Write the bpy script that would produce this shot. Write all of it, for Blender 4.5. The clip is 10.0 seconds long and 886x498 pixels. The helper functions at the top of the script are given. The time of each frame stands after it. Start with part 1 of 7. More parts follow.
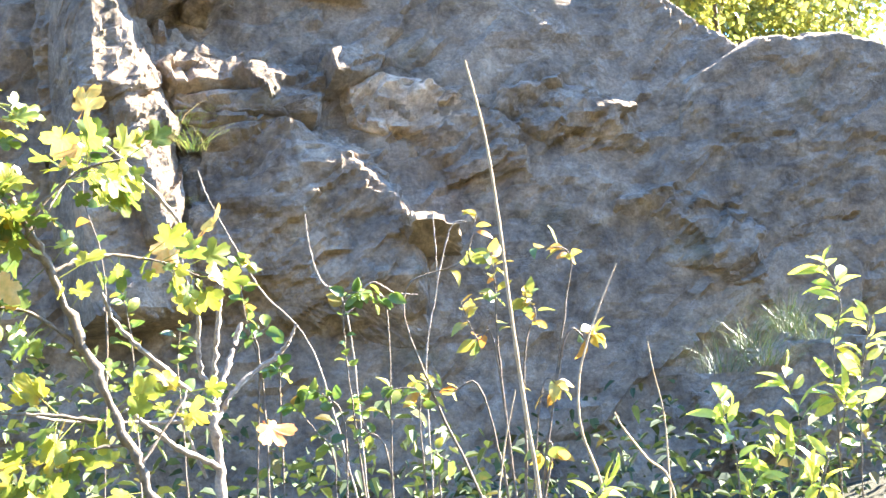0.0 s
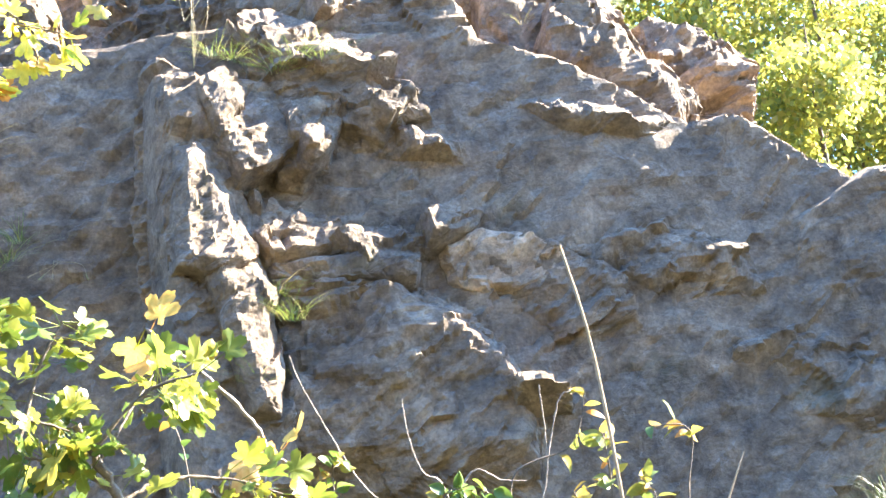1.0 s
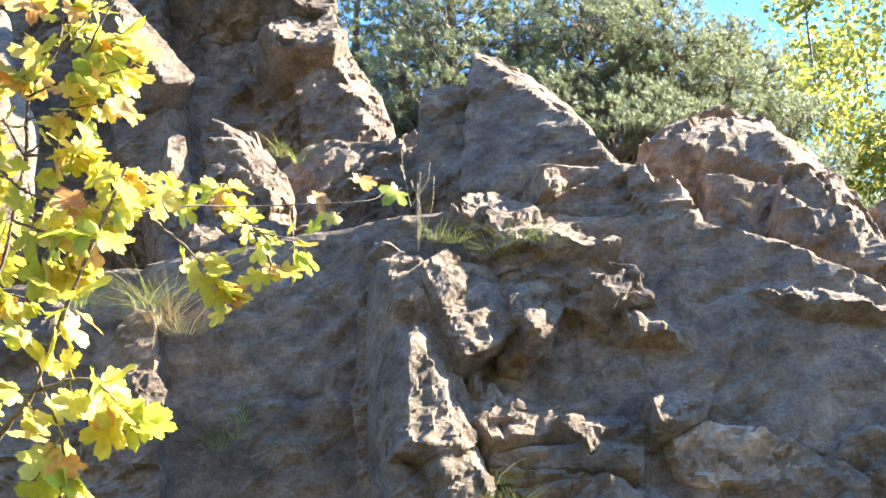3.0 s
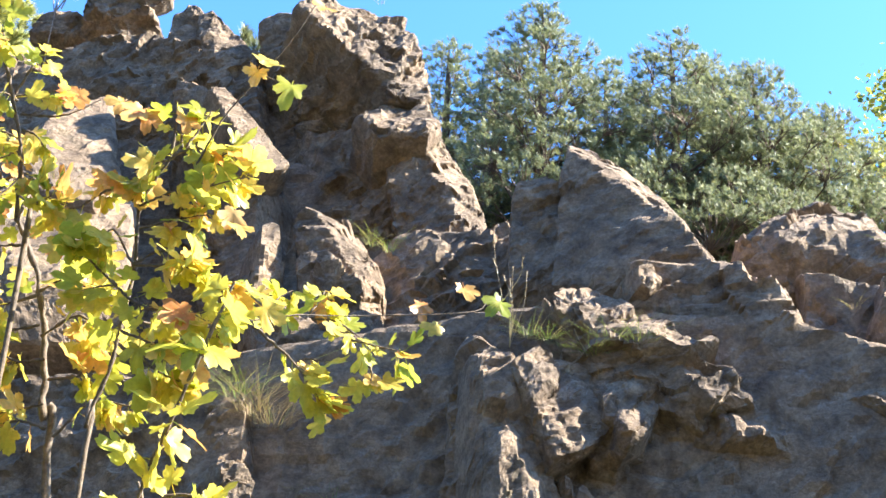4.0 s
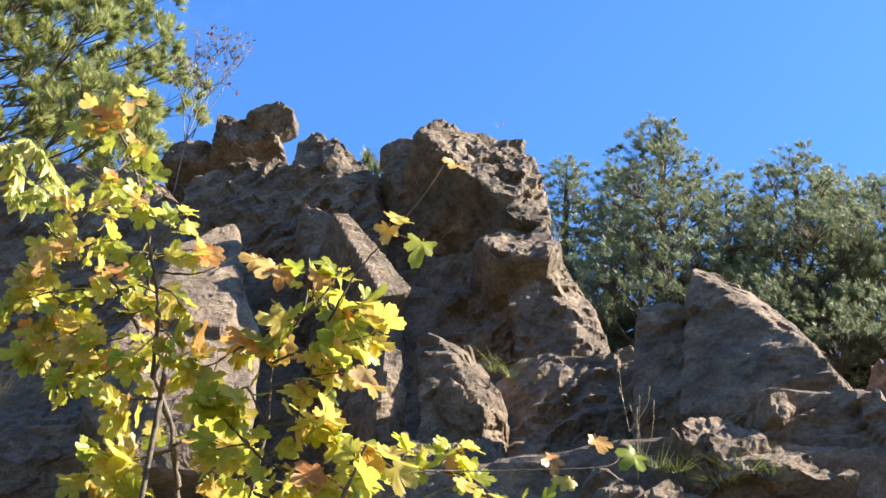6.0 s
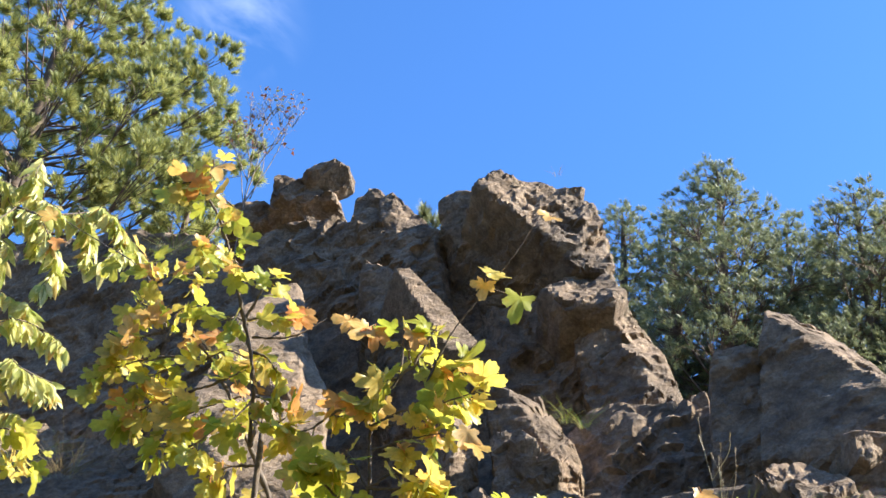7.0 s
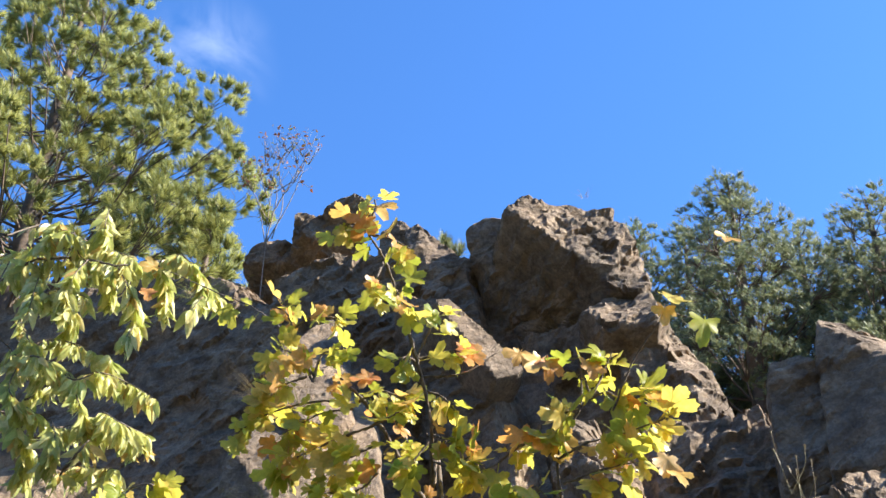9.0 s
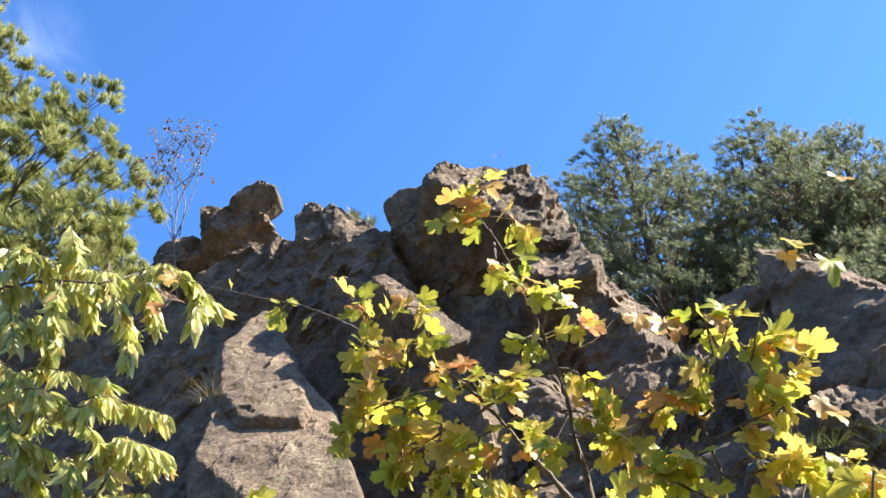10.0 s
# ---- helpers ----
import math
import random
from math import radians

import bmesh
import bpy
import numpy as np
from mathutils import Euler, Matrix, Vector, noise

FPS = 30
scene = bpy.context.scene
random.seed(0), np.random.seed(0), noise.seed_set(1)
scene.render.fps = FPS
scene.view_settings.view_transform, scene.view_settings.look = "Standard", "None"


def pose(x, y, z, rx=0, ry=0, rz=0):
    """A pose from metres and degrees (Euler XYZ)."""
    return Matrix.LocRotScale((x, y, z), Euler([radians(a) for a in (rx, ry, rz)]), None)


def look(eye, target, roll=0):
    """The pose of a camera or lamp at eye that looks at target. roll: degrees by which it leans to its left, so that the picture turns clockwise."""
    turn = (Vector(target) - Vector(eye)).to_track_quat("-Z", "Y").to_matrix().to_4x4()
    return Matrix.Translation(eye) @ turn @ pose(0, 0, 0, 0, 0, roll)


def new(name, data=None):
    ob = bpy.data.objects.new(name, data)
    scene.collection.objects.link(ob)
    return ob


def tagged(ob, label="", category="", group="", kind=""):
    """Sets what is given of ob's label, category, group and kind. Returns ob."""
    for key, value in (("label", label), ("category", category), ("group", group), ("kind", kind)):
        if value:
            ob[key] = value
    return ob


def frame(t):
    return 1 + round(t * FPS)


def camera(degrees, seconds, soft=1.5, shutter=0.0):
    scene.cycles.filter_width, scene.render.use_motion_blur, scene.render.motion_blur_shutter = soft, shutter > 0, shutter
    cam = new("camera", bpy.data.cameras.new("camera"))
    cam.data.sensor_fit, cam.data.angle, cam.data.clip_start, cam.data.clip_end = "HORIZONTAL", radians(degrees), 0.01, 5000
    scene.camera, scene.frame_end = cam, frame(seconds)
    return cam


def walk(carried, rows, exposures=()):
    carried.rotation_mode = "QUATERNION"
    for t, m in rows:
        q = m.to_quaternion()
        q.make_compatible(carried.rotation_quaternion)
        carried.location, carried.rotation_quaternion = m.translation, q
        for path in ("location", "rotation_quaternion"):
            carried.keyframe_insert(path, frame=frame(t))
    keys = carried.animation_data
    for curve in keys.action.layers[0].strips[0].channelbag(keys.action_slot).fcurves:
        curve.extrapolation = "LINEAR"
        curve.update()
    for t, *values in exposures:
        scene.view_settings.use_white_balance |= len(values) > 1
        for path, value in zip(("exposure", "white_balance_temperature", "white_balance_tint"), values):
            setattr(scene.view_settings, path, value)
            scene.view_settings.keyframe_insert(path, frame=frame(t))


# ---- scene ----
cam = camera(41.0, 10.0)
PATH = [
    (0, (0.157, -1.019, 1.014), (0.491, 0.932, 1.299), -3.2),
    (0.5, (0.199, -0.932, 1.08), (0.462, 1.016, 1.447), -4.5),
    (1, (0.22, -0.841, 1.168), (0.381, 1.083, 1.689), -5.2),
    (1.5, (0.252, -0.821, 1.207), (0.303, 1.078, 1.83), -4.6),
    (2, (0.257, -0.784, 1.233), (0.223, 1.093, 1.922), -2.6),
    (2.5, (0.24, -0.765, 1.269), (0.12, 1.087, 2.013), -2.1),
    (2.7, (0.225, -0.771, 1.288), (0.077, 1.071, 2.053), -1.6),
    (3.8, (0.135, -0.746, 1.419), (-0.149, 1.024, 2.306), 1.9),
    (4, (0.135, -0.764, 1.425), (-0.179, 0.987, 2.338), 2.5),
    (4.5, (0.164, -0.829, 1.429), (-0.202, 0.886, 2.391), 4.5),
    (5, (0.145, -0.818, 1.459), (-0.25, 0.87, 2.458), 5.8),
    (5.5, (0.101, -0.807, 1.487), (-0.312, 0.859, 2.515), 5.7),
    (6, (0.102, -0.796, 1.531), (-0.395, 0.825, 2.592), 5.4),
    (6.2, (0.04, -0.778, 1.554), (-0.471, 0.827, 2.632), 5.9),
    (7.3, (-0.033, -0.8, 1.561), (-0.615, 0.741, 2.695), 4.4),
    (7.5, (-0.061, -0.805, 1.572), (-0.644, 0.732, 2.71), 4.2),
    (8, (-0.127, -0.825, 1.564), (-0.713, 0.689, 2.731), 2.4),
    (8.5, (-0.284, -0.879, 1.569), (-0.842, 0.639, 2.745), 1.1),
    (9, (-0.436, -0.916, 1.558), (-0.963, 0.62, 2.725), 0.9),
    (9.5, (-0.588, -0.946, 1.579), (-1.023, 0.649, 2.706), -6.7),
    (10, (-1.011, -1.068, 1.657), (-1.314, 0.572, 2.762), -11.0),
]
walk(cam, [(t, look(eye, target, roll)) for t, eye, target, roll in PATH], [(0, 3.8), (1.0, 3.62), (2.5, 3.0), (4.0, 2.35), (5.0, 1.96), (6.2, 1.55), (10.0, 1.48)])

# ---- world and sun ----
SUN_EL, SUN_AZ = 40.0, 76.0          # azimuth from +y towards +x
world = bpy.data.worlds.new("world")
scene.world = world
world.use_nodes = True
wn, wl = world.node_tree.nodes, world.node_tree.links
wn.clear()
sky = wn.new("ShaderNodeTexSky")
sky.sky_type, sky.sun_disc = "NISHITA", False
sky.sun_elevation, sky.sun_rotation = radians(SUN_EL), radians(SUN_AZ)
sky.air_density, sky.dust_density, sky.ozone_density = 1.0, 0.3, 3.0
bg = wn.new("ShaderNodeBackground")
bg.inputs["Strength"].default_value = 0.106
wout = wn.new("ShaderNodeOutputWorld")
hue = wn.new("ShaderNodeHueSaturation")
hue.inputs["Saturation"].default_value = 1.12
wl.new(sky.outputs[0], hue.inputs["Color"])
deep = wn.new("ShaderNodeMix")
deep.data_type, deep.blend_type = "RGBA", "MULTIPLY"
deep.inputs[0].default_value, deep.inputs[7].default_value = 1.0, (0.66, 0.92, 1.21, 1)
wl.new(hue.outputs[0], deep.inputs[6])
# a thin wisp of cloud
CLOUD_WAY = (-0.415, 0.60, 0.692)
wtc = wn.new("ShaderNodeTexCoord")
wmap = wn.new("ShaderNodeMapping")
wmap.inputs["Scale"].default_value = (13.0, 9.0, 11.0)
wnoise = wn.new("ShaderNodeTexNoise")
wnoise.inputs["Scale"].default_value, wnoise.inputs["Detail"].default_value, wnoise.inputs["Distortion"].default_value = 1.3, 5.0, 0.8
wl.new(wtc.outputs["Generated"], wmap.inputs[0])
wl.new(wmap.outputs[0], wnoise.inputs["Vector"])
wdist = wn.new("ShaderNodeVectorMath")
wdist.operation = "DISTANCE"
cw = Vector(CLOUD_WAY).normalized()
wdist.inputs[1].default_value = cw
wl.new(wtc.outputs["Generated"], wdist.inputs[0])
wfall = wn.new("ShaderNodeMapRange")
wfall.interpolation_type = "SMOOTHSTEP"
for i, v in enumerate((0.0, 0.068, 1.0, 0.0)):
    wfall.inputs[1 + i].default_value = v
wl.new(wdist.outputs["Value"], wfall.inputs[0])
wmask = wn.new("ShaderNodeMath")
wmask.operation = "MULTIPLY"
wl.new(wfall.outputs[0], wmask.inputs[0])
wwisp = wn.new("ShaderNodeMapRange")
for i, v in enumerate((0.42, 0.75, 0.0, 1.0)):
    wwisp.inputs[1 + i].default_value = v
wl.new(wnoise.outputs[0], wwisp.inputs[0])
wl.new(wwisp.outputs[0], wmask.inputs[1])
wthin = wn.new("ShaderNodeMath")
wthin.operation = "MULTIPLY"
wthin.inputs[1].default_value = 0.31
wl.new(wmask.outputs[0], wthin.inputs[0])
veil = wn.new("ShaderNodeMix")
veil.data_type = "RGBA"
wl.new(wthin.outputs[0], veil.inputs[0])
wl.new(deep.outputs[2], veil.inputs[6])
veil.inputs[7].default_value = (6.5, 7.2, 8.2, 1)
wl.new(veil.outputs[2], bg.inputs["Color"])
wl.new(bg.outputs[0], wout.inputs["Surface"])

sun_dir = Vector((math.cos(radians(SUN_EL)) * math.sin(radians(SUN_AZ)), math.cos(radians(SUN_EL)) * math.cos(radians(SUN_AZ)), math.sin(radians(SUN_EL))))
sun = new("sun", bpy.data.lights.new("sun", "SUN"))
sun.data.energy, sun.data.angle, sun.data.color = 5.0, radians(0.5), (1.0, 0.94, 0.84)
sun.matrix_world = look(sun_dir * 50, (0, 0, 0))


# ---- materials ----
def mat(name):
    m = bpy.data.materials.new(name)
    m.use_nodes = True
    nt = m.node_tree
    return m, nt, nt.nodes["Principled BSDF"], nt.nodes["Material Output"]


def node(nt, kind, **values):
    n = nt.nodes.new(kind)
    for key, value in values.items():
        n.inputs[key.replace("_", " ")].default_value = value
    return n


def ramp(nt, source, stops):
    r = nt.nodes.new("ShaderNodeValToRGB")
    el = r.color_ramp.elements
    while len(el) < len(stops):
        el.new(0.5)
    for e, (p, c) in zip(el, stops):
        e.position, e.color = p, (*c, 1)
    nt.links.new(source, r.inputs[0])
    return r.outputs[0]


def mixed(nt, a, b, fac, mode="MIX"):
    m = nt.nodes.new("ShaderNodeMix")
    m.data_type, m.blend_type = "RGBA", mode
    for sock, v in ((m.inputs[0], fac), (m.inputs[6], a), (m.inputs[7], b)):
        if hasattr(v, "links"):
            nt.links.new(v, sock)
        else:
            sock.default_value = v
    return m.outputs[2]


def rock_material(name, light=1.0):
    m, nt, bsdf, _ = mat(name)
    L = nt.links
    geo = nt.nodes.new("ShaderNodeNewGeometry")
    pos = geo.outputs["Position"]

    def tex(scale, detail=6.0, rough=0.6, dist=0.0, src=pos):
        n = node(nt, "ShaderNodeTexNoise", Scale=scale, Detail=detail, Roughness=rough, Distortion=dist)
        L.new(src, n.inputs["Vector"])
        return n.outputs[0]
    stretch = nt.nodes.new("ShaderNodeMapping")
    stretch.inputs["Rotation"].default_value = (0.2, 0.5, 0.1)
    stretch.inputs["Scale"].default_value = (1.0, 1.0, 2.0)
    L.new(pos, stretch.inputs[0])
    big = tex(1.6, 4)
    mid = tex(7.0, 8, 0.65, 0.4)
    fine = tex(45.0, 6, 0.7)
    strata = tex(4.0, 8, 0.7, 0.6, stretch.outputs[0])
    k = light
    base = ramp(nt, mid, [(0.25, (0.11 * k, 0.088 * k, 0.068 * k)), (0.5, (0.27 * k, 0.215 * k, 0.16 * k)), (0.75, (0.42 * k, 0.345 * k, 0.26 * k))])
    warm = ramp(nt, big, [(0.35, (0.62, 0.60, 0.58)), (0.65, (1.1, 1.0, 0.88))])
    c = mixed(nt, base, warm, 0.8, "MULTIPLY")
    band = ramp(nt, strata, [(0.35, (0.5, 0.48, 0.46)), (0.5, (1.0, 1.0, 1.0)), (0.68, (1.3, 1.27, 1.2))])
    c = mixed(nt, c, band, 0.55, "MULTIPLY")
    speck = ramp(nt, fine, [(0.35, (0.6, 0.6, 0.6)), (0.62, (1.25, 1.22, 1.18))])
    c = mixed(nt, c, speck, 0.6, "MULTIPLY")
    pale = ramp(nt, tex(3.3, 9, 0.75, 1.2), [(0.60, (0, 0, 0)), (0.72, (0.8, 0.8, 0.8))])
    c = mixed(nt, c, (0.42 * k, 0.39 * k, 0.34 * k, 1), pale)
    moss = ramp(nt, tex(2.1, 7, 0.7, 0.5), [(0.60, (0, 0, 0)), (0.75, (0.55, 0.55, 0.55))])
    c = mixed(nt, c, (0.075, 0.085, 0.04, 1), moss)
    bent = nt.nodes.new("ShaderNodeVectorMath")
    bent.operation = "MULTIPLY_ADD"
    wob = node(nt, "ShaderNodeTexNoise", Scale=3.0, Detail=5.0)
    L.new(pos, wob.inputs["Vector"])
    L.new(wob.outputs["Color"], bent.inputs[0])
    bent.inputs[1].default_value = (0.9, 0.9, 0.6)
    L.new(pos, bent.inputs[2])
    gap = ramp(nt, tex(1.9, 4, 0.6, 0.6), [(0.5, (0, 0, 0)), (0.66, (0.8, 0.8, 0.8))])
    crack = node(nt, "ShaderNodeTexVoronoi", Scale=1.7, Randomness=1.0)
    crack.feature = "DISTANCE_TO_EDGE"
    L.new(bent.outputs[0], crack.inputs["Vector"])
    c = mixed(nt, c, ramp(nt, crack.outputs["Distance"], [(0.0, (0.45, 0.43, 0.42)), (0.03, (0.85, 0.85, 0.85)), (0.07, (1.0, 1.0, 1.0))]), gap, "MULTIPLY")
    streak = nt.nodes.new("ShaderNodeMapping")
    streak.inputs["Scale"].default_value = (4.5, 4.5, 0.9)
    L.new(bent.outputs[0], streak.inputs[0])
    wet = tex(1.4, 6, 0.65, 0.3, streak.outputs[0])
    c = mixed(nt, c, ramp(nt, wet, [(0.38, (0.55, 0.54, 0.54)), (0.56, (1.0, 1.0, 1.0)), (0.72, (1.2, 1.16, 1.08))]), 0.4, "MULTIPLY")
    lay = nt.nodes.new("ShaderNodeMapping")
    lay.inputs["Rotation"].default_value = (0.25, 0.35, 0.0)
    lay.inputs["Scale"].default_value = (1.0, 1.0, 3.2)
    L.new(bent.outputs[0], lay.inputs[0])
    vein = tex(7.0, 10, 0.74, 1.1, lay.outputs[0])
    c = mixed(nt, c, ramp(nt, vein, [(0.36, (0.5, 0.49, 0.49)), (0.49, (0.95, 0.95, 0.95)), (0.6, (1.15, 1.14, 1.12)), (0.70, (1.4, 1.4, 1.38))]), 0.28, "MULTIPLY")
    c = mixed(nt, c, (1.02, 1.0, 0.98, 1), 1.0, "MULTIPLY")
    L.new(c, bsdf.inputs["Base Color"])
    bsdf.inputs["Roughness"].default_value = 0.88
    bsdf.inputs["Specular IOR Level"].default_value = 0.25
    hgt = nt.nodes.new("ShaderNodeMath")
    hgt.operation = "MULTIPLY_ADD"
    L.new(mid, hgt.inputs[0])
    hgt.inputs[1].default_value = 1.6
    L.new(strata, hgt.inputs[2])
    hg2 = nt.nodes.new("ShaderNodeMath")
    hg2.operation = "MULTIPLY_ADD"
    L.new(fine, hg2.inputs[0])
    hg2.inputs[1].default_value = 0.35
    L.new(hgt.outputs[0], hg2.inputs[2])
    grit = tex(16.0, 9, 0.72, 0.5)
    hg3 = nt.nodes.new("ShaderNodeMath")
    hg3.operation = "MULTIPLY_ADD"
    L.new(grit, hg3.inputs[0])
    hg3.inputs[1].default_value = 1.1
    L.new(hg2.outputs[0], hg3.inputs[2])
    bump = node(nt, "ShaderNodeBump", Strength=0.6, Distance=0.05)
    L.new(hg3.outputs[0], bump.inputs["Height"])
    L.new(bump.outputs[0], bsdf.inputs["Normal"])
    return m


def leaf_material(name, stops, glow=0.45, spots=(0.35, 0.14, 0.03), amount=0.5, gloss=0.4):
    """Thin leaf: reflects, and lets the sun through. Colour varies from leaf to leaf and in blotches."""
    m, nt, bsdf, out = mat(name)
    L = nt.links
    info = nt.nodes.new("ShaderNodeObjectInfo")
    geo = nt.nodes.new("ShaderNodeNewGeometry")
    rnd = nt.nodes.new("ShaderNodeMath")
    rnd.operation = "ADD"
    L.new(info.outputs["Random"], rnd.inputs[0])
    L.new(geo.outputs["Random Per Island"], rnd.inputs[1])
    fr = nt.nodes.new("ShaderNodeMath")
    fr.operation = "FRACT"
    L.new(rnd.outputs[0], fr.inputs[0])
    c = ramp(nt, fr.outputs[0], stops)
    n1 = node(nt, "ShaderNodeTexNoise", Scale=28.0, Detail=4.0)
    L.new(geo.outputs["Position"], n1.inputs["Vector"])
    blot = ramp(nt, n1.outputs[0], [(0.58, (0, 0, 0)), (0.74, (amount, amount, amount))])
    c = mixed(nt, c, (*spots, 1), blot)
    n2 = node(nt, "ShaderNodeTexNoise", Scale=90.0, Detail=3.0)
    L.new(geo.outputs["Position"], n2.inputs["Vector"])
    c = mixed(nt, c, ramp(nt, n2.outputs[0], [(0.3, (0.75, 0.78, 0.7)), (0.7, (1.15, 1.12, 1.1))]), 0.7, "MULTIPLY")
    L.new(c, bsdf.inputs["Base Color"])
    bsdf.inputs["Roughness"].default_value = gloss
    tr = nt.nodes.new("ShaderNodeBsdfTranslucent")
    L.new(c, tr.inputs["Color"])
    mx = nt.nodes.new("ShaderNodeMixShader")
    mx.inputs[0].default_value = glow
    L.new(bsdf.outputs[0], mx.inputs[1])
    L.new(tr.outputs[0], mx.inputs[2])
    L.new(mx.outputs[0], out.inputs["Surface"])
    return m


def bark_material(name, dark, light, scale=30.0):
    m, nt, bsdf, _ = mat(name)
    L = nt.links
    geo = nt.nodes.new("ShaderNodeNewGeometry")
    n1 = node(nt, "ShaderNodeTexNoise", Scale=scale, Detail=6.0, Roughness=0.7)
    L.new(geo.outputs["Position"], n1.inputs["Vector"])
    L.new(ramp(nt, n1.outputs[0], [(0.3, dark), (0.7, light)]), bsdf.inputs["Base Color"])
    bsdf.inputs["Roughness"].default_value = 0.8
    b = node(nt, "ShaderNodeBump", Strength=0.6, Distance=0.01)
    L.new(n1.outputs[0], b.inputs["Height"])
    L.new(b.outputs[0], bsdf.inputs["Normal"])
    return m


def ground_material():
    m, nt, bsdf, _ = mat("soil_and_litter")
    L = nt.links
    geo = nt.nodes.new("ShaderNodeNewGeometry")
    n1 = node(nt, "ShaderNodeTexNoise", Scale=2.5, Detail=9.0, Roughness=0.7)
    n2 = node(nt, "ShaderNodeTexNoise", Scale=30.0, Detail=5.0, Roughness=0.7)
    for n in (n1, n2):
        L.new(geo.outputs["Position"], n.inputs["Vector"])
    c = ramp(nt, n1.outputs[0], [(0.35, (0.025, 0.032, 0.012)), (0.5, (0.045, 0.045, 0.02)), (0.68, (0.09, 0.07, 0.04))])
    c = mixed(nt, c, ramp(nt, n2.outputs[0], [(0.3, (0.5, 0.5, 0.5)), (0.7, (1.3, 1.25, 1.2))]), 0.8, "MULTIPLY")
    L.new(c, bsdf.inputs["Base Color"])
    bsdf.inputs["Roughness"].default_value = 0.95
    b = node(nt, "ShaderNodeBump", Strength=0.8, Distance=0.05)
    L.new(n2.outputs[0], b.inputs["Height"])
    L.new(b.outputs[0], bsdf.inputs["Normal"])
    return m


ROCK = rock_material("weathered_rock", 1.13)
PALE_ROCK = rock_material("pale_rock", 2.0)
GROUND = ground_material()
MAPLE = leaf_material("maple_leaf", [(0.0, (0.36, 0.42, 0.05)), (0.25, (0.56, 0.54, 0.07)), (0.6, (0.72, 0.63, 0.10)), (0.85, (0.78, 0.60, 0.14)), (0.95, (0.76, 0.46, 0.12)), (1.0, (0.74, 0.34, 0.09))], 0.55, (0.55, 0.22, 0.04), 0.28)
BARK = bark_material("young_bark", (0.055, 0.042, 0.03), (0.25, 0.185, 0.125), 55.0)
DARK_BARK = bark_material("pine_bark", (0.06, 0.045, 0.035), (0.22, 0.15, 0.10), 12.0)
DRY = bark_material("dry_stem", (0.36, 0.24, 0.13), (0.62, 0.45, 0.26), 40.0)
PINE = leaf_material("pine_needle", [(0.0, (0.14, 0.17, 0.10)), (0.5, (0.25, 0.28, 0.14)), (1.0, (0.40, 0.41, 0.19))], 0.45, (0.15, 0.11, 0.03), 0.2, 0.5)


# Brighter, yellower copy of the pine needles: sunlight put into the colour
PINE_SUNLIT = leaf_material("sunlit_tint_needle", [(0.0, (0.13, 0.16, 0.055)), (0.5, (0.40, 0.42, 0.13)), (1.0, (0.64, 0.61, 0.22))], 0.45, (0.2, 0.14, 0.04), 0.2, 0.5)


# ---- mesh tools ----
def mesh_of(name, verts, faces, material, smooth=True):
    """A mesh from an array of points and an array of quads or triangles."""
    verts, faces = np.asarray(verts, np.float32), np.asarray(faces, np.int32)
    me = bpy.data.meshes.new(name)
    me.vertices.add(len(verts))
    me.vertices.foreach_set("co", verts.ravel())
    n, k = faces.shape
    me.loops.add(n * k)
    me.loops.foreach_set("vertex_index", faces.ravel())
    me.polygons.add(n)
    me.polygons.foreach_set("loop_start", np.arange(0, n * k, k, dtype=np.int32))
    me.polygons.foreach_set("use_smooth", np.full(n, smooth))
    me.update(calc_edges=True)
    me.materials.append(material)
    return me


def lattice_hash(i, j, k, seed):
    h = (i * 374761393 + j * 668265263 + k * 2147483647 + seed * 1274126177) & 0xFFFFFFFF
    h = ((h ^ (h >> 13)) * 1274126177) & 0xFFFFFFFF
    h = ((h ^ (h >> 16)) * 2246822519) & 0xFFFFFFFF
    return ((h ^ (h >> 15)) & 0xFFFFFF) / float(0x1000000)


def value_noise(p, seed=0):
    """Smooth noise in -1..1 at the points p (n x 3)."""
    i = np.floor(p).astype(np.int64)
    f = p - i
    f = f * f * f * (f * (f * 6 - 15) + 10)
    out = np.zeros(len(p))
    for a in (0, 1):
        for b in (0, 1):
            for c in (0, 1):
                w = (f[:, 0] if a else 1 - f[:, 0]) * (f[:, 1] if b else 1 - f[:, 1]) * (f[:, 2] if c else 1 - f[:, 2])
                out += w * lattice_hash(i[:, 0] + a, i[:, 1] + b, i[:, 2] + c, seed)
    return out * 2 - 1


def fbm(p, octaves=4, gain=0.5, seed=0):
    out, amp = np.zeros(len(p)), 1.0
    for o in range(octaves):
        out += amp * value_noise(p * 2.03 ** o + 17.3 * o, seed + o)
        amp *= gain
    return out


def chisel(p, seed=0):
    """Shell-shaped fracture facets that meet in sharp outward ridges, as broken rock has."""
    i = np.floor(p).astype(np.int64)
    low = np.full(len(p), 1e9)
    for a in (-1, 0, 1):
        for b in (-1, 0, 1):
            for c in (-1, 0, 1):
                g = [i[:, n] + d for n, d in enumerate((a, b, c))]
                q = np.stack([g[n] + lattice_hash(*g, seed + n) for n in range(3)], 1)
                d = p - q
                slope = np.stack([lattice_hash(*g, seed + 5 + n) - 0.5 for n in range(3)], 1)
                low = np.minimum(low, (d * slope).sum(1) * 1.8 + (lattice_hash(*g, seed + 9) - 0.5) * 0.9 + 0.32 * (d * d).sum(1))
    return low * 1.3 + 0.55


def part(name, me, parent, label=""):
    ob = new(name, me)
    ob.parent = parent
    if label:
        ob["label"] = label
    return ob


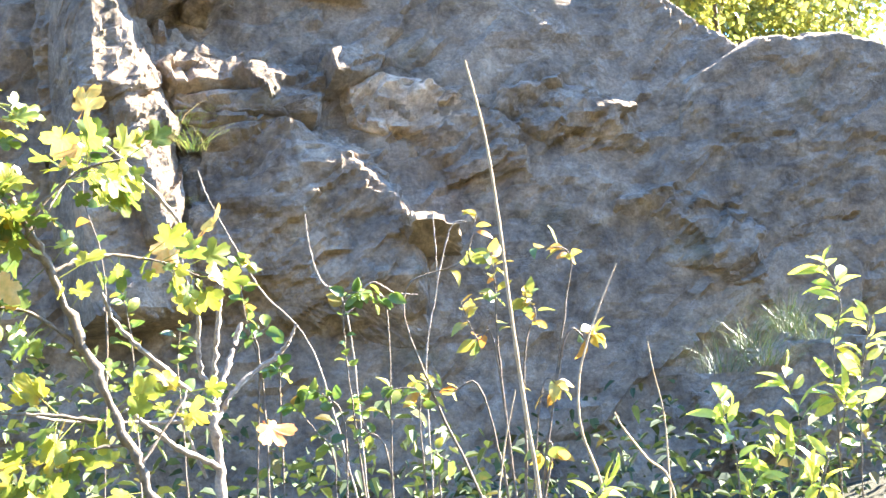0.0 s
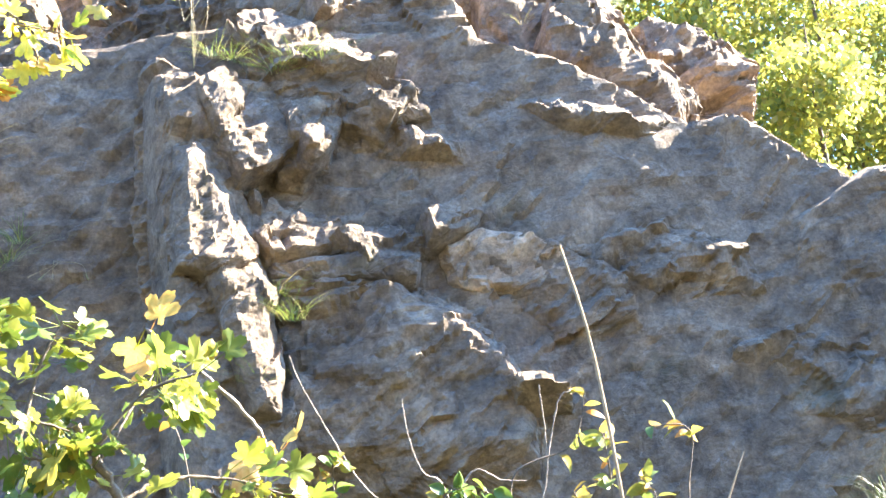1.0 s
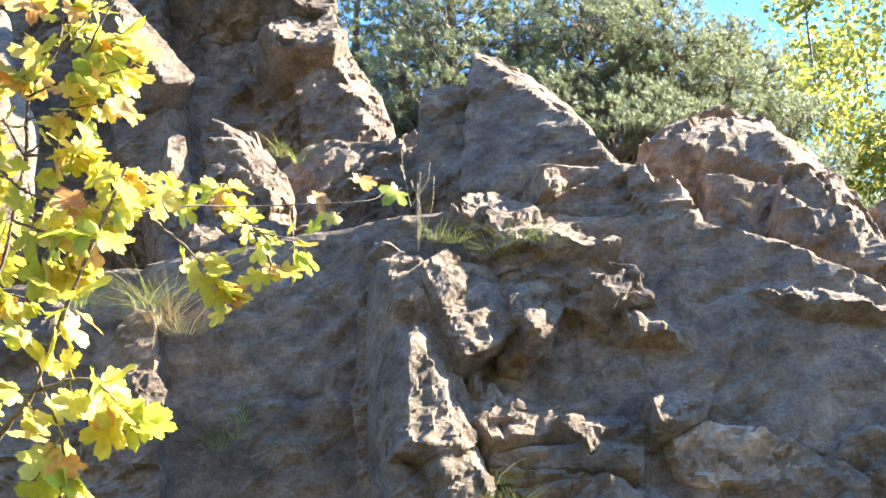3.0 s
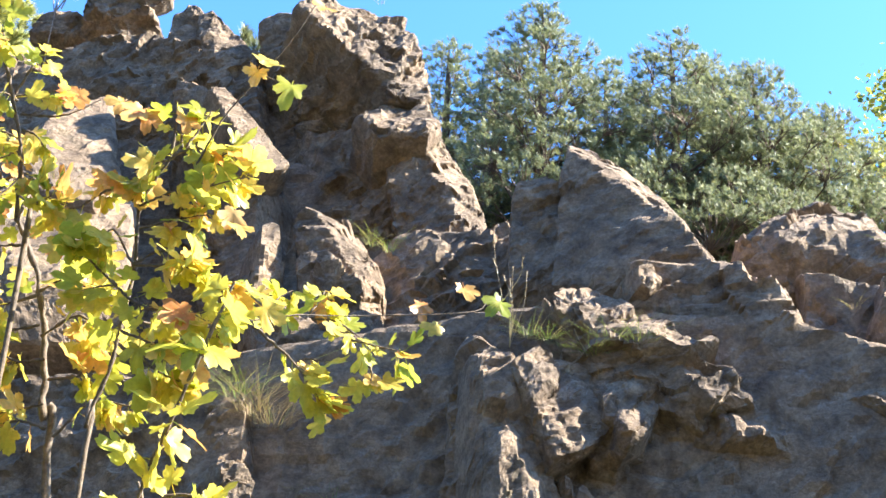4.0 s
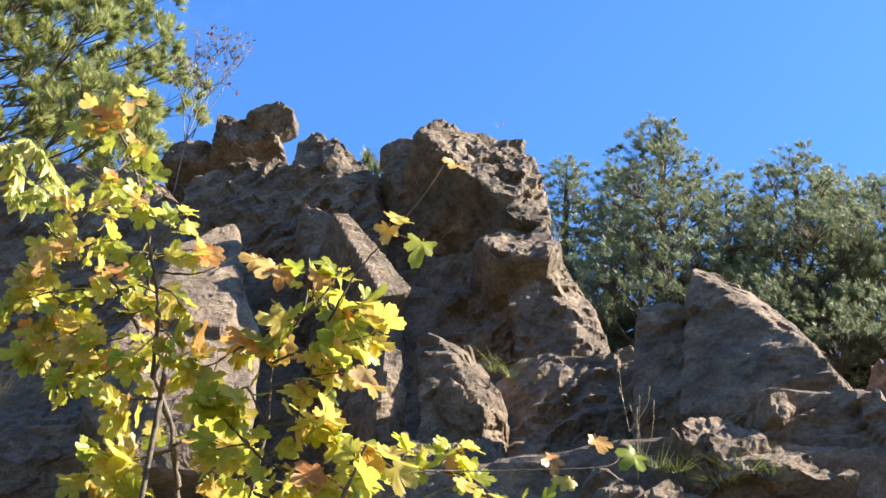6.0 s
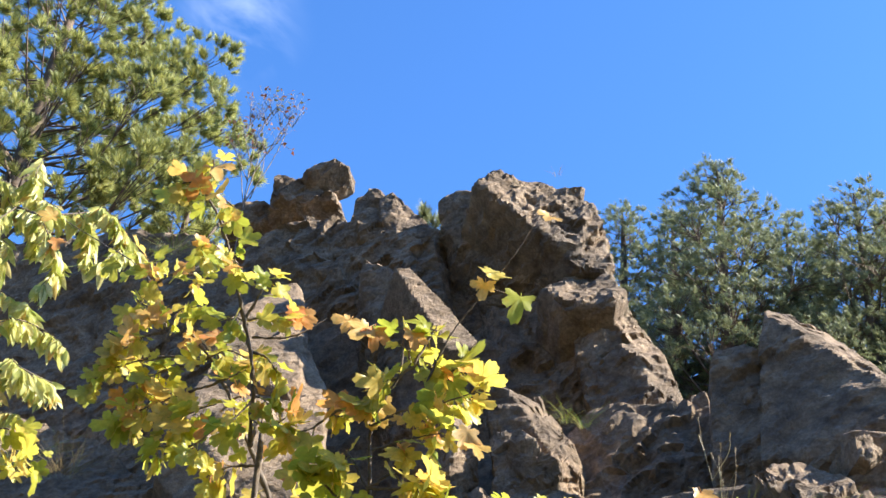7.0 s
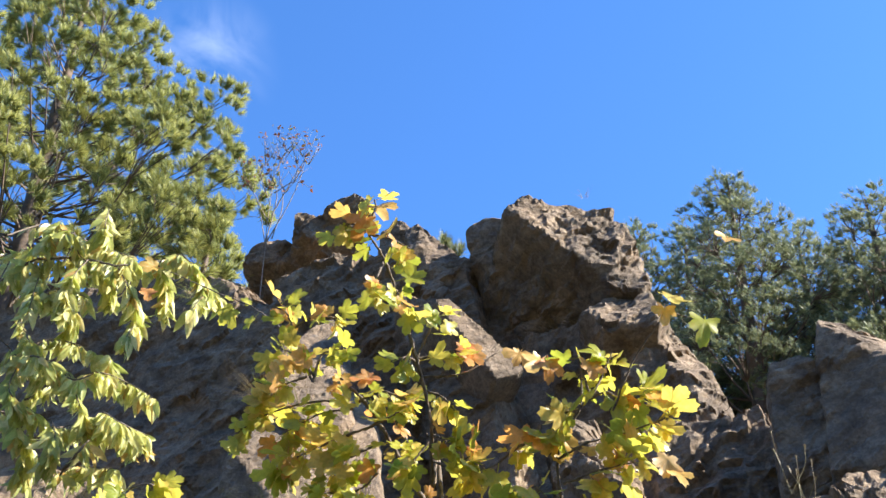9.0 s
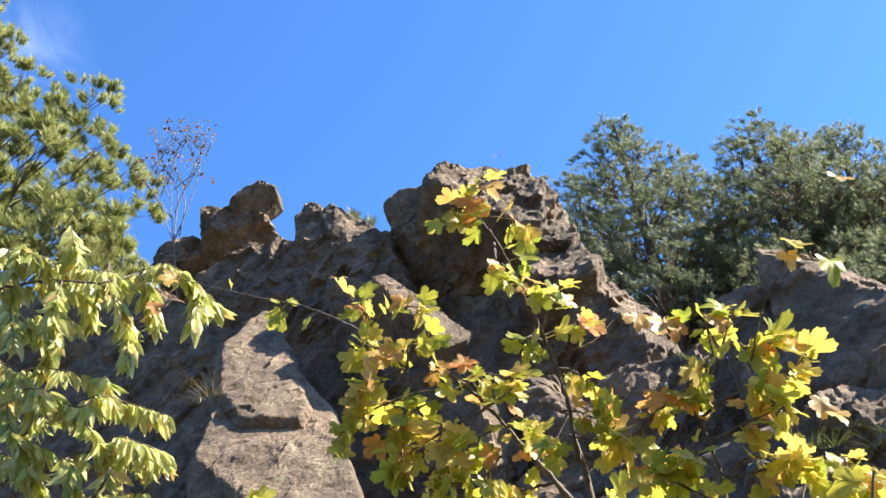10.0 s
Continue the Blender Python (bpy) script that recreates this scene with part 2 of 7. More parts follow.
# ---- ground ----
def ground_height(x, y):
    step = lambda a, b, v: (lambda s: s * s * (3 - 2 * s))(np.clip((v - a) / (b - a), 0, 1))
    top = 4.2 + 2.2 * step(-0.8, -3.5, x) - 2.6 * step(0.8, 4.0, x)
    z = 0.55 * step(1.0, 4.5, y) + (top - 0.55) * step(5.4, 8.0, y) + 1.2 * step(9, 30, y)
    # Unseen hill behind the camera, added to hold sky light off the cliff front
    z = z + 0.8 * np.clip(-y - 3.5, 0, 30.0) - 24.0 * step(40.0, 400.0, -y)
    z = z + 0.10 * np.sin(x * 1.3 + y * 0.7) * step(0, 3, np.abs(y) + np.abs(x)) + 0.06 * np.sin(x * 3.1 - y * 2.3)
    return z


def build_ground():
    def axis(lo, hi):
        a = np.concatenate([-np.geomspace(2500, 12, 24), np.arange(-11.5, 11.6, 0.25), np.geomspace(12, 2500, 24)])
        return a
    gx, gy = axis(0, 0), axis(0, 0) + 3
    X, Y = np.meshgrid(gx, gy)
    Z = ground_height(X, Y)
    v = np.stack([X.ravel(), Y.ravel(), Z.ravel()], 1)
    n = len(gx)
    q = np.arange((len(gy) - 1) * n).reshape(-1, n)[:, :-1].ravel()
    ob = new("ground", mesh_of("ground", v, np.stack([q, q + 1, q + n + 1, q + n], 1), GROUND))
    tagged(ob, "leaf litter and soil rising to a wooded plateau, with an added unseen hill behind", "ground", kind="structure")


build_ground()

# ---- the cliff ----
cliff = tagged(new("cliff"), "grey-brown weathered rock face with sunlit ledges and jagged crags", "cliff", kind="structure")
cliff.location = (0, 5.2, 0.4)
bpy.context.view_layer.update()
CRAG_COUNT = [0]


BEDS = np.array(Matrix.Rotation(radians(28), 3, "Y") @ Matrix.Rotation(radians(-24), 3, "X"))


def rock_relief(pts, size):
    """Height of the broken surface: blocks split along dipping beds, small chips and grit."""
    bend = pts + 0.10 * np.stack([fbm(pts * 2.2, 3, 0.5, 3 + i) for i in range(3)], 1)
    beds = bend @ BEDS.T * np.array((1.0, 1.0, 2.3))
    h = 0.05 * size * chisel(beds * 1.9, 1) + 0.055 * size * chisel(beds * 4.3 + 9, 2)
    lean = beds[:, 2] * 2.6 + 0.5 * fbm(pts * 3.1, 3, 0.6, 15)
    saw = lean - np.floor(lean)
    patch = np.clip(fbm(pts * 1.6, 3, 0.5, 40) * 1.6 + 0.35, 0, 1)
    h += 0.030 * size * patch * (np.minimum(saw, (1 - saw) * 5) - 0.4)
    h += 0.028 * chisel(beds * 9.5 + 5, 3) + 0.008 * chisel(bend * 21.0, 4) + 0.005 * fbm(pts * 30, 3, 0.7, 7)
    return h + 0.03 * size * fbm(pts * 1.7, 3, 0.5, 11)


def crag(name, y0, kx, lean, outline, depth=0.8, rough=1.0, hollow=0.2, cell=0.026, pale=False):
    """A piece of rock: a faceted prism whose front passes through y0, turned right by kx and back by lean.
    outline: x, z and the width of the bevel on the edge that starts there."""
    CRAG_COUNT[0] += 1
    seed = 31 * CRAG_COUNT[0]
    xz = np.array([p[:2] for p in outline])
    xc, zc = xz.mean(0)
    tall = float(np.ptp(xz[:, 1]))
    n = np.array([kx, -1.0, lean])
    P = np.stack([xz[:, 0], y0 + kx * (xz[:, 0] - xc) + lean * (xz[:, 1] - zc), xz[:, 1]], 1)
    n /= np.linalg.norm(n)
    mid = P.mean(0)
    centre = mid - n * depth * 0.45
    planes = [(n, (mid - centre) @ n), (-n, depth * 0.55)]
    for a in range(len(P)):
        p, q, w = P[a], P[(a + 1) % len(P)], outline[a][2]
        e = (q - p) / (np.linalg.norm(q - p) + 1e-9)
        o = np.cross(e, n)
        if o @ ((p + q) / 2 - mid) < 0:
            o = -o
        deep = hollow
        if o[2] < -0.35 and hollow > 0.06:
            w, deep = max(w, min(0.30, 0.4 * tall)), max(hollow, min(0.22, 0.4 * tall))
        planes.append((o, (p - centre) @ o))
        m = deep * o + w * n
        m /= np.linalg.norm(m)
        planes.append((m, (p - n * deep - centre) @ m))
    N = np.array([a for a, _ in planes])
    D = np.maximum(np.array([b for _, b in planes]), 0.03)
    e1 = np.cross((0, 0, 1.0), n)
    e1 /= np.linalg.norm(e1)
    e2 = np.cross(n, e1)
    R = P - mid
    half = np.array([np.abs(R @ e1).max(), np.abs(R @ e2).max(), depth * 0.5])
    verts, faces, base = [], [], 0
    cell = max(cell, float(np.sqrt(half[0] * half[1])) * 2 / 138)
    for ax in range(3):
        for side in (-1, 1):
            b, c = (ax + 1) % 3, (ax + 2) % 3
            coarse = 4.0 if ax == 2 and side == -1 else 1.0
            nb, nc = max(3, int(2 * half[b] / cell / coarse)), max(3, int(2 * half[c] / cell / coarse))
            B, C = np.meshgrid(np.linspace(-1, 1, nb), np.linspace(-1, 1, nc), indexing="ij")
            q = np.zeros((nb * nc, 3))
            q[:, ax], q[:, b], q[:, c] = side, B.ravel(), C.ravel()
            verts.append(q * half)
            g = np.arange(nb * nc).reshape(nb, nc)[:-1, :-1].ravel() + base
            f = np.stack([g, g + nc, g + nc + 1, g + 1], 1)
            faces.append(f if side == 1 else f[:, ::-1])
            base += nb * nc
    q = np.concatenate(verts)
    world_dir = q[:, :1] * e1 + q[:, 1:2] * e2 + q[:, 2:3] * n
    t = np.maximum(world_dir @ N.T / D, 1e-6)
    top = t.max(1, keepdims=True)
    s = 1.004 / (top[:, 0] * ((t / top) ** 110).sum(1) ** (1 / 110))
    pts = centre + world_dir * s[:, None]
    out = world_dir / np.linalg.norm(world_dir, axis=1, keepdims=True)
    pull = 0.4 * out + 0.6 * n
    size = min(1.0, 0.35 + float(half[:2].min()) / 0.6)
    h = rock_relief(pts, size)
    h = (h - np.median(h)) * min(rough, 1.25) + 0.012
    pts = pts + pull * h[:, None]
    me = mesh_of(name, pts - np.array(cliff.location), np.concatenate(faces), PALE_ROCK if pale else ROCK, smooth=False)
    part(name, me, cliff, "pale streaked rock" if pale else "")


# <crags>
crag("core", 6.85, 0, 0.15, [(-8.78, 7.65, 0.05), (-4.9, 7.45, 0.05), (-2.86, 7.19, 0.05), (-1.97, 6.79, 0.05), (-1.43, 6.24, 0.05), (-1.15, 5.58, 0.05), (1.09, 4.36, 0.05), (1.55, 3.69, 0.05), (-7.04, 3.54, 0.05)], depth=1.3, rough=0.7)
crag("core", 5.08, 0, 0.14, [(-3.95, 3.72, 0.05), (-0.34, 4.26, 0.05), (1.02, 4.1, 0.05), (1.43, 3.94, 0.05), (3.22, 2.81, 0.05), (2.46, -0.04, 0.05), (-3.68, 0.06, 0.05)], depth=1.8, rough=0.7)
crag("crag", 6.25, 0, 0.25, [(-1.71, 5.05, 0.05), (-1.46, 5.3, 0.05), (-0.67, 5.41, 0.05), (-0.49, 4.88, 0.05), (-0.45, 4.01, 0.05), (-1.52, 4.0, 0.05)], depth=0.9, rough=1.0)
crag("crag", 6.95, -0.1, 0.05, [(-2.96, 7.48, 0.05), (-2.97, 7.71, 0.05), (-2.78, 7.84, 0.05), (-2.51, 7.82, 0.05), (-2.11, 7.5, 0.05), (-1.86, 6.99, 0.05), (-1.63, 6.56, 0.05), (-2.13, 6.5, 0.05), (-2.58, 6.57, 0.05), (-2.8, 6.86, 0.05)], depth=1.2, rough=0.9)
crag("crag", 6.85, -0.1, 0.1, [(-2.55, 6.63, 0.05), (-1.73, 6.57, 0.05), (-1.55, 5.77, 0.05), (-1.61, 5.18, 0.05), (-2.18, 5.21, 0.05), (-2.49, 6.0, 0.05)], depth=1.3, rough=1.2)
crag("crag", 6.72, 0.5, 0.3, [(-2.43, 7.4, 0.02), (-2.4, 7.51, 0.02), (-2.16, 7.75, 0.03), (-1.76, 7.79, 0.05), (-1.65, 7.57, 0.05), (-1.49, 7.56, 0.05), (-1.41, 7.13, 0.05), (-1.31, 6.8, 0.02), (-1.44, 6.61, 0.02), (-1.64, 6.63, 0.02), (-2.12, 7.09, 0.02)], depth=0.9, rough=1.2, hollow=0.06)
crag("ledge", 6.62, 0.25, 0.7, [(-1.9, 6.38, 0.02), (-1.63, 6.7, 0.02), (-1.47, 6.74, 0.02), (-1.25, 6.35, 0.02), (-1.32, 6.16, 0.02), (-1.69, 6.16, 0.02)], depth=0.8, rough=1.0, hollow=0.06)
crag("crag", 6.6, -0.1, 0.12, [(-1.77, 6.4, 0.05), (-1.31, 6.41, 0.16), (-1.19, 6.21, 0.16), (-1.08, 5.94, 0.15), (-0.91, 5.62, 0.05), (-0.93, 4.96, 0.05), (-1.47, 4.98, 0.05), (-1.68, 5.83, 0.05)], depth=1.4)
crag("crag", 7.0, 0, 0.15, [(-4.9, 7.56, 0.05), (-4.6, 7.75, 0.05), (-4.21, 7.8, 0.05), (-3.82, 7.73, 0.05), (-3.4, 7.55, 0.05), (-2.93, 7.36, 0.05), (-2.64, 6.34, 0.05), (-4.56, 6.42, 0.05)], depth=1.2, rough=1.2)
crag("crag", 7.4, 0.2, 0.0, [(-4.81, 8.01, 0.05), (-4.85, 8.53, 0.05), (-4.78, 8.68, 0.05), (-4.64, 8.61, 0.05), (-4.44, 8.58, 0.05), (-4.24, 8.56, 0.06), (-4.09, 8.21, 0.06), (-4.08, 7.98, 0.05)], depth=0.6, rough=1.2, hollow=0.12)
crag("crag", 7.32, 0.15, 0.0, [(-4.56, 8.49, 0.05), (-4.41, 8.61, 0.05), (-4.18, 8.71, 0.05), (-4.06, 8.64, 0.04), (-4.05, 8.51, 0.05), (-4.18, 8.39, 0.05), (-4.33, 8.34, 0.05), (-4.48, 8.35, 0.05)], depth=0.4, rough=0.9, hollow=0.1)
crag("crag", 6.96, 0.45, 0.2, [(-4.01, 7.34, 0.05), (-4.03, 7.69, 0.05), (-3.89, 7.78, 0.05), (-3.8, 7.52, 0.05), (-3.87, 7.29, 0.05)], depth=0.5, rough=1.6, hollow=0.1)
crag("crag", 7.12, 0.15, 0.25, [(-3.83, 7.62, 0.02), (-3.82, 7.94, 0.02), (-3.7, 8.19, 0.02), (-3.53, 8.03, 0.03), (-3.31, 7.29, 0.05), (-3.71, 7.27, 0.05)], depth=0.6, rough=1.0, hollow=0.1)
crag("crag", 7.1, 0.15, 0.3, [(-3.57, 7.8, 0.02), (-3.48, 8.0, 0.02), (-3.33, 7.95, 0.03), (-3.14, 7.73, 0.03), (-2.94, 7.53, 0.03), (-2.79, 7.16, 0.05), (-3.37, 7.11, 0.05)], depth=0.6, rough=1.0, hollow=0.1)
crag("crag", 7.5, 0, 0.1, [(-5.42, 8.13, 0.05), (-5.32, 8.42, 0.05), (-5.05, 8.51, 0.05), (-4.87, 8.39, 0.05), (-4.73, 7.94, 0.05), (-5.35, 7.91, 0.05)], depth=0.6)
crag("slab", 6.5, -0.15, 0.15, [(-3.47, 6.94, 0.05), (-3.39, 6.97, 0.05), (-3.13, 6.83, 0.05), (-2.81, 6.4, 0.05), (-2.46, 5.82, 0.05), (-2.48, 4.45, 0.05), (-2.78, 4.46, 0.05), (-3.52, 6.23, 0.05)], depth=1.1, rough=0.9)
crag("slab", 6.2, 0.6, 0.35, [(-2.94, 6.44, 0.012), (-2.82, 6.5, 0.012), (-2.69, 6.35, 0.012), (-2.27, 5.86, 0.012), (-2.3, 5.79, 0.012), (-2.46, 5.69, 0.012), (-2.6, 5.92, 0.012)], depth=0.6, rough=0.25, hollow=0.05)
crag("slab", 6.02, 0.5, 0.6, [(-4.11, 6.16, 0.05), (-4.01, 6.44, 0.05), (-3.87, 6.67, 0.05), (-3.72, 6.49, 0.05), (-3.59, 6.06, 0.05), (-3.38, 5.52, 0.05), (-3.43, 5.26, 0.05), (-3.84, 5.31, 0.05), (-4.04, 5.65, 0.05)], depth=0.8, rough=0.35, hollow=0.06)
crag("slab", 5.66, 0.5, 0.6, [(-4.12, 5.07, 0.05), (-4.07, 5.57, 0.05), (-4.0, 6.01, 0.05), (-3.58, 5.96, 0.05), (-3.26, 5.39, 0.05), (-2.95, 4.27, 0.05), (-3.61, 4.19, 0.05), (-4.02, 4.64, 0.05)], depth=0.9, rough=0.35, hollow=0.1)
crag("crag", 5.75, 0.5, 0.2, [(-2.26, 4.66, 0.05), (-2.29, 5.02, 0.05), (-2.24, 5.13, 0.05), (-2.12, 5.13, 0.05), (-2.06, 4.89, 0.05), (-2.02, 4.5, 0.05), (-2.09, 4.31, 0.05), (-2.19, 4.33, 0.05)], depth=0.6, rough=1.7)
crag("crag", 5.85, 0.0, 0.15, [(-2.13, 5.19, 0.05), (-1.98, 5.28, 0.05), (-1.73, 5.23, 0.16), (-1.62, 5.04, 0.16), (-1.48, 4.82, 0.1), (-1.48, 4.48, 0.05), (-1.48, 3.95, 0.05), (-1.93, 4.11, 0.05)], depth=0.7, rough=0.9)
crag("crag", 5.7, 0.5, 0.4, [(-1.82, 4.78, 0.05), (-1.8, 4.92, 0.05), (-1.71, 4.84, 0.05), (-1.51, 4.65, 0.05), (-1.49, 4.48, 0.05), (-1.6, 4.52, 0.05), (-1.73, 4.64, 0.05)], depth=0.4, rough=1.3, hollow=0.1)
crag("crag", 5.65, 0.2, 0.4, [(-2.26, 4.37, 0.05), (-2.01, 4.49, 0.05), (-1.65, 4.24, 0.1), (-1.56, 3.99, 0.05), (-2.08, 3.94, 0.05)], depth=0.6)
crag("crag", 5.75, -0.1, 0.2, [(-0.65, 5.19, 0.05), (-0.6, 5.35, 0.05), (-0.37, 5.39, 0.05), (-0.23, 5.23, 0.05), (-0.18, 4.25, 0.05), (-0.67, 4.2, 0.05)], depth=0.9, rough=0.7)
crag("slab", 5.6, -0.15, 0.2, [(-0.35, 5.2, 0.05), (-0.32, 5.37, 0.05), (-0.27, 5.68, 0.05), (0.1, 5.56, 0.06), (0.22, 5.34, 0.07), (0.47, 5.06, 0.13), (0.68, 4.83, 0.17), (0.77, 4.74, 0.12), (0.79, 4.58, 0.05), (0.65, 4.08, 0.05), (-0.38, 4.16, 0.05)], depth=1.0, rough=0.6)
crag("slab", 5.32, -0.1, 0.2, [(0.08, 4.54, 0.05), (0.78, 4.56, 0.05), (0.91, 4.48, 0.06), (0.97, 4.34, 0.06), (1.05, 4.28, 0.06), (1.05, 4.15, 0.05), (1.01, 3.69, 0.05), (0.07, 3.93, 0.05)], depth=0.9, rough=0.8)
crag("crag", 6.0, 0.1, 0.4, [(0.78, 4.97, 0.05), (1.08, 5.31, 0.25), (1.37, 5.41, 0.3), (1.65, 5.36, 0.35), (1.89, 5.08, 0.35), (2.15, 4.55, 0.2), (2.09, 4.13, 0.05), (0.8, 4.64, 0.05)], depth=1.0, rough=0.9)
crag("crag", 5.45, 0, 0.3, [(1.43, 4.17, 0.05), (1.53, 4.48, 0.05), (1.72, 4.58, 0.1), (1.9, 4.47, 0.2), (2.31, 3.77, 0.2), (2.2, 3.34, 0.05), (1.44, 3.69, 0.05)], depth=0.9, rough=1.1)
crag("crag", 5.9, 0, 0.3, [(2.12, 4.48, 0.05), (2.36, 4.6, 0.15), (2.67, 4.45, 0.2), (2.92, 4.15, 0.05), (2.74, 3.55, 0.05), (2.18, 3.83, 0.05)], depth=0.9, rough=1.1)
crag("crag", 5.7, 0, 0.2, [(1.11, 4.62, 0.05), (1.62, 4.53, 0.05), (2.05, 4.12, 0.05), (1.91, 3.41, 0.05), (0.99, 3.55, 0.05)], depth=0.8)
crag("ledge", 5.05, 0, 0.3, [(-0.38, 4.27, 0.05), (-0.2, 4.3, 0.15), (0.14, 4.13, 0.16), (0.57, 3.86, 0.05), (0.71, 3.61, 0.05), (0.29, 3.53, 0.05), (-0.2, 3.72, 0.05)], depth=0.5, rough=1.2)
crag("crag", 4.95, 0.45, 0.4, [(-0.5, 3.72, 0.05), (-0.26, 3.85, 0.05), (0.0, 3.74, 0.05), (-0.0, 3.36, 0.05), (-0.19, 3.12, 0.05), (-0.35, 3.16, 0.05)], depth=0.6, rough=1.25, hollow=0.12)
crag("crag", 4.99, 0.35, 0.3, [(-0.06, 3.67, 0.05), (0.1, 3.74, 0.04), (0.36, 3.63, 0.05), (0.3, 3.38, 0.05), (0.08, 3.19, 0.05), (-0.04, 3.25, 0.05)], depth=0.6, rough=1.25, hollow=0.12)
crag("crag", 5.04, 0.3, 0.5, [(0.18, 3.74, 0.05), (0.28, 3.86, 0.04), (0.52, 3.81, 0.05), (0.7, 3.65, 0.05), (0.51, 3.46, 0.05), (0.3, 3.56, 0.05)], depth=0.6, rough=1.25, hollow=0.12)
crag("crag", 4.98, -0.1, 0.1, [(-0.89, 3.66, 0.05), (-0.79, 3.98, 0.05), (-0.57, 3.87, 0.05), (-0.39, 3.75, 0.05), (-0.38, 3.22, 0.05), (-0.42, 2.62, 0.05), (-0.4, 2.01, 0.05), (-0.78, 2.04, 0.05), (-0.88, 2.83, 0.05)], depth=0.7, rough=1.2)
crag("crag", 4.76, 0.5, 0.2, [(-0.72, 3.73, 0.05), (-0.56, 3.78, 0.05), (-0.41, 3.72, 0.05), (-0.18, 2.8, 0.05), (-0.08, 2.26, 0.05), (-0.04, 1.57, 0.05), (-0.51, 1.58, 0.05), (-0.59, 2.19, 0.05), (-0.64, 2.73, 0.05), (-0.66, 3.15, 0.05)], depth=0.7, rough=0.9, hollow=0.06)
crag("crag", 4.7, 0.5, 0.3, [(-0.58, 3.33, 0.05), (-0.47, 3.36, 0.06), (-0.36, 3.16, 0.1), (-0.19, 2.74, 0.05), (-0.21, 2.64, 0.05), (-0.39, 2.63, 0.05), (-0.55, 2.67, 0.05)], depth=0.6, rough=0.7, cell=0.016, hollow=0.06)
crag("crag", 4.66, 0.45, 0.3, [(-0.47, 2.74, 0.05), (-0.21, 2.77, 0.08), (-0.12, 2.57, 0.08), (-0.08, 2.18, 0.05), (-0.1, 1.92, 0.05), (-0.22, 1.96, 0.05)], depth=0.6, rough=0.7, cell=0.016, hollow=0.06)
crag("ledge", 4.9, 0.2, 0.2, [(-0.3, 3.16, 0.05), (-0.17, 3.15, 0.05), (-0.13, 2.97, 0.06), (-0.16, 2.82, 0.05), (-0.29, 2.91, 0.05)], depth=0.5)
crag("ledge", 4.95, 0.2, 0.5, [(-0.23, 2.98, 0.05), (-0.11, 3.05, 0.03), (0.12, 2.99, 0.03), (0.23, 2.9, 0.05), (0.06, 2.86, 0.05), (-0.19, 2.88, 0.05)], depth=0.4, rough=1.2, hollow=0.06)
crag("ledge", 4.9, 0.15, 0.5, [(-0.21, 2.86, 0.05), (0.12, 2.9, 0.03), (0.34, 2.85, 0.03), (0.28, 2.77, 0.05), (0.03, 2.75, 0.05), (-0.19, 2.78, 0.05)], depth=0.4, rough=1.3, hollow=0.06)
crag("ledge", 4.96, 0.25, 0.4, [(0.18, 2.86, 0.05), (0.45, 2.91, 0.03), (0.61, 2.88, 0.03), (0.63, 2.79, 0.03), (0.58, 2.71, 0.05), (0.33, 2.74, 0.05)], depth=0.4, rough=1.3, hollow=0.06)
crag("ledge", 4.87, 0.1, 0.8, [(-0.2, 2.75, 0.05), (0.18, 2.76, 0.03), (0.59, 2.71, 0.03), (0.55, 2.63, 0.05), (0.16, 2.64, 0.05), (-0.16, 2.68, 0.05)], depth=0.4, rough=1.0, hollow=0.06)
crag("ledge", 4.84, 0.05, 0.3, [(-0.18, 2.66, 0.05), (0.16, 2.63, 0.03), (0.39, 2.58, 0.03), (0.32, 2.52, 0.05), (0.05, 2.54, 0.05), (-0.17, 2.58, 0.05)], depth=0.4, rough=1.0, hollow=0.06)
crag("ledge", 5.0, -0.02, 0.15, [(0.68, 2.75, 0.05), (0.77, 2.88, 0.03), (1.13, 2.84, 0.03), (1.36, 2.69, 0.03), (1.38, 2.56, 0.05), (1.08, 2.48, 0.05), (0.72, 2.57, 0.05)], depth=0.4, rough=1.2, hollow=0.06, pale=True)
crag("ledge", 5.0, 0.2, 0.5, [(0.6, 2.97, 0.05), (0.78, 3.03, 0.03), (0.98, 3.0, 0.03), (0.92, 2.88, 0.05), (0.67, 2.83, 0.05)], depth=0.4, rough=1.2, hollow=0.1)
crag("crag", 4.8, -0.04, 0.14, [(-0.2, 2.52, 0.05), (0.42, 2.6, 0.05), (0.57, 2.5, 0.05), (0.94, 2.22, 0.05), (1.07, 1.96, 0.05), (1.03, 1.4, 0.05), (-0.06, 1.49, 0.05), (-0.16, 2.2, 0.05)], depth=0.9, rough=0.9, hollow=0.07)
crag("crag", 4.97, 0.0, 0.15, [(0.62, 2.58, 0.05), (0.76, 2.85, 0.05), (1.15, 2.85, 0.05), (1.65, 2.59, 0.05), (1.76, 2.07, 0.05), (1.24, 1.99, 0.05), (0.96, 2.25, 0.05)], depth=0.6, rough=0.9)
crag("ledge", 5.22, 0.2, 0.6, [(0.99, 3.83, 0.05), (1.15, 3.96, 0.04), (1.55, 3.79, 0.04), (1.54, 3.56, 0.05), (1.41, 3.38, 0.05), (1.22, 3.55, 0.05)], depth=0.5, rough=1.2, hollow=0.12)
crag("ledge", 5.26, 0.1, 0.7, [(1.49, 3.79, 0.05), (1.76, 3.74, 0.04), (2.24, 3.52, 0.05), (1.91, 3.42, 0.05), (1.49, 3.52, 0.05)], depth=0.5, rough=1.2, hollow=0.12)
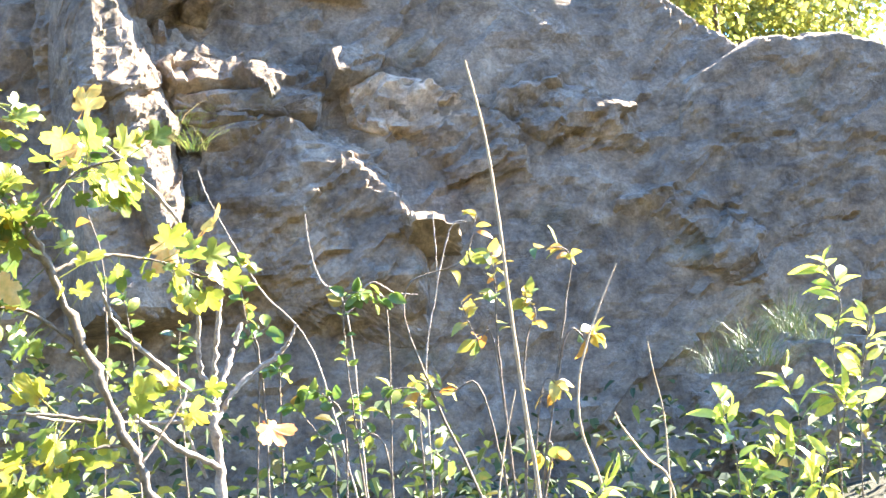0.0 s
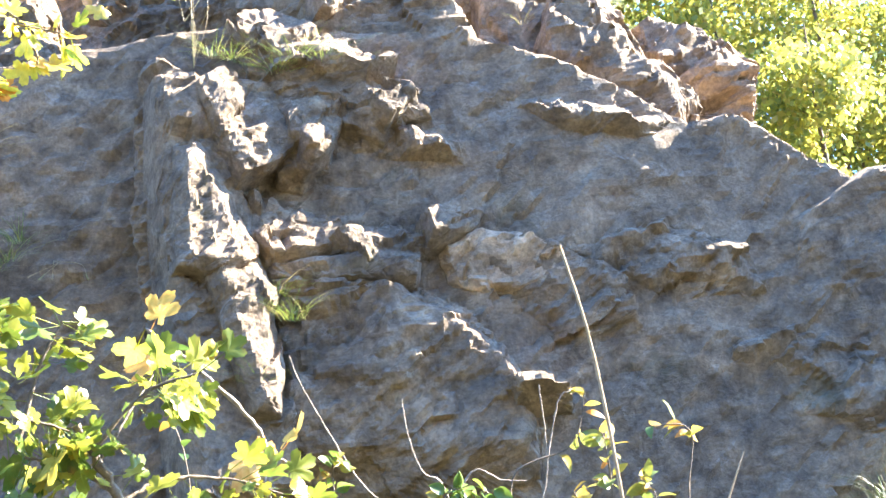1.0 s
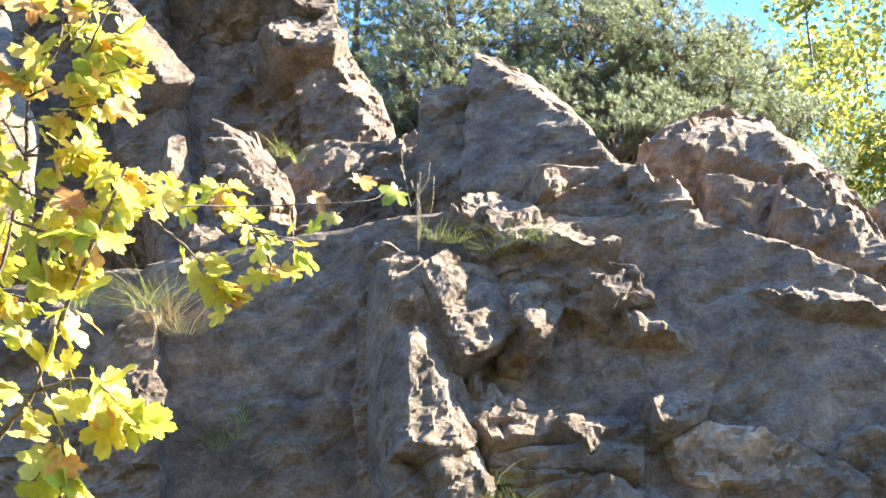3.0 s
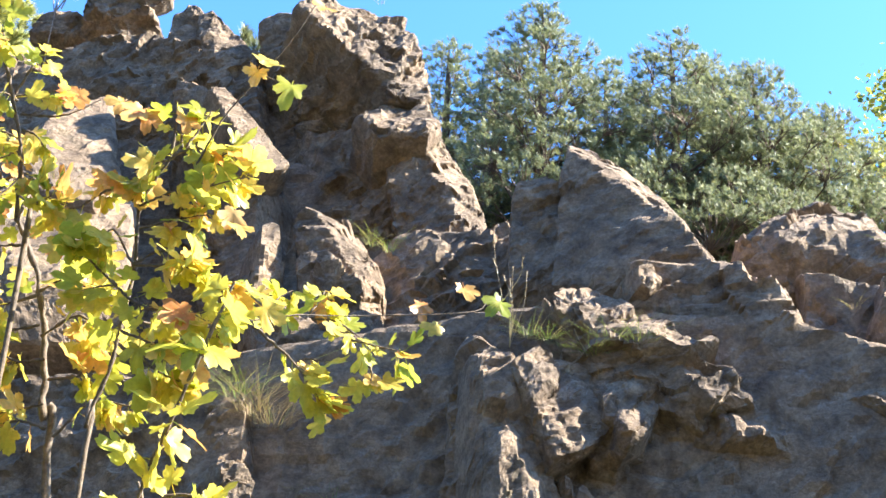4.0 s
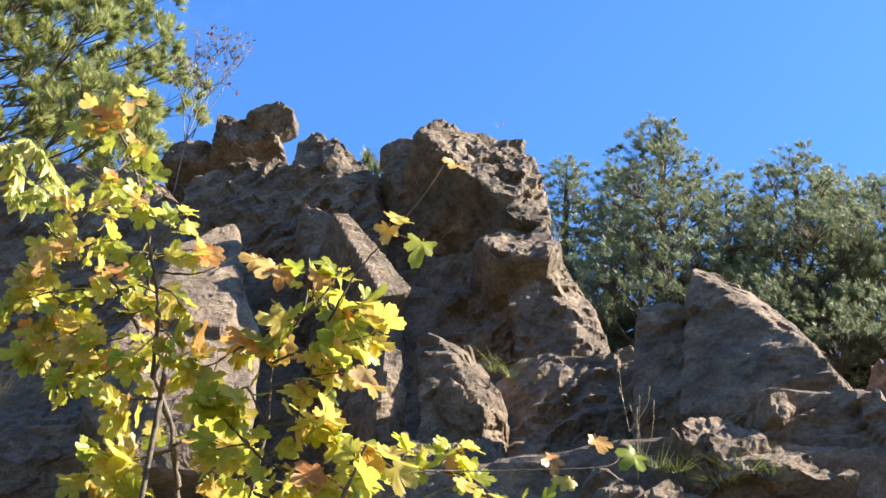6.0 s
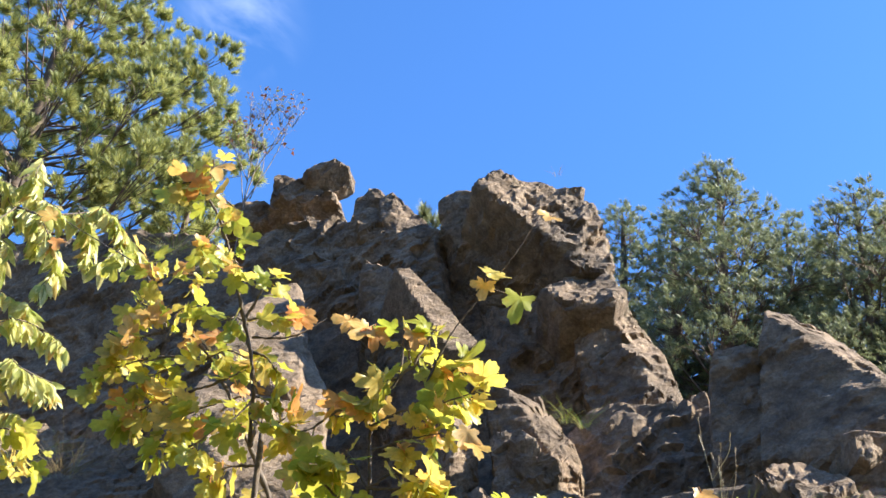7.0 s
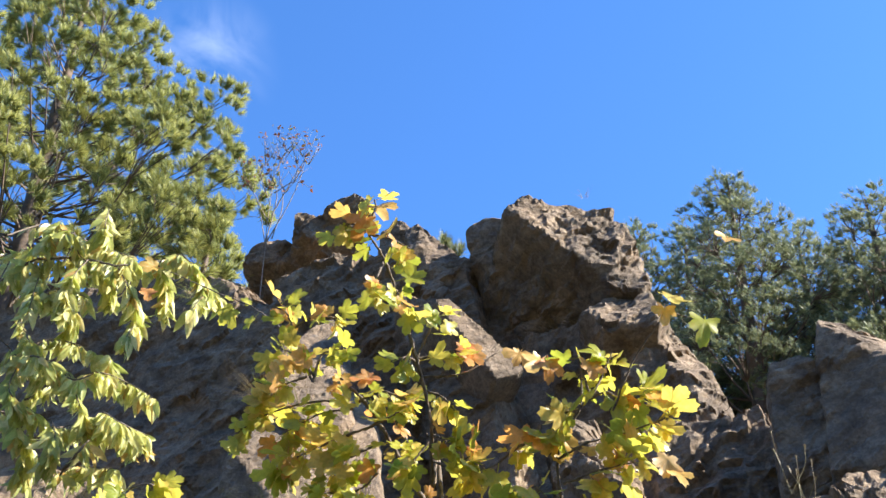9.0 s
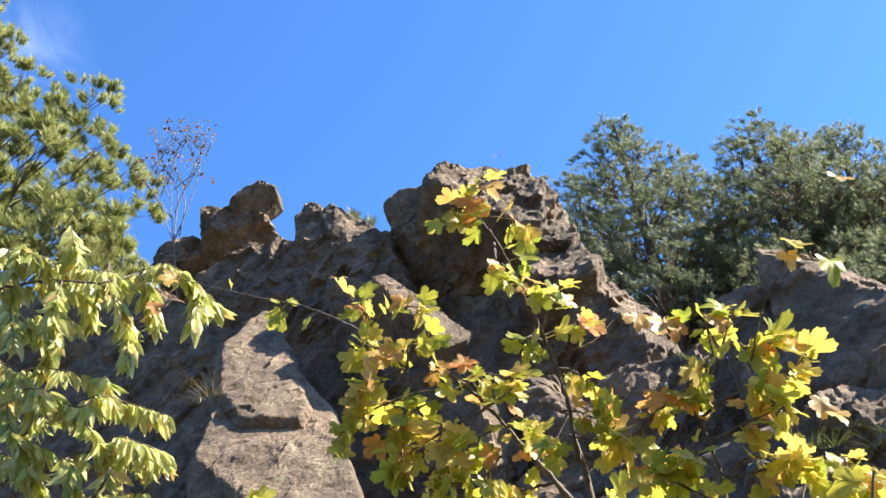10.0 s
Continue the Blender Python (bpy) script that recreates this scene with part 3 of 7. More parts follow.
crag("crag", 5.24, 0, 0.1, [(0.97, 3.66, 0.05), (2.18, 3.48, 0.05), (2.18, 2.9, 0.05), (0.99, 2.97, 0.05)], depth=0.5, rough=0.8, hollow=0.1)
crag("crag", 5.05, -0.06, 0.12, [(1.11, 3.13, 0.05), (1.77, 3.42, 0.05), (2.41, 3.49, 0.05), (3.06, 2.99, 0.05), (3.6, 2.05, 0.05), (3.21, 0.21, 0.05), (0.87, 0.42, 0.05), (0.95, 2.22, 0.05)], depth=1.2, rough=0.5)
crag("crag", 4.96, -0.08, 0.04, [(2.57, 2.82, 0.05), (3.06, 3.08, 0.05), (3.53, 3.08, 0.05), (4.38, 2.81, 0.05), (3.93, 0.13, 0.05), (2.12, 0.29, 0.05)], depth=1.2, rough=0.5, hollow=0.1)
crag("ledge", 4.65, 0, 0.3, [(0.91, 2.09, 0.05), (1.02, 2.07, 0.04), (1.25, 2.01, 0.03), (1.26, 1.92, 0.05), (0.97, 1.92, 0.05)], depth=0.3)
crag("crag", 4.95, 0.15, 0.15, [(-2.09, 3.64, 0.05), (-1.92, 3.6, 0.05), (-1.64, 1.76, 0.05), (-2.23, 1.78, 0.05), (-2.31, 3.34, 0.05)], depth=0.8)
crag("crag", 5.1, 0.0, 0.15, [(-3.62, 3.79, 0.05), (-2.97, 3.86, 0.05), (-2.43, 3.71, 0.1), (-2.18, 3.52, 0.05), (-2.02, 1.78, 0.05), (-3.41, 1.84, 0.05)], depth=0.8)
crag("crag", 5.6, 0.3, 0.6, [(-7.15, 4.9, 0.05), (-5.75, 5.31, 0.05), (-5.36, 5.27, 0.1), (-5.03, 5.16, 0.1), (-4.4, 4.79, 0.05), (-3.93, 4.14, 0.05), (-6.24, 3.55, 0.05)], depth=0.8)
crag("crag", 6.9, 0.0, 0.12, [(-9.53, 7.67, 0.05), (-6.93, 7.97, 0.05), (-6.01, 7.91, 0.1), (-5.29, 7.81, 0.1), (-4.65, 7.27, 0.05), (-3.82, 4.7, 0.05), (-7.92, 5.05, 0.05)], depth=0.8)
crag("crag", 5.0, -0.12, 0.05, [(1.35, 2.76, 0.05), (1.89, 2.84, 0.1), (2.3, 2.66, 0.1), (2.38, 2.25, 0.05), (1.85, 2.16, 0.05), (1.37, 2.4, 0.05)], depth=0.6, rough=1.1, hollow=0.08)
crag("crag", 4.95, -0.12, 0.05, [(1.79, 2.09, 0.05), (2.5, 2.22, 0.1), (2.96, 1.97, 0.1), (2.85, 1.44, 0.05), (1.9, 1.48, 0.05)], depth=0.6, rough=1.1, hollow=0.08)
crag("crag", 5.12, -0.1, 0.05, [(0.08, 3.54, 0.05), (0.5, 3.55, 0.06), (0.84, 3.4, 0.06), (0.88, 3.22, 0.05), (0.48, 3.23, 0.05), (0.1, 3.33, 0.05)], depth=0.6, rough=1.2, hollow=0.08)
crag("crag", 4.72, -0.12, 0.15, [(2.12, 0.91, 0.05), (2.46, 1.24, 0.05), (2.99, 1.36, 0.05), (3.59, 1.36, 0.05), (4.46, 1.13, 0.05), (4.03, -0.65, 0.05), (1.86, -0.51, 0.05)], depth=0.8, rough=0.7, hollow=0.1)
crag("crag", 4.9, 0.5, 0.4, [(-0.49, 3.67, 0.012), (-0.38, 3.81, 0.012), (-0.21, 3.75, 0.012), (-0.0, 3.49, 0.012), (-0.01, 3.34, 0.012), (-0.15, 3.2, 0.012), (-0.26, 3.14, 0.012), (-0.36, 3.37, 0.012)], rough=1.2, depth=0.5, hollow=0.05, cell=0.018)
crag("crag", 5.04, 0.45, 0.5, [(0.0, 3.62, 0.012), (0.16, 3.8, 0.012), (0.34, 3.78, 0.012), (0.4, 3.53, 0.012), (0.2, 3.35, 0.012), (0.14, 3.19, 0.012), (0.05, 3.32, 0.012)], rough=1.2, depth=0.5, hollow=0.05, cell=0.018)
crag("crag", 5.1, 0.5, 0.6, [(0.3, 3.82, 0.012), (0.52, 3.82, 0.012), (0.71, 3.72, 0.012), (0.51, 3.5, 0.012), (0.42, 3.59, 0.012)], rough=1.2, depth=0.5, hollow=0.05, cell=0.018)
crag("ledge", 4.93, 0.35, 0.8, [(-0.25, 3.11, 0.012), (-0.02, 3.01, 0.012), (0.19, 2.91, 0.012), (0.14, 2.77, 0.012), (-0.16, 2.76, 0.012), (-0.26, 2.87, 0.012)], rough=1.0, depth=0.5, hollow=0.05, cell=0.018)
crag("ledge", 4.97, 0.4, 0.6, [(0.16, 2.85, 0.012), (0.52, 2.94, 0.012), (0.63, 2.83, 0.012), (0.58, 2.67, 0.012), (0.33, 2.68, 0.012)], rough=1.0, depth=0.5, hollow=0.05, cell=0.018)
crag("ledge", 5.0, 0.4, 0.6, [(0.62, 2.96, 0.012), (0.81, 3.05, 0.012), (0.97, 3.01, 0.012), (0.93, 2.88, 0.012), (0.66, 2.81, 0.012)], rough=1.0, depth=0.5, hollow=0.05, cell=0.018)
crag("ledge", 4.93, 0.3, 0.8, [(0.42, 2.59, 0.012), (0.56, 2.57, 0.012), (0.72, 2.44, 0.012), (0.93, 2.29, 0.012), (0.88, 2.23, 0.012), (0.63, 2.37, 0.012), (0.46, 2.45, 0.012)], rough=1.0, depth=0.5, hollow=0.05, cell=0.018)
crag("ledge", 5.29, 0.15, 0.9, [(1.01, 3.86, 0.012), (1.14, 3.97, 0.012), (1.42, 3.81, 0.012), (1.59, 3.73, 0.012), (1.96, 3.65, 0.012), (2.18, 3.48, 0.012), (1.87, 3.4, 0.012), (1.45, 3.48, 0.012), (1.16, 3.63, 0.012)], rough=1.0, depth=0.5, hollow=0.05, cell=0.018)
crag("ledge", 5.17, 0.2, 0.9, [(-0.35, 4.31, 0.012), (-0.11, 4.33, 0.012), (0.14, 4.16, 0.012), (0.57, 3.85, 0.012), (0.4, 3.79, 0.012), (0.08, 3.96, 0.012), (-0.26, 4.15, 0.012)], rough=1.0, depth=0.5, hollow=0.05, cell=0.018)
crag("crag", 4.88, 0.8, 0.2, [(-2.0, 3.19, 0.012), (-1.88, 3.17, 0.012), (-1.82, 3.08, 0.012), (-1.85, 2.86, 0.012), (-1.94, 2.98, 0.012)], rough=1.0, depth=0.5, hollow=0.05, cell=0.018)
crag("crag", 5.3, 0.5, 0.3, [(0.15, 4.43, 0.012), (0.25, 4.47, 0.012), (0.33, 4.36, 0.012), (0.24, 4.26, 0.012), (0.18, 4.3, 0.012)], rough=1.2, depth=0.5, hollow=0.05, cell=0.018)
crag("crag", 7.05, -0.1, 0.1, [(-3.1, 7.49, 0.05), (-2.2, 7.06, 0.05), (-1.63, 6.3, 0.05), (-1.42, 5.05, 0.05), (-2.66, 5.11, 0.05)], depth=0.8, rough=0.8)
# </crags>

# ---- plants: tools ----
RNG = np.random.default_rng(7)


def smooth_path(points, steps=6):
    """A curve through the points."""
    P = np.array(points, float)
    if len(P) < 3:
        s = np.linspace(0, 1, steps)[:, None]
        return P[0] * (1 - s) + P[-1] * s
    Q = np.vstack([2 * P[0] - P[1], P, 2 * P[-1] - P[-2]])
    out = []
    for i in range(1, len(Q) - 2):
        for s in np.arange(steps) / steps:
            a, b, c, d = Q[i - 1], Q[i], Q[i + 1], Q[i + 2]
            out.append(0.5 * (2 * b + (c - a) * s + (2 * a - 5 * b + 4 * c - d) * s * s + (3 * b - a - 3 * c + d) * s ** 3))
    out.append(P[-1])
    return np.array(out)


def tube(points, r0, r1, sides=6, wobble=0.12, steps=6):
    """Points and quads of a tapered stem along a curve, with knots."""
    C = smooth_path(points, steps)
    n = len(C)
    T = np.gradient(C, axis=0)
    T /= np.linalg.norm(T, axis=1, keepdims=True) + 1e-9
    side = np.cross(T, (0.31, 0.2, 0.93))
    side /= np.linalg.norm(side, axis=1, keepdims=True) + 1e-9
    up = np.cross(T, side)
    r = np.linspace(r0, r1, n) * (1 + wobble * RNG.standard_normal(n).clip(-1.5, 1.5))
    a = np.arange(sides) * 2 * np.pi / sides
    if wobble > 0.2:
        C[1:-1] += RNG.standard_normal((n - 2, 3)) * 0.3 * r[1:-1, None]
    V = C[:, None] + r[:, None, None] * (np.cos(a)[None, :, None] * side[:, None] + np.sin(a)[None, :, None] * up[:, None])
    V = np.vstack([V.reshape(-1, 3), C[:1], C[-1:]])
    i, j = np.meshgrid(np.arange(n - 1), np.arange(sides), indexing="ij")
    b, c = (i * sides + j).ravel(), (i * sides + (j + 1) % sides).ravel()
    F = [np.stack([b, c, c + sides, b + sides], 1)]
    k = np.arange(sides)
    F.append(np.stack([k * 0 + n * sides, (k + 1) % sides, k, k], 1)[:, [0, 1, 2, 2]])
    e = (n - 1) * sides
    F.append(np.stack([k * 0 + n * sides + 1, e + k, e + (k + 1) % sides, e + (k + 1) % sides], 1))
    quads = np.vstack(F[:1])
    return V, quads


def stem_mesh(name, lines, material, sides=6, steps=6):
    """One mesh of several stems: rows of points, radius at the start and at the end."""
    V, F, base = [], [], 0
    for pts, r0, r1 in lines:
        v, f = tube(pts, r0, r1, sides, 0.12, steps)
        V.append(v)
        F.append(f + base)
        base += len(v)
    return mesh_of(name, np.vstack(V), np.vstack(F), material)


def lobed_leaf(size, seed, stem=1.0):
    """A maple leaf with five rounded lobes on a thin stalk; its stalk starts at the origin and it points along +x."""
    rng = np.random.default_rng(seed)
    lobes = [(0, 1.0), (52, 0.86), (-52, 0.86), (112, 0.5), (-112, 0.5)]
    ang, rad = [], []
    marks = []
    for a, l in lobes:
        l *= 1 + 0.12 * rng.standard_normal()
        a += 4 * rng.standard_normal()
        marks += [(a - 21, l * 0.74), (a - 14, l * 0.92), (a - 8, l * 0.90), (a, l * 1.02), (a + 8, l * 0.90), (a + 14, l * 0.92), (a + 21, l * 0.74)]
    for a, l in ((26.5, 0.50), (-26.5, 0.50), (83, 0.44), (-83, 0.44), (150, 0.38), (-150, 0.38), (178, 0.12)):
        marks.append((a, l))
    marks.sort()
    stalk = size * stem * rng.uniform(0.6, 1.0)
    bend, fold, twist = rng.uniform(-0.5, 0.9), rng.uniform(0.05, 0.5), rng.uniform(-0.4, 0.4)
    rings = [(0.0, 0.0, 0.0)]
    for k in (0.5, 1.0):
        for a, l in marks:
            x, y = k * l * math.cos(radians(a)), k * l * math.sin(radians(a))
            rings.append((x, y, 0.0))
    P = np.array(rings) * size * 0.62
    u, v = P[:, 0] / size, P[:, 1] / size
    P[:, 2] = size * (-bend * u * u * 0.8 + fold * np.abs(v) * 0.5 + twist * u * v + 0.05 * np.sin(9 * u + seed) * np.cos(8 * v))
    P[:, 0] += stalk
    n = len(marks)
    F = []
    for i in range(n):
        j = (i + 1) % n
        F.append((0, 1 + i, 1 + j, 1 + j))
        F.append((1 + i, 1 + n + i, 1 + n + j, 1 + j))
    tri = [(0, 1 + i, 1 + (i + 1) % n) for i in range(n)]
    quad = [(1 + i, 1 + n + i, 1 + n + (i + 1) % n, 1 + (i + 1) % n) for i in range(n)]
    faces = tri + [q[:3] for q in quad] + [(q[0], q[2], q[3]) for q in quad]
    k = len(P)
    w = size * 0.013
    S = np.array([(0, w, 0), (0, -w, 0), (0, 0, w), (stalk, w, 0), (stalk, -w, 0), (stalk, 0, w)])
    S[3:, 2] -= 0.0
    faces += [(k, k + 3, k + 4), (k, k + 4, k + 1), (k + 1, k + 4, k + 5), (k + 1, k + 5, k + 2), (k + 2, k + 5, k + 3), (k + 2, k + 3, k)]
    return np.vstack([P, S]), np.array(faces)


def blade_leaf(length, width, seed, stalk=0.15):
    """A pointed oval leaf, folded along its midrib and bent down."""
    rng = np.random.default_rng(seed)
    bend, fold, wave = rng.uniform(0.1, 0.9), rng.uniform(0.1, 0.6), rng.uniform(0, 0.12)
    s = np.linspace(0, 1, 8)
    w = width * 0.5 * np.sin(np.pi * s ** 0.85) ** 0.8
    w[0], w[-1] = width * 0.02, width * 0.01
    P = []
    for a, b in zip(s, w):
        z = -bend * length * a * a * 0.5
        x = length * (stalk + a * (1 - 0.15 * bend * a))
        up = fold * b + wave * length * 0.2 * math.sin(9 * a + seed)
        P += [(x, b, z + up), (x, 0, z), (x, -b, z + up)]
    P += [(0, width * 0.02, 0), (0, -width * 0.02, 0)]
    F = []
    for i in range(7):
        o = 3 * i
        for q in ((o, o + 1, o + 4, o + 3), (o + 1, o + 2, o + 5, o + 4)):
            F += [(q[0], q[1], q[2]), (q[0], q[2], q[3])]
    k = len(P) - 2
    F += [(k, k + 1, 1), (k, 1, 0), (k + 1, 2, 1)]
    return np.array(P), np.array(F)


def turned(way, normal):
    """A turn whose x points along way and whose z lies near normal."""
    x = Vector(way).normalized()
    y = Vector(normal).cross(x)
    y = y.normalized() if y.length > 1e-4 else Vector((0, 0, 1)).cross(x).normalized()
    z = x.cross(y)
    return Matrix((x, y, z)).transposed().to_4x4()


def leafy(name, label, category, wood, leaf_meshes, bark, leaf_name, droop, spread, toward, scale=(0.75, 1.2), group="", fill=1.0, thin=0.75, tip=True):
    """A woody plant: each stem is a part; leaves sit along the stems, denser to their ends."""
    def foot(p):
        return (p[0] + 0.04, p[1] + 0.03, float(ground_height(np.array(p[0] + 0.04), np.array(p[1] + 0.03))) - 0.05)
    wood = [(r0, r1, [foot(pts[0]), *pts] if (i == 0 or more.get("root")) else pts, more) for i, (r0, r1, pts, more) in enumerate(wood)]
    base = Vector(wood[0][2][0])
    plant = tagged(new(name), label, category, group)
    plant.location = base
    for r0, r1, pts, more in wood:
        v, f = tube(np.array(pts) - np.array(base), r0 * thin, r1 * thin, 6, 0.22, 9)
        part("branch", mesh_of("branch", v, f, bark), plant)
        C = smooth_path(pts)
        T = np.gradient(C, axis=0)
        n = int(more.get("n", 0) * fill)
        lo, hi = more.get("lo", 0.25), more.get("hi", 1.0)
        for i in range(n):
            s = hi if (i == 0 and tip) else lo + (hi - lo) * RNG.random() ** 0.8
            at = s * (len(C) - 1)
            k = min(int(at), len(C) - 2)
            p = C[k] + (C[k + 1] - C[k]) * (at - k)
            t = T[k] / (np.linalg.norm(T[k]) + 1e-9)
            out = RNG.standard_normal(3)
            out -= t * (out @ t)
            out /= np.linalg.norm(out) + 1e-9
            way = out * spread + t * 0.5 + np.array((0, 0, -droop)) + 0.25 * RNG.standard_normal(3)
            nrm = np.array(toward) + 0.75 * RNG.standard_normal(3)
            k = RNG.uniform(*scale)
            ob = new(leaf_name, leaf_meshes[RNG.integers(len(leaf_meshes))])
            ob.parent = plant
            ob.matrix_local = Matrix.Translation(Vector(p) - base) @ turned(way, nrm) @ Matrix.Scale(k, 4)
    return plant


def leaf_set(name, builder, material, count):
    out = []
    for i in range(count):
        v, f = builder(i)
        out.append(mesh_of(name, v, f, material))
    return out


# ---- the field maple ----
MAPLE_WOOD, CHERRY_WOOD, TWIG_WOOD, STALK_WOOD, ROSE_WOOD, RUST_WOOD, PRIVET_WOOD, LOWMAPLE_WOOD = [], [], [], [], [], [], [], []
PINES, TUFTS, HERBS, BROADS, BARE_WOOD = [], [], [], [], []
UPRIGHT_WOOD, LEANING_WOOD, BUSHY_WOOD = [], [], []
# <maple_wood>
UPRIGHT_WOOD.append((0.012, 0.004, [(-1.26, 1.5, 2.56), (-1.26, 1.44, 2.69), (-1.25, 1.38, 2.84), (-1.26, 1.31, 2.95), (-1.28, 1.25, 3.05), (-1.3, 1.19, 3.15), (-1.33, 1.13, 3.21)], {'n': 10, 'lo': 0.3}))
UPRIGHT_WOOD.append((0.006, 0.0022, [(-1.33, 1.13, 3.21), (-1.36, 1.11, 3.22), (-1.39, 1.1, 3.2)], {'n': 7}))
UPRIGHT_WOOD.append((0.006, 0.0022, [(-1.33, 1.13, 3.21), (-1.3, 1.11, 3.25), (-1.3, 1.1, 3.27)], {'n': 5}))
UPRIGHT_WOOD.append((0.006, 0.0022, [(-1.32, 1.14, 3.2), (-1.26, 1.12, 3.16), (-1.21, 1.1, 3.11)], {'n': 8}))
UPRIGHT_WOOD.append((0.006, 0.0022, [(-1.31, 1.2, 3.16), (-1.31, 1.17, 3.1), (-1.31, 1.15, 3.05)], {'n': 7}))
UPRIGHT_WOOD.append((0.006, 0.0022, [(-1.31, 1.25, 3.13), (-1.27, 1.23, 3.07), (-1.24, 1.2, 3.03)], {'n': 8}))
UPRIGHT_WOOD.append((0.006, 0.0022, [(-1.27, 1.33, 2.96), (-1.22, 1.31, 3.04), (-1.19, 1.3, 3.05)], {'n': 6}))
UPRIGHT_WOOD.append((0.006, 0.0022, [(-1.26, 1.36, 2.93), (-1.17, 1.39, 2.94), (-1.1, 1.42, 3.0)], {'n': 0}))
UPRIGHT_WOOD.append((0.006, 0.0022, [(-1.27, 1.33, 2.96), (-1.21, 1.35, 2.98), (-1.16, 1.36, 2.99)], {'n': 5}))
UPRIGHT_WOOD.append((0.006, 0.0022, [(-1.27, 1.35, 2.96), (-1.29, 1.33, 2.97), (-1.3, 1.3, 2.95)], {'n': 6}))
UPRIGHT_WOOD.append((0.006, 0.0022, [(-1.26, 1.38, 2.9), (-1.22, 1.38, 2.88), (-1.19, 1.38, 2.84)], {'n': 7}))
UPRIGHT_WOOD.append((0.006, 0.0022, [(-1.27, 1.42, 2.81), (-1.23, 1.41, 2.79), (-1.2, 1.4, 2.76)], {'n': 10}))
UPRIGHT_WOOD.append((0.006, 0.0022, [(-1.27, 1.45, 2.76), (-1.21, 1.42, 2.72), (-1.16, 1.4, 2.73)], {'n': 11}))
UPRIGHT_WOOD.append((0.006, 0.0022, [(-1.26, 1.42, 2.8), (-1.29, 1.41, 2.75), (-1.31, 1.4, 2.73)], {'n': 8}))
LEANING_WOOD.append((0.017, 0.006, [(-1.24, 1.75, 2.13), (-1.26, 1.73, 2.32), (-1.28, 1.7, 2.51), (-1.31, 1.67, 2.65), (-1.38, 1.65, 2.8), (-1.49, 1.62, 3.0), (-1.58, 1.6, 3.11)], {'n': 10, 'lo': 0.5}))
LEANING_WOOD.append((0.006, 0.0022, [(-1.29, 1.65, 2.6), (-1.38, 1.65, 2.58), (-1.5, 1.65, 2.61)], {'n': 18}))
LEANING_WOOD.append((0.006, 0.0022, [(-1.27, 1.65, 2.52), (-1.38, 1.65, 2.51), (-1.53, 1.65, 2.56)], {'n': 18}))
LEANING_WOOD.append((0.006, 0.0022, [(-1.26, 1.65, 2.49), (-1.17, 1.65, 2.54), (-1.08, 1.65, 2.46)], {'n': 14}))
LEANING_WOOD.append((0.006, 0.0022, [(-1.24, 1.65, 2.43), (-1.31, 1.65, 2.43), (-1.38, 1.65, 2.46)], {'n': 12}))
LEANING_WOOD.append((0.006, 0.0022, [(-1.22, 1.65, 2.32), (-1.33, 1.65, 2.3), (-1.45, 1.65, 2.28)], {'n': 26}))
LEANING_WOOD.append((0.006, 0.0022, [(-1.22, 1.65, 2.38), (-1.14, 1.65, 2.39), (-1.1, 1.65, 2.42)], {'n': 10}))
LEANING_WOOD.append((0.006, 0.0022, [(-1.18, 1.65, 2.24), (-1.1, 1.65, 2.32), (-1.0, 1.65, 2.31)], {'n': 16}))
LEANING_WOOD.append((0.006, 0.0022, [(-1.32, 1.65, 2.15), (-1.4, 1.65, 2.29), (-1.47, 1.65, 2.37)], {'n': 20}))
LEANING_WOOD.append((0.006, 0.0022, [(-1.29, 1.65, 2.61), (-1.22, 1.65, 2.64), (-1.14, 1.65, 2.6)], {'n': 14}))
LEANING_WOOD.append((0.006, 0.0022, [(-1.35, 1.65, 2.74), (-1.42, 1.65, 2.74), (-1.48, 1.65, 2.72)], {'n': 10}))
LEANING_WOOD.append((0.006, 0.0022, [(-1.2, 1.65, 2.26), (-1.27, 1.65, 2.28), (-1.35, 1.65, 2.26)], {'n': 16}))
LEANING_WOOD.append((0.006, 0.0022, [(-1.66, 1.6, 3.11), (-1.7, 1.6, 3.19), (-1.78, 1.6, 3.24)], {'n': 16}))
LEANING_WOOD.append((0.006, 0.0022, [(-1.68, 1.6, 3.13), (-1.73, 1.6, 3.12), (-1.81, 1.6, 3.1)], {'n': 16}))
LEANING_WOOD.append((0.006, 0.0022, [(-1.57, 1.6, 3.04), (-1.67, 1.6, 3.05), (-1.8, 1.6, 3.03), (-1.88, 1.6, 2.98)], {'n': 18}))
LEANING_WOOD.append((0.006, 0.0022, [(-1.54, 1.6, 3.01), (-1.63, 1.6, 3.01), (-1.73, 1.6, 2.97)], {'n': 16}))
LEANING_WOOD.append((0.006, 0.0022, [(-1.49, 1.6, 2.95), (-1.58, 1.6, 2.93), (-1.67, 1.6, 2.9), (-1.73, 1.6, 2.88)], {'n': 20}))
LEANING_WOOD.append((0.006, 0.0022, [(-1.46, 1.6, 2.9), (-1.52, 1.6, 2.88), (-1.62, 1.6, 2.84)], {'n': 18}))
LEANING_WOOD.append((0.006, 0.0022, [(-1.66, 1.6, 3.11), (-1.64, 1.6, 3.19), (-1.58, 1.6, 3.2)], {'n': 9}))
LEANING_WOOD.append((0.005, 0.002, [(-1.66, 1.6, 3.13), (-1.79, 1.7, 3.33), (-1.98, 1.8, 3.53), (-2.18, 1.9, 3.69), (-2.47, 2.0, 3.91)], {'n': 5}))
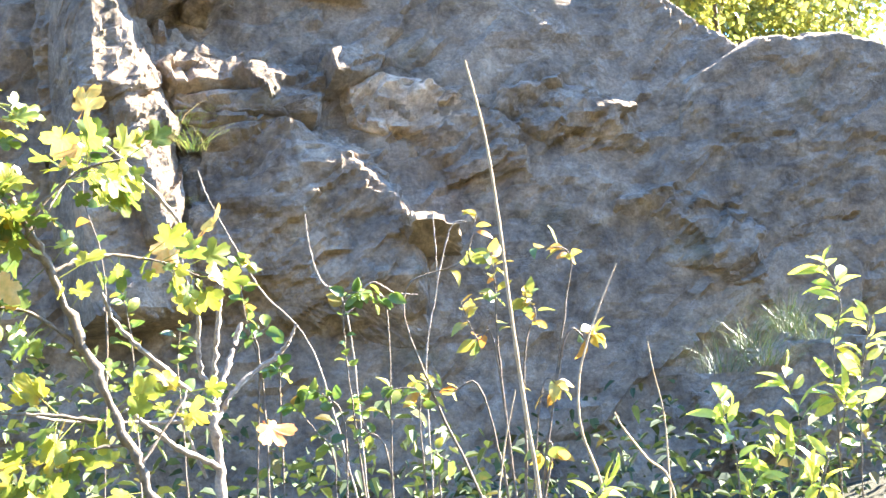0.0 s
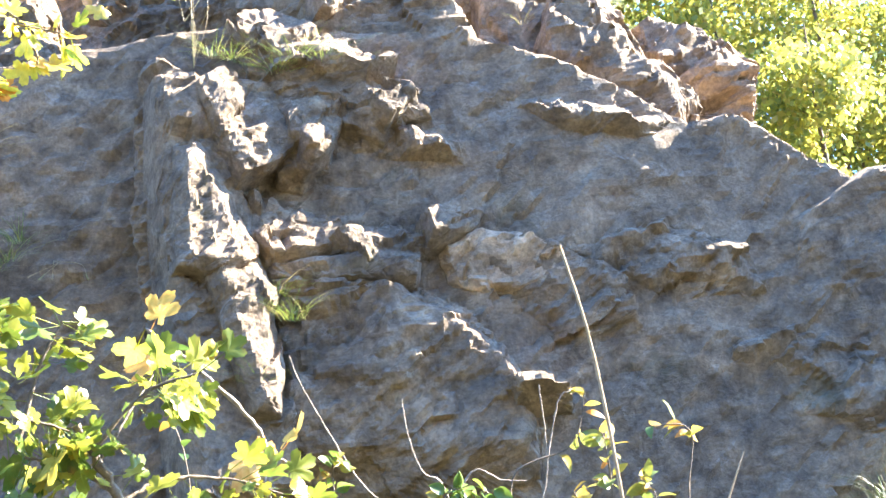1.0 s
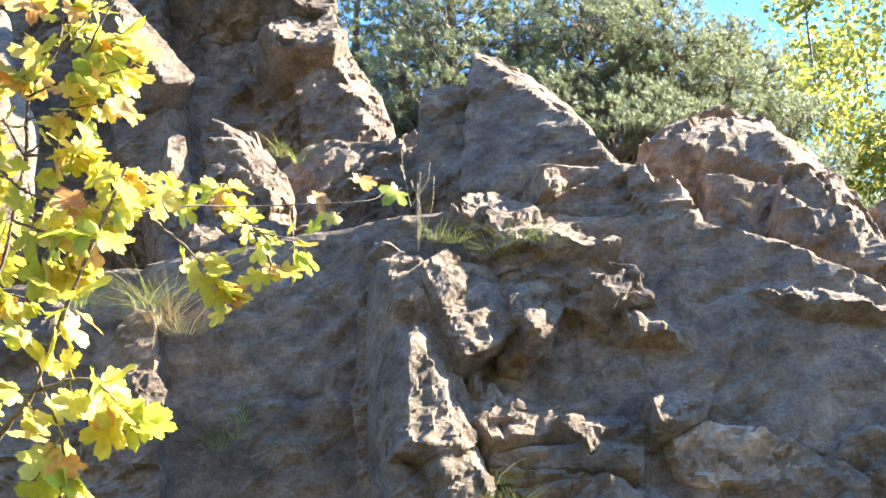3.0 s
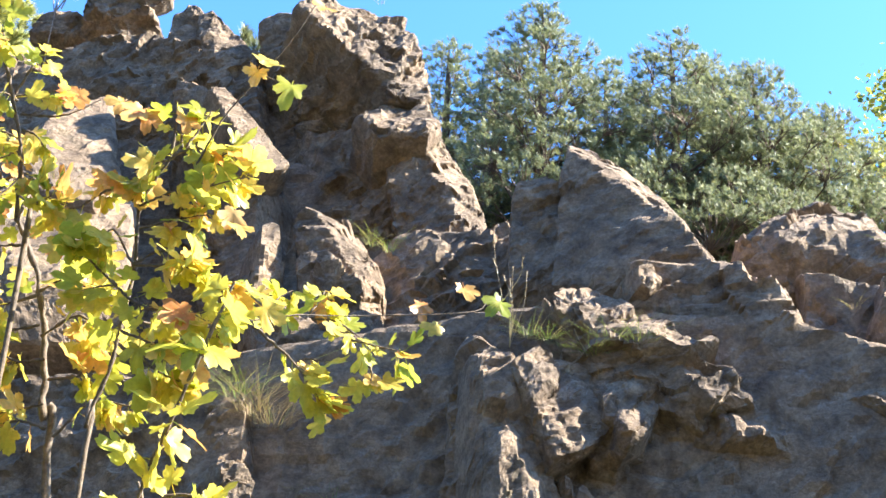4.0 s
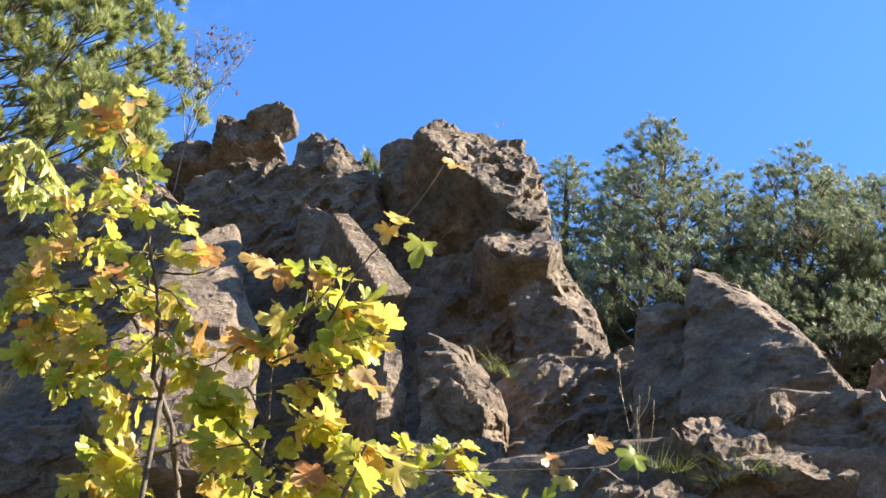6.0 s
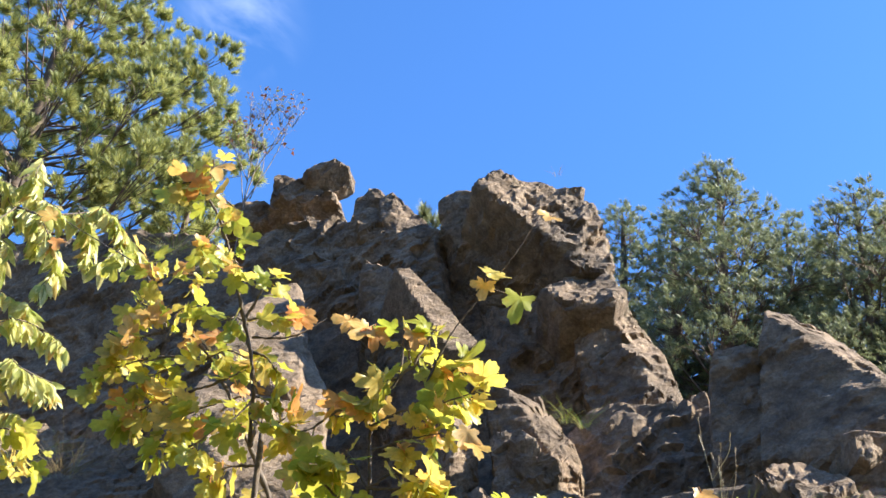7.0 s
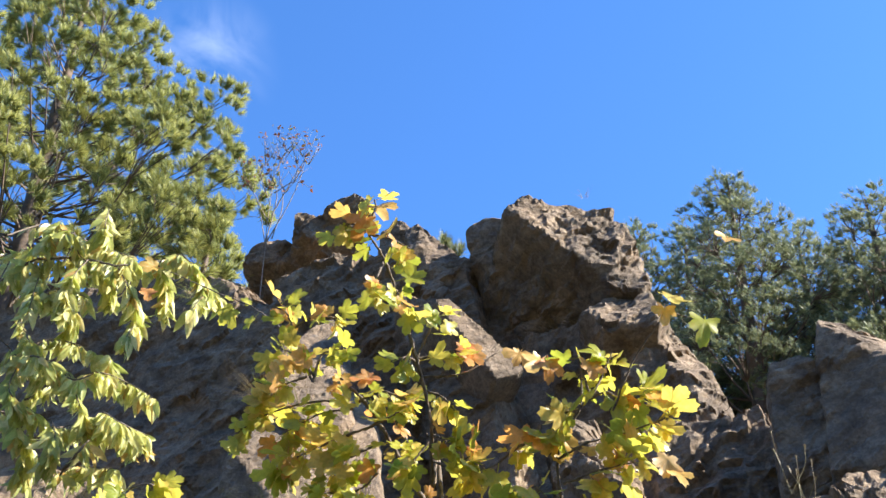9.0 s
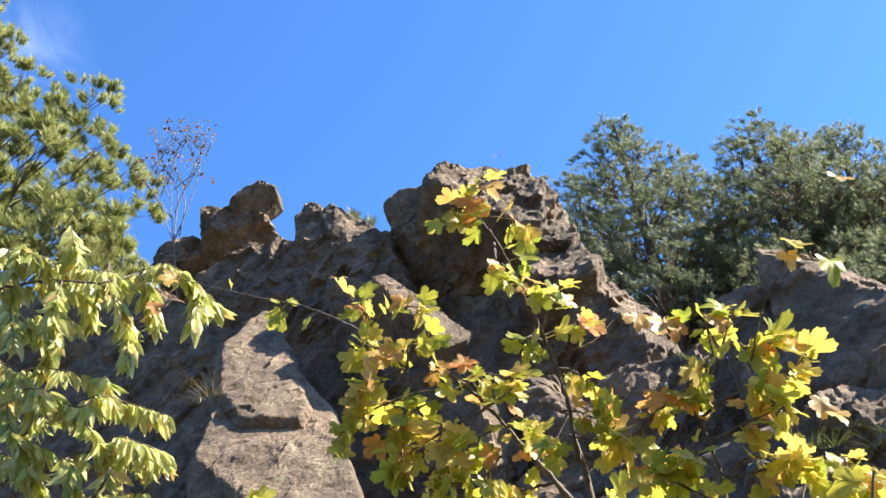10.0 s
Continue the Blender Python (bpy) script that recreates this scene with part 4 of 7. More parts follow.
LEANING_WOOD.append((0.006, 0.0022, [(-1.73, 1.6, 3.27), (-1.75, 1.6, 3.33), (-1.78, 1.6, 3.38)], {'n': 7}))
LEANING_WOOD.append((0.006, 0.0022, [(-1.74, 1.6, 3.29), (-1.67, 1.6, 3.32), (-1.58, 1.6, 3.29)], {'n': 8}))
LEANING_WOOD.append((0.006, 0.0022, [(-1.54, 1.6, 3.02), (-1.47, 1.6, 3.05), (-1.4, 1.6, 3.02)], {'n': 9}))
LEANING_WOOD.append((0.006, 0.0022, [(-1.49, 1.6, 2.95), (-1.44, 1.6, 2.97), (-1.39, 1.6, 2.99)], {'n': 7}))
LEANING_WOOD.append((0.006, 0.0022, [(-1.45, 1.6, 2.87), (-1.4, 1.6, 2.91), (-1.37, 1.6, 2.87)], {'n': 8}))
LEANING_WOOD.append((0.006, 0.0022, [(-1.46, 1.6, 2.82), (-1.52, 1.6, 2.78), (-1.64, 1.6, 2.79)], {'n': 14}))
LEANING_WOOD.append((0.005, 0.002, [(-2.37, 1.71, 2.77), (-2.46, 1.9, 2.98), (-2.19, 1.7, 2.93), (-2.21, 1.9, 2.96)], {'n': 16, 'lo': 0.15}))
LEANING_WOOD.append((0.005, 0.002, [(-2.35, 1.76, 2.81), (-2.25, 1.82, 2.86), (-2.09, 1.74, 2.83)], {'n': 12, 'lo': 0.15}))
BUSHY_WOOD.append((0.012, 0.004, [(-1.04, 1.55, 2.08), (-1.04, 1.53, 2.23), (-1.0, 1.51, 2.35), (-0.98, 1.49, 2.47), (-0.97, 1.48, 2.59), (-0.97, 1.46, 2.73), (-0.91, 1.44, 2.84), (-0.9, 1.42, 2.93)], {'n': 12, 'lo': 0.4}))
BUSHY_WOOD.append((0.006, 0.0022, [(-0.96, 1.45, 2.57), (-1.02, 1.45, 2.66), (-1.05, 1.45, 2.63)], {'n': 12}))
BUSHY_WOOD.append((0.006, 0.0022, [(-0.97, 1.45, 2.72), (-1.04, 1.45, 2.77), (-1.13, 1.45, 2.72), (-1.19, 1.45, 2.74)], {'n': 20}))
BUSHY_WOOD.append((0.006, 0.0022, [(-0.92, 1.45, 2.84), (-0.95, 1.45, 2.83), (-1.0, 1.45, 2.78)], {'n': 14}))
BUSHY_WOOD.append((0.006, 0.0022, [(-0.92, 1.45, 2.84), (-0.86, 1.45, 2.87), (-0.8, 1.45, 2.84), (-0.74, 1.45, 2.87)], {'n': 18}))
BUSHY_WOOD.append((0.006, 0.0022, [(-0.97, 1.45, 2.72), (-0.9, 1.45, 2.75), (-0.82, 1.45, 2.76), (-0.71, 1.45, 2.79)], {'n': 18}))
BUSHY_WOOD.append((0.006, 0.0022, [(-0.96, 1.45, 2.66), (-0.88, 1.45, 2.68), (-0.8, 1.45, 2.69)], {'n': 16}))
BUSHY_WOOD.append((0.006, 0.0022, [(-0.96, 1.45, 2.57), (-0.9, 1.45, 2.6), (-0.82, 1.45, 2.57)], {'n': 16}))
BUSHY_WOOD.append((0.006, 0.0022, [(-0.96, 1.45, 2.57), (-0.83, 1.45, 2.56), (-0.75, 1.45, 2.52), (-0.68, 1.45, 2.48)], {'n': 16}))
BUSHY_WOOD.append((0.006, 0.0022, [(-0.96, 1.45, 2.49), (-0.9, 1.45, 2.46), (-0.81, 1.45, 2.45), (-0.74, 1.45, 2.4)], {'n': 16}))
BUSHY_WOOD.append((0.006, 0.0022, [(-0.96, 1.45, 2.45), (-0.91, 1.45, 2.41), (-0.94, 1.45, 2.5)], {'n': 10}))
BUSHY_WOOD.append((0.006, 0.0022, [(-0.96, 1.45, 2.41), (-0.89, 1.45, 2.38), (-0.79, 1.45, 2.33)], {'n': 14}))
BUSHY_WOOD.append((0.006, 0.0022, [(-0.96, 1.45, 2.38), (-0.87, 1.45, 2.32), (-0.81, 1.45, 2.29)], {'n': 12}))
BUSHY_WOOD.append((0.006, 0.0022, [(-0.89, 1.45, 2.87), (-0.9, 1.45, 2.93), (-0.9, 1.45, 2.97)], {'n': 5}))
BUSHY_WOOD.append((0.006, 0.0022, [(-0.88, 1.45, 2.87), (-0.85, 1.45, 2.93), (-0.83, 1.45, 2.97)], {'n': 6}))
BUSHY_WOOD.append((0.006, 0.0022, [(-0.96, 1.45, 2.49), (-1.0, 1.45, 2.52), (-1.07, 1.45, 2.51)], {'n': 12}))
BUSHY_WOOD.append((0.006, 0.0022, [(-0.99, 1.45, 2.52), (-1.07, 1.45, 2.59), (-1.1, 1.45, 2.63)], {'n': 12}))
BUSHY_WOOD.append((0.004, 0.0018, [(-0.84, 1.42, 2.79), (-0.77, 1.39, 2.91), (-0.69, 1.36, 2.99), (-0.61, 1.33, 3.07), (-0.55, 1.3, 3.15)], {'n': 0}))
BUSHY_WOOD.append((0.003, 0.0015, [(-0.66, 1.33, 2.97), (-0.62, 1.33, 2.95)], {'n': 0}))
BUSHY_WOOD.append((0.005, 0.0016, [(-0.98, 1.5, 2.46), (-0.9, 1.59, 2.48), (-0.82, 1.68, 2.52), (-0.69, 1.77, 2.58), (-0.57, 1.87, 2.62), (-0.29, 1.96, 2.66), (-0.24, 2.05, 2.73)], {'n': 3, 'hi': 0.6}))
BUSHY_WOOD.append((0.006, 0.0022, [(-0.8, 1.85, 2.6), (-0.76, 1.88, 2.68), (-0.73, 1.9, 2.71)], {'n': 9}))
BUSHY_WOOD.append((0.006, 0.0022, [(-0.69, 1.9, 2.63), (-0.66, 1.92, 2.69), (-0.66, 1.95, 2.73)], {'n': 8}))
BUSHY_WOOD.append((0.006, 0.0022, [(-0.68, 1.95, 2.65), (-0.62, 1.95, 2.64), (-0.55, 1.95, 2.59)], {'n': 9}))
BUSHY_WOOD.append((0.006, 0.0022, [(-0.58, 1.95, 2.59), (-0.51, 1.95, 2.57), (-0.44, 1.95, 2.55)], {'n': 9}))
BUSHY_WOOD.append((0.006, 0.0022, [(-0.54, 1.95, 2.55), (-0.52, 1.95, 2.5), (-0.52, 1.95, 2.47)], {'n': 5}))
BUSHY_WOOD.append((0.006, 0.0022, [(-0.81, 1.85, 2.59), (-0.72, 1.88, 2.52), (-0.66, 1.92, 2.45), (-0.63, 1.95, 2.39)], {'n': 18}))
BUSHY_WOOD.append((0.006, 0.0022, [(-0.72, 1.95, 2.53), (-0.69, 1.95, 2.54), (-0.64, 1.95, 2.53)], {'n': 6}))
MAPLE_WOOD.append((0.012, 0.004, [(-1.03, 1.6, 1.72), (-0.89, 1.5, 2.04), (-0.77, 1.4, 2.27), (-0.68, 1.35, 2.47)], {'n': 18}))
MAPLE_WOOD.append((0.006, 0.002, [(-0.89, 1.5, 2.04), (-0.77, 1.5, 2.06), (-0.68, 1.5, 1.98)], {'n': 14}))
MAPLE_WOOD.append((0.006, 0.002, [(-0.89, 1.5, 2.09), (-0.81, 1.5, 1.92), (-0.79, 1.5, 1.8)], {'n': 10}))
# </maple_wood>
maple_leaves = leaf_set("maple_leaf", lambda i: lobed_leaf(0.1, i, 0.55), MAPLE, 12)
maple = leafy("field_maple", "young field maple with dense yellow-green lobed autumn leaves", "tree", BUSHY_WOOD, maple_leaves, BARK, "leaf", 0.6, 0.9, (0.6, -0.55, 0.45), (0.4, 1.0), fill=1.15, thin=0.6)
SIGN_LEAVES = []
# <sign_leaves>
SIGN_LEAVES.append(((-0.53, 1.28, 3.12), 'orange'))
SIGN_LEAVES.append(((-0.69, 1.33, 2.99), 'orange'))
SIGN_LEAVES.append(((-0.61, 1.33, 2.94), 'yellow'))
SIGN_LEAVES.append(((-0.67, 1.33, 3.02), 'yellow'))
SIGN_LEAVES.append(((-1.16, 1.4, 3.01), 'orange'))
SIGN_LEAVES.append(((-1.16, 1.38, 2.98), 'orange'))
SIGN_LEAVES.append(((-1.05, 1.42, 2.99), 'orange'))
SIGN_LEAVES.append(((-0.98, 1.42, 2.95), 'orange'))
SIGN_LEAVES.append(((-1.0, 1.41, 2.96), 'orange'))
SIGN_LEAVES.append(((-0.88, 1.42, 2.93), 'orange'))
SIGN_LEAVES.append(((-0.73, 1.4, 2.66), 'buff'))
SIGN_LEAVES.append(((-0.71, 1.4, 2.63), 'orange'))
SIGN_LEAVES.append(((-0.77, 1.4, 2.31), 'buff'))
SIGN_LEAVES.append(((-0.31, 2.05, 2.77), 'orange'))
SIGN_LEAVES.append(((-0.22, 2.05, 2.73), 'yellow'))
SIGN_LEAVES.append(((-0.42, 2.02, 2.71), 'orange'))
SIGN_LEAVES.append(((-0.38, 2.02, 2.65), 'yellow'))
SIGN_LEAVES.append(((-0.52, 1.95, 2.48), 'orange'))
SIGN_LEAVES.append(((-0.66, 1.95, 2.69), 'orange'))
SIGN_LEAVES.append(((-1.3, 1.1, 3.25), 'buff'))
SIGN_LEAVES.append(((-1.33, 1.1, 3.22), 'orange'))
SIGN_LEAVES.append(((-1.16, 1.36, 2.99), 'orange'))
SIGN_LEAVES.append(((-1.65, 1.6, 3.34), 'orange'))
SIGN_LEAVES.append(((-1.74, 1.58, 3.18), 'orange'))
SIGN_LEAVES.append(((-1.69, 1.58, 3.19), 'orange'))
SIGN_LEAVES.append(((-1.52, 1.6, 3.1), 'orange'))
SIGN_LEAVES.append(((-1.49, 1.6, 2.84), 'orange'))
SIGN_LEAVES.append(((-1.35, 1.5, 2.77), 'orange'))
SIGN_LEAVES.append(((-1.77, 1.6, 3.35), 'orange'))
SIGN_LEAVES.append(((-2.74, 2.3, 4.06), 'orange'))
SIGN_LEAVES.append(((-0.81, 1.4, 2.43), 'orange'))
SIGN_LEAVES.append(((-1.58, 1.6, 3.11), 'orange'))
SIGN_LEAVES.append(((-1.51, 1.6, 3.1), 'buff'))
SIGN_LEAVES.append(((-1.42, 1.6, 2.81), 'orange'))
SIGN_LEAVES.append(((0.0, 1.42, 1.39), 'buff'))
SIGN_LEAVES.append(((0.2, 1.5, 1.01), 'orange'))
SIGN_LEAVES.append(((-0.27, 1.2, 1.3), 'orange'))
# </sign_leaves>
ORANGE = leaf_material("orange_maple_leaf", [(0.0, (0.80, 0.54, 0.16)), (0.5, (0.78, 0.42, 0.12)), (1.0, (0.66, 0.26, 0.08))], 0.5, (0.80, 0.62, 0.20), 0.9)
BUFF = leaf_material("buff_maple_leaf", [(0.0, (0.70, 0.45, 0.16)), (1.0, (0.74, 0.50, 0.22))], 0.45, (0.60, 0.26, 0.07), 0.8)


def single_leaves(plant):
    """The few leaves that have turned orange or buff, or hang alone at the branch ends."""
    kinds = {"orange": (ORANGE, 0.082), "yellow": (MAPLE, 0.09), "buff": (BUFF, 0.085)}
    for i, (at, tint) in enumerate(SIGN_LEAVES):
        material, size = kinds[tint]
        v, f = lobed_leaf(size * (0.85 + 0.3 * math.sin(5.7 * i) ** 2), 300 + i, 0.3)
        centre = v[:60].mean(0)
        ob = new("leaf", mesh_of("leaf", v - centre, f, material))
        ob.parent = plant
        if tint != "yellow":
            ob["label"] = "turned " + tint + " leaf"
        way = (0.5 * math.sin(3.1 * i), -0.3, -0.8 + 0.5 * math.cos(2.3 * i))
        ob.matrix_local = Matrix.Translation(Vector(at) - plant.location) @ turned(way, (0.5, -0.8, 0.3))


single_leaves(maple)
leafy("field_maple", "slim dark-stemmed maple with leaf clusters far apart", "tree", UPRIGHT_WOOD, maple_leaves, BARK, "leaf", 0.6, 0.9, (0.6, -0.55, 0.45), (0.35, 0.85), fill=1.0, thin=0.6)
leafy("field_maple", "pale-barked leaning maple with yellow and orange lobed leaves", "tree", LEANING_WOOD, maple_leaves, BARK, "leaf", 0.6, 0.9, (0.6, -0.55, 0.45), (0.35, 0.95), fill=1.4, thin=0.7)
leafy("field_maple", "field maple sapling with large sunlit yellow leaves", "tree", MAPLE_WOOD, maple_leaves, BARK, "leaf", 0.55, 0.9, (0.6, -0.5, 0.5), (0.6, 1.2), fill=1.8)

# <lowmaple_wood>
LOWMAPLE_WOOD.append((0.016, 0.01, [(-0.0, 1.3, 0.72), (-0.03, 1.3, 0.91), (-0.09, 1.3, 1.06), (-0.15, 1.28, 1.21), (-0.21, 1.25, 1.36), (-0.26, 1.22, 1.46)], {'n': 16, 'lo': 0.3}))
LOWMAPLE_WOOD.append((0.006, 0.003, [(-0.14, 1.3, 1.18), (-0.23, 1.25, 1.25), (-0.32, 1.2, 1.26)], {'n': 12}))
LOWMAPLE_WOOD.append((0.006, 0.003, [(-0.2, 1.25, 1.34), (-0.27, 1.25, 1.39), (-0.34, 1.2, 1.41)], {'n': 12}))
LOWMAPLE_WOOD.append((0.006, 0.003, [(-0.2, 1.3, 1.33), (-0.13, 1.35, 1.37), (-0.01, 1.4, 1.36), (0.07, 1.42, 1.33)], {'n': 12}))
LOWMAPLE_WOOD.append((0.007, 0.003, [(-0.08, 1.3, 1.04), (-0.19, 1.25, 1.06), (-0.3, 1.2, 1.07)], {'n': 12}))
LOWMAPLE_WOOD.append((0.006, 0.003, [(-0.07, 1.3, 1.0), (-0.18, 1.25, 0.99), (-0.23, 1.2, 0.95)], {'n': 12}))
LOWMAPLE_WOOD.append((0.005, 0.002, [(-0.23, 1.25, 1.39), (-0.19, 1.3, 1.48), (-0.15, 1.35, 1.56)], {'n': 6}))
LOWMAPLE_WOOD.append((0.005, 0.002, [(-0.05, 1.3, 0.95), (0.03, 1.35, 1.07), (0.04, 1.38, 1.1)], {'n': 7}))
LOWMAPLE_WOOD.append((0.005, 0.002, [(-0.45, 1.2, 1.49), (-0.33, 1.2, 1.47), (-0.27, 1.22, 1.45)], {'n': 14}))
LOWMAPLE_WOOD.append((0.006, 0.003, [(-0.52, 1.25, 1.43), (-0.45, 1.25, 1.61), (-0.42, 1.25, 1.69)], {'n': 14}))
LOWMAPLE_WOOD.append((0.006, 0.003, [(-0.37, 1.25, 1.42), (-0.33, 1.25, 1.57), (-0.29, 1.25, 1.65)], {'n': 14}))
LOWMAPLE_WOOD.append((0.006, 0.003, [(-0.25, 1.25, 1.41), (-0.15, 1.25, 1.51), (-0.05, 1.25, 1.54)], {'n': 14}))
LOWMAPLE_WOOD.append((0.006, 0.003, [(-0.45, 1.25, 1.48), (-0.4, 1.25, 1.57), (-0.46, 1.25, 1.63)], {'n': 10}))
# </lowmaple_wood>
GREEN_MAPLE = leaf_material("green_maple_leaf", [(0.0, (0.09, 0.14, 0.025)), (0.5, (0.22, 0.26, 0.035)), (0.85, (0.38, 0.37, 0.05)), (1.0, (0.44, 0.33, 0.045))], 0.5, (0.45, 0.16, 0.03), 0.4)
low_leaves = leaf_set("maple_leaf", lambda i: lobed_leaf(0.085, 40 + i), GREEN_MAPLE, 7)
leafy("field_maple", "leaning grey-barked maple stem with green and yellow leaves", "tree", LOWMAPLE_WOOD, low_leaves, BARK, "leaf", 0.5, 0.9, (0.2, -0.6, 0.6), (0.45, 1.0), fill=1.8)

# ---- the drooping cherry ----
# <cherry_wood>
CHERRY_WOOD.append((0.012, 0.002, [(-4.09, 2.71, 4.44), (-3.87, 2.76, 4.63), (-3.64, 2.67, 4.64), (-3.46, 2.77, 4.68), (-3.12, 2.6, 4.46), (-3.04, 2.8, 4.6), (-2.87, 2.67, 4.51), (-2.76, 2.66, 4.4), (-2.71, 2.79, 4.33)], {'n': 70, 'lo': 0.15}))
CHERRY_WOOD.append((0.005, 0.002, [(-3.12, 2.6, 4.45), (-3.04, 2.61, 4.32), (-3.09, 2.77, 4.3), (-3.03, 2.63, 4.1)], {'n': 26, 'lo': 0.15}))
CHERRY_WOOD.append((0.006, 0.002, [(-3.8, 2.64, 4.8), (-3.8, 2.87, 5.03), (-3.46, 2.63, 4.74), (-3.44, 2.86, 4.81), (-3.07, 2.63, 4.51)], {'n': 40, 'lo': 0.15}))
CHERRY_WOOD.append((0.006, 0.002, [(-3.82, 2.69, 4.63), (-3.81, 2.92, 4.69), (-3.54, 2.7, 4.46), (-3.52, 2.87, 4.48), (-3.56, 2.9, 4.34)], {'n': 34, 'lo': 0.15}))
CHERRY_WOOD.append((0.006, 0.002, [(-3.73, 2.59, 4.35), (-3.73, 2.82, 4.38), (-3.5, 2.61, 4.16), (-3.48, 2.7, 4.09), (-3.6, 2.82, 4.0)], {'n': 34, 'lo': 0.15}))
CHERRY_WOOD.append((0.006, 0.002, [(-3.67, 2.54, 4.03), (-3.68, 2.77, 4.18), (-3.37, 2.53, 4.01), (-3.38, 2.75, 4.06), (-3.16, 2.58, 3.8), (-3.11, 2.61, 3.71)], {'n': 42, 'lo': 0.15}))
CHERRY_WOOD.append((0.007, 0.002, [(-3.2, 2.62, 3.5), (-3.05, 2.51, 3.53), (-3.13, 2.71, 3.74), (-3.06, 2.62, 3.75), (-2.91, 2.52, 3.64), (-2.9, 2.71, 3.67)], {'n': 32, 'lo': 0.15}))
CHERRY_WOOD.append((0.006, 0.002, [(-3.67, 2.61, 3.88), (-3.71, 2.82, 3.95), (-3.45, 2.6, 3.74), (-3.46, 2.73, 3.7), (-3.54, 2.82, 3.63)], {'n': 30, 'lo': 0.15}))
CHERRY_WOOD.append((0.004, 0.002, [(-3.48, 2.82, 4.14), (-3.2, 2.58, 3.9), (-3.22, 2.78, 4.07), (-3.18, 2.76, 4.11)], {'n': 12, 'lo': 0.15}))
CHERRY_WOOD.append((0.004, 0.002, [(-3.36, 2.7, 4.61), (-3.28, 2.53, 4.39), (-3.27, 2.5, 4.21)], {'n': 24, 'lo': 0.15}))
CHERRY_WOOD.append((0.004, 0.002, [(-2.96, 2.63, 4.48), (-3.02, 2.83, 4.5), (-3.0, 2.82, 4.36)], {'n': 18, 'lo': 0.15}))
CHERRY_WOOD.append((0.004, 0.002, [(-2.78, 2.69, 4.43), (-2.75, 2.73, 4.35), (-2.69, 2.56, 4.13)], {'n': 16, 'lo': 0.15}))
CHERRY_WOOD.append((0.004, 0.002, [(-3.37, 2.84, 4.74), (-3.3, 2.69, 4.76), (-3.36, 2.76, 4.94)], {'n': 12, 'lo': 0.15}))
CHERRY_WOOD.append((0.004, 0.002, [(-3.56, 2.67, 4.65), (-3.61, 2.7, 4.57), (-3.46, 2.52, 4.26)], {'n': 24, 'lo': 0.15}))
CHERRY_WOOD.append((0.005, 0.002, [(-3.6, 2.53, 4.15), (-3.62, 2.71, 4.14), (-3.46, 2.53, 3.86), (-3.38, 2.67, 3.8)], {'n': 26, 'lo': 0.15}))
CHERRY_WOOD.append((0.004, 0.002, [(-3.61, 2.86, 4.93), (-3.42, 2.71, 4.65), (-3.29, 2.76, 4.55), (-3.32, 2.86, 4.5)], {'n': 24, 'lo': 0.15}))
CHERRY_WOOD.append((0.005, 0.002, [(-3.83, 2.58, 4.63), (-3.85, 2.79, 4.82), (-3.56, 2.63, 4.71), (-3.53, 2.66, 4.84)], {'n': 24, 'lo': 0.15}))
CHERRY_WOOD.append((0.004, 0.002, [(-3.41, 2.76, 3.84), (-3.2, 2.54, 3.63), (-3.25, 2.59, 3.55)], {'n': 16, 'lo': 0.15}))
CHERRY_WOOD.append((0.005, 0.002, [(-3.53, 2.71, 3.93), (-3.55, 2.9, 4.1), (-3.2, 2.7, 4.0), (-3.17, 2.89, 4.05), (-2.91, 2.75, 3.85)], {'n': 26, 'lo': 0.15}))
CHERRY_WOOD.append((0.005, 0.002, [(-3.38, 2.68, 3.74), (-3.36, 2.84, 3.85), (-3.03, 2.65, 3.71), (-3.03, 2.85, 3.74)], {'n': 22, 'lo': 0.15}))
CHERRY_WOOD.append((0.005, 0.002, [(-3.66, 2.76, 4.21), (-3.67, 2.95, 4.39), (-3.28, 2.75, 4.15), (-3.27, 2.92, 4.14)], {'n': 22, 'lo': 0.15}))
CHERRY_WOOD.append((0.005, 0.002, [(-3.56, 2.63, 4.38), (-3.55, 2.79, 4.55), (-3.23, 2.6, 4.31)], {'n': 14, 'lo': 0.15}))
CHERRY_WOOD.append((0.005, 0.002, [(-3.31, 2.68, 3.53), (-3.3, 2.84, 3.65), (-2.97, 2.65, 3.51)], {'n': 16, 'lo': 0.15}))
# </cherry_wood>
CHERRY = leaf_material("cherry_leaf", [(0.0, (0.42, 0.47, 0.12)), (0.4, (0.66, 0.66, 0.22)), (0.75, (0.80, 0.76, 0.34)), (0.93, (0.84, 0.74, 0.34)), (1.0, (0.74, 0.42, 0.10))], 0.5, (0.42, 0.25, 0.05), 0.3, 0.38)
cherry_leaves = leaf_set("cherry_leaf", lambda i: blade_leaf(0.09, 0.028, i), CHERRY, 9)
for some, words in ((CHERRY_WOOD[:1] + CHERRY_WOOD[1:4] + CHERRY_WOOD[9:14], "slim bird cherry with drooping pale green pointed leaves"),
                    (CHERRY_WOOD[4:9] + CHERRY_WOOD[14:], "low bird cherry sucker with drooping pale green curled leaves")):
    leafy("bird_cherry", words, "tree", some, cherry_leaves, BARK, "leaf", 1.5, 0.75, (0.7, -0.45, 0.35), (0.5, 1.25), fill=5.2, thin=0.8)

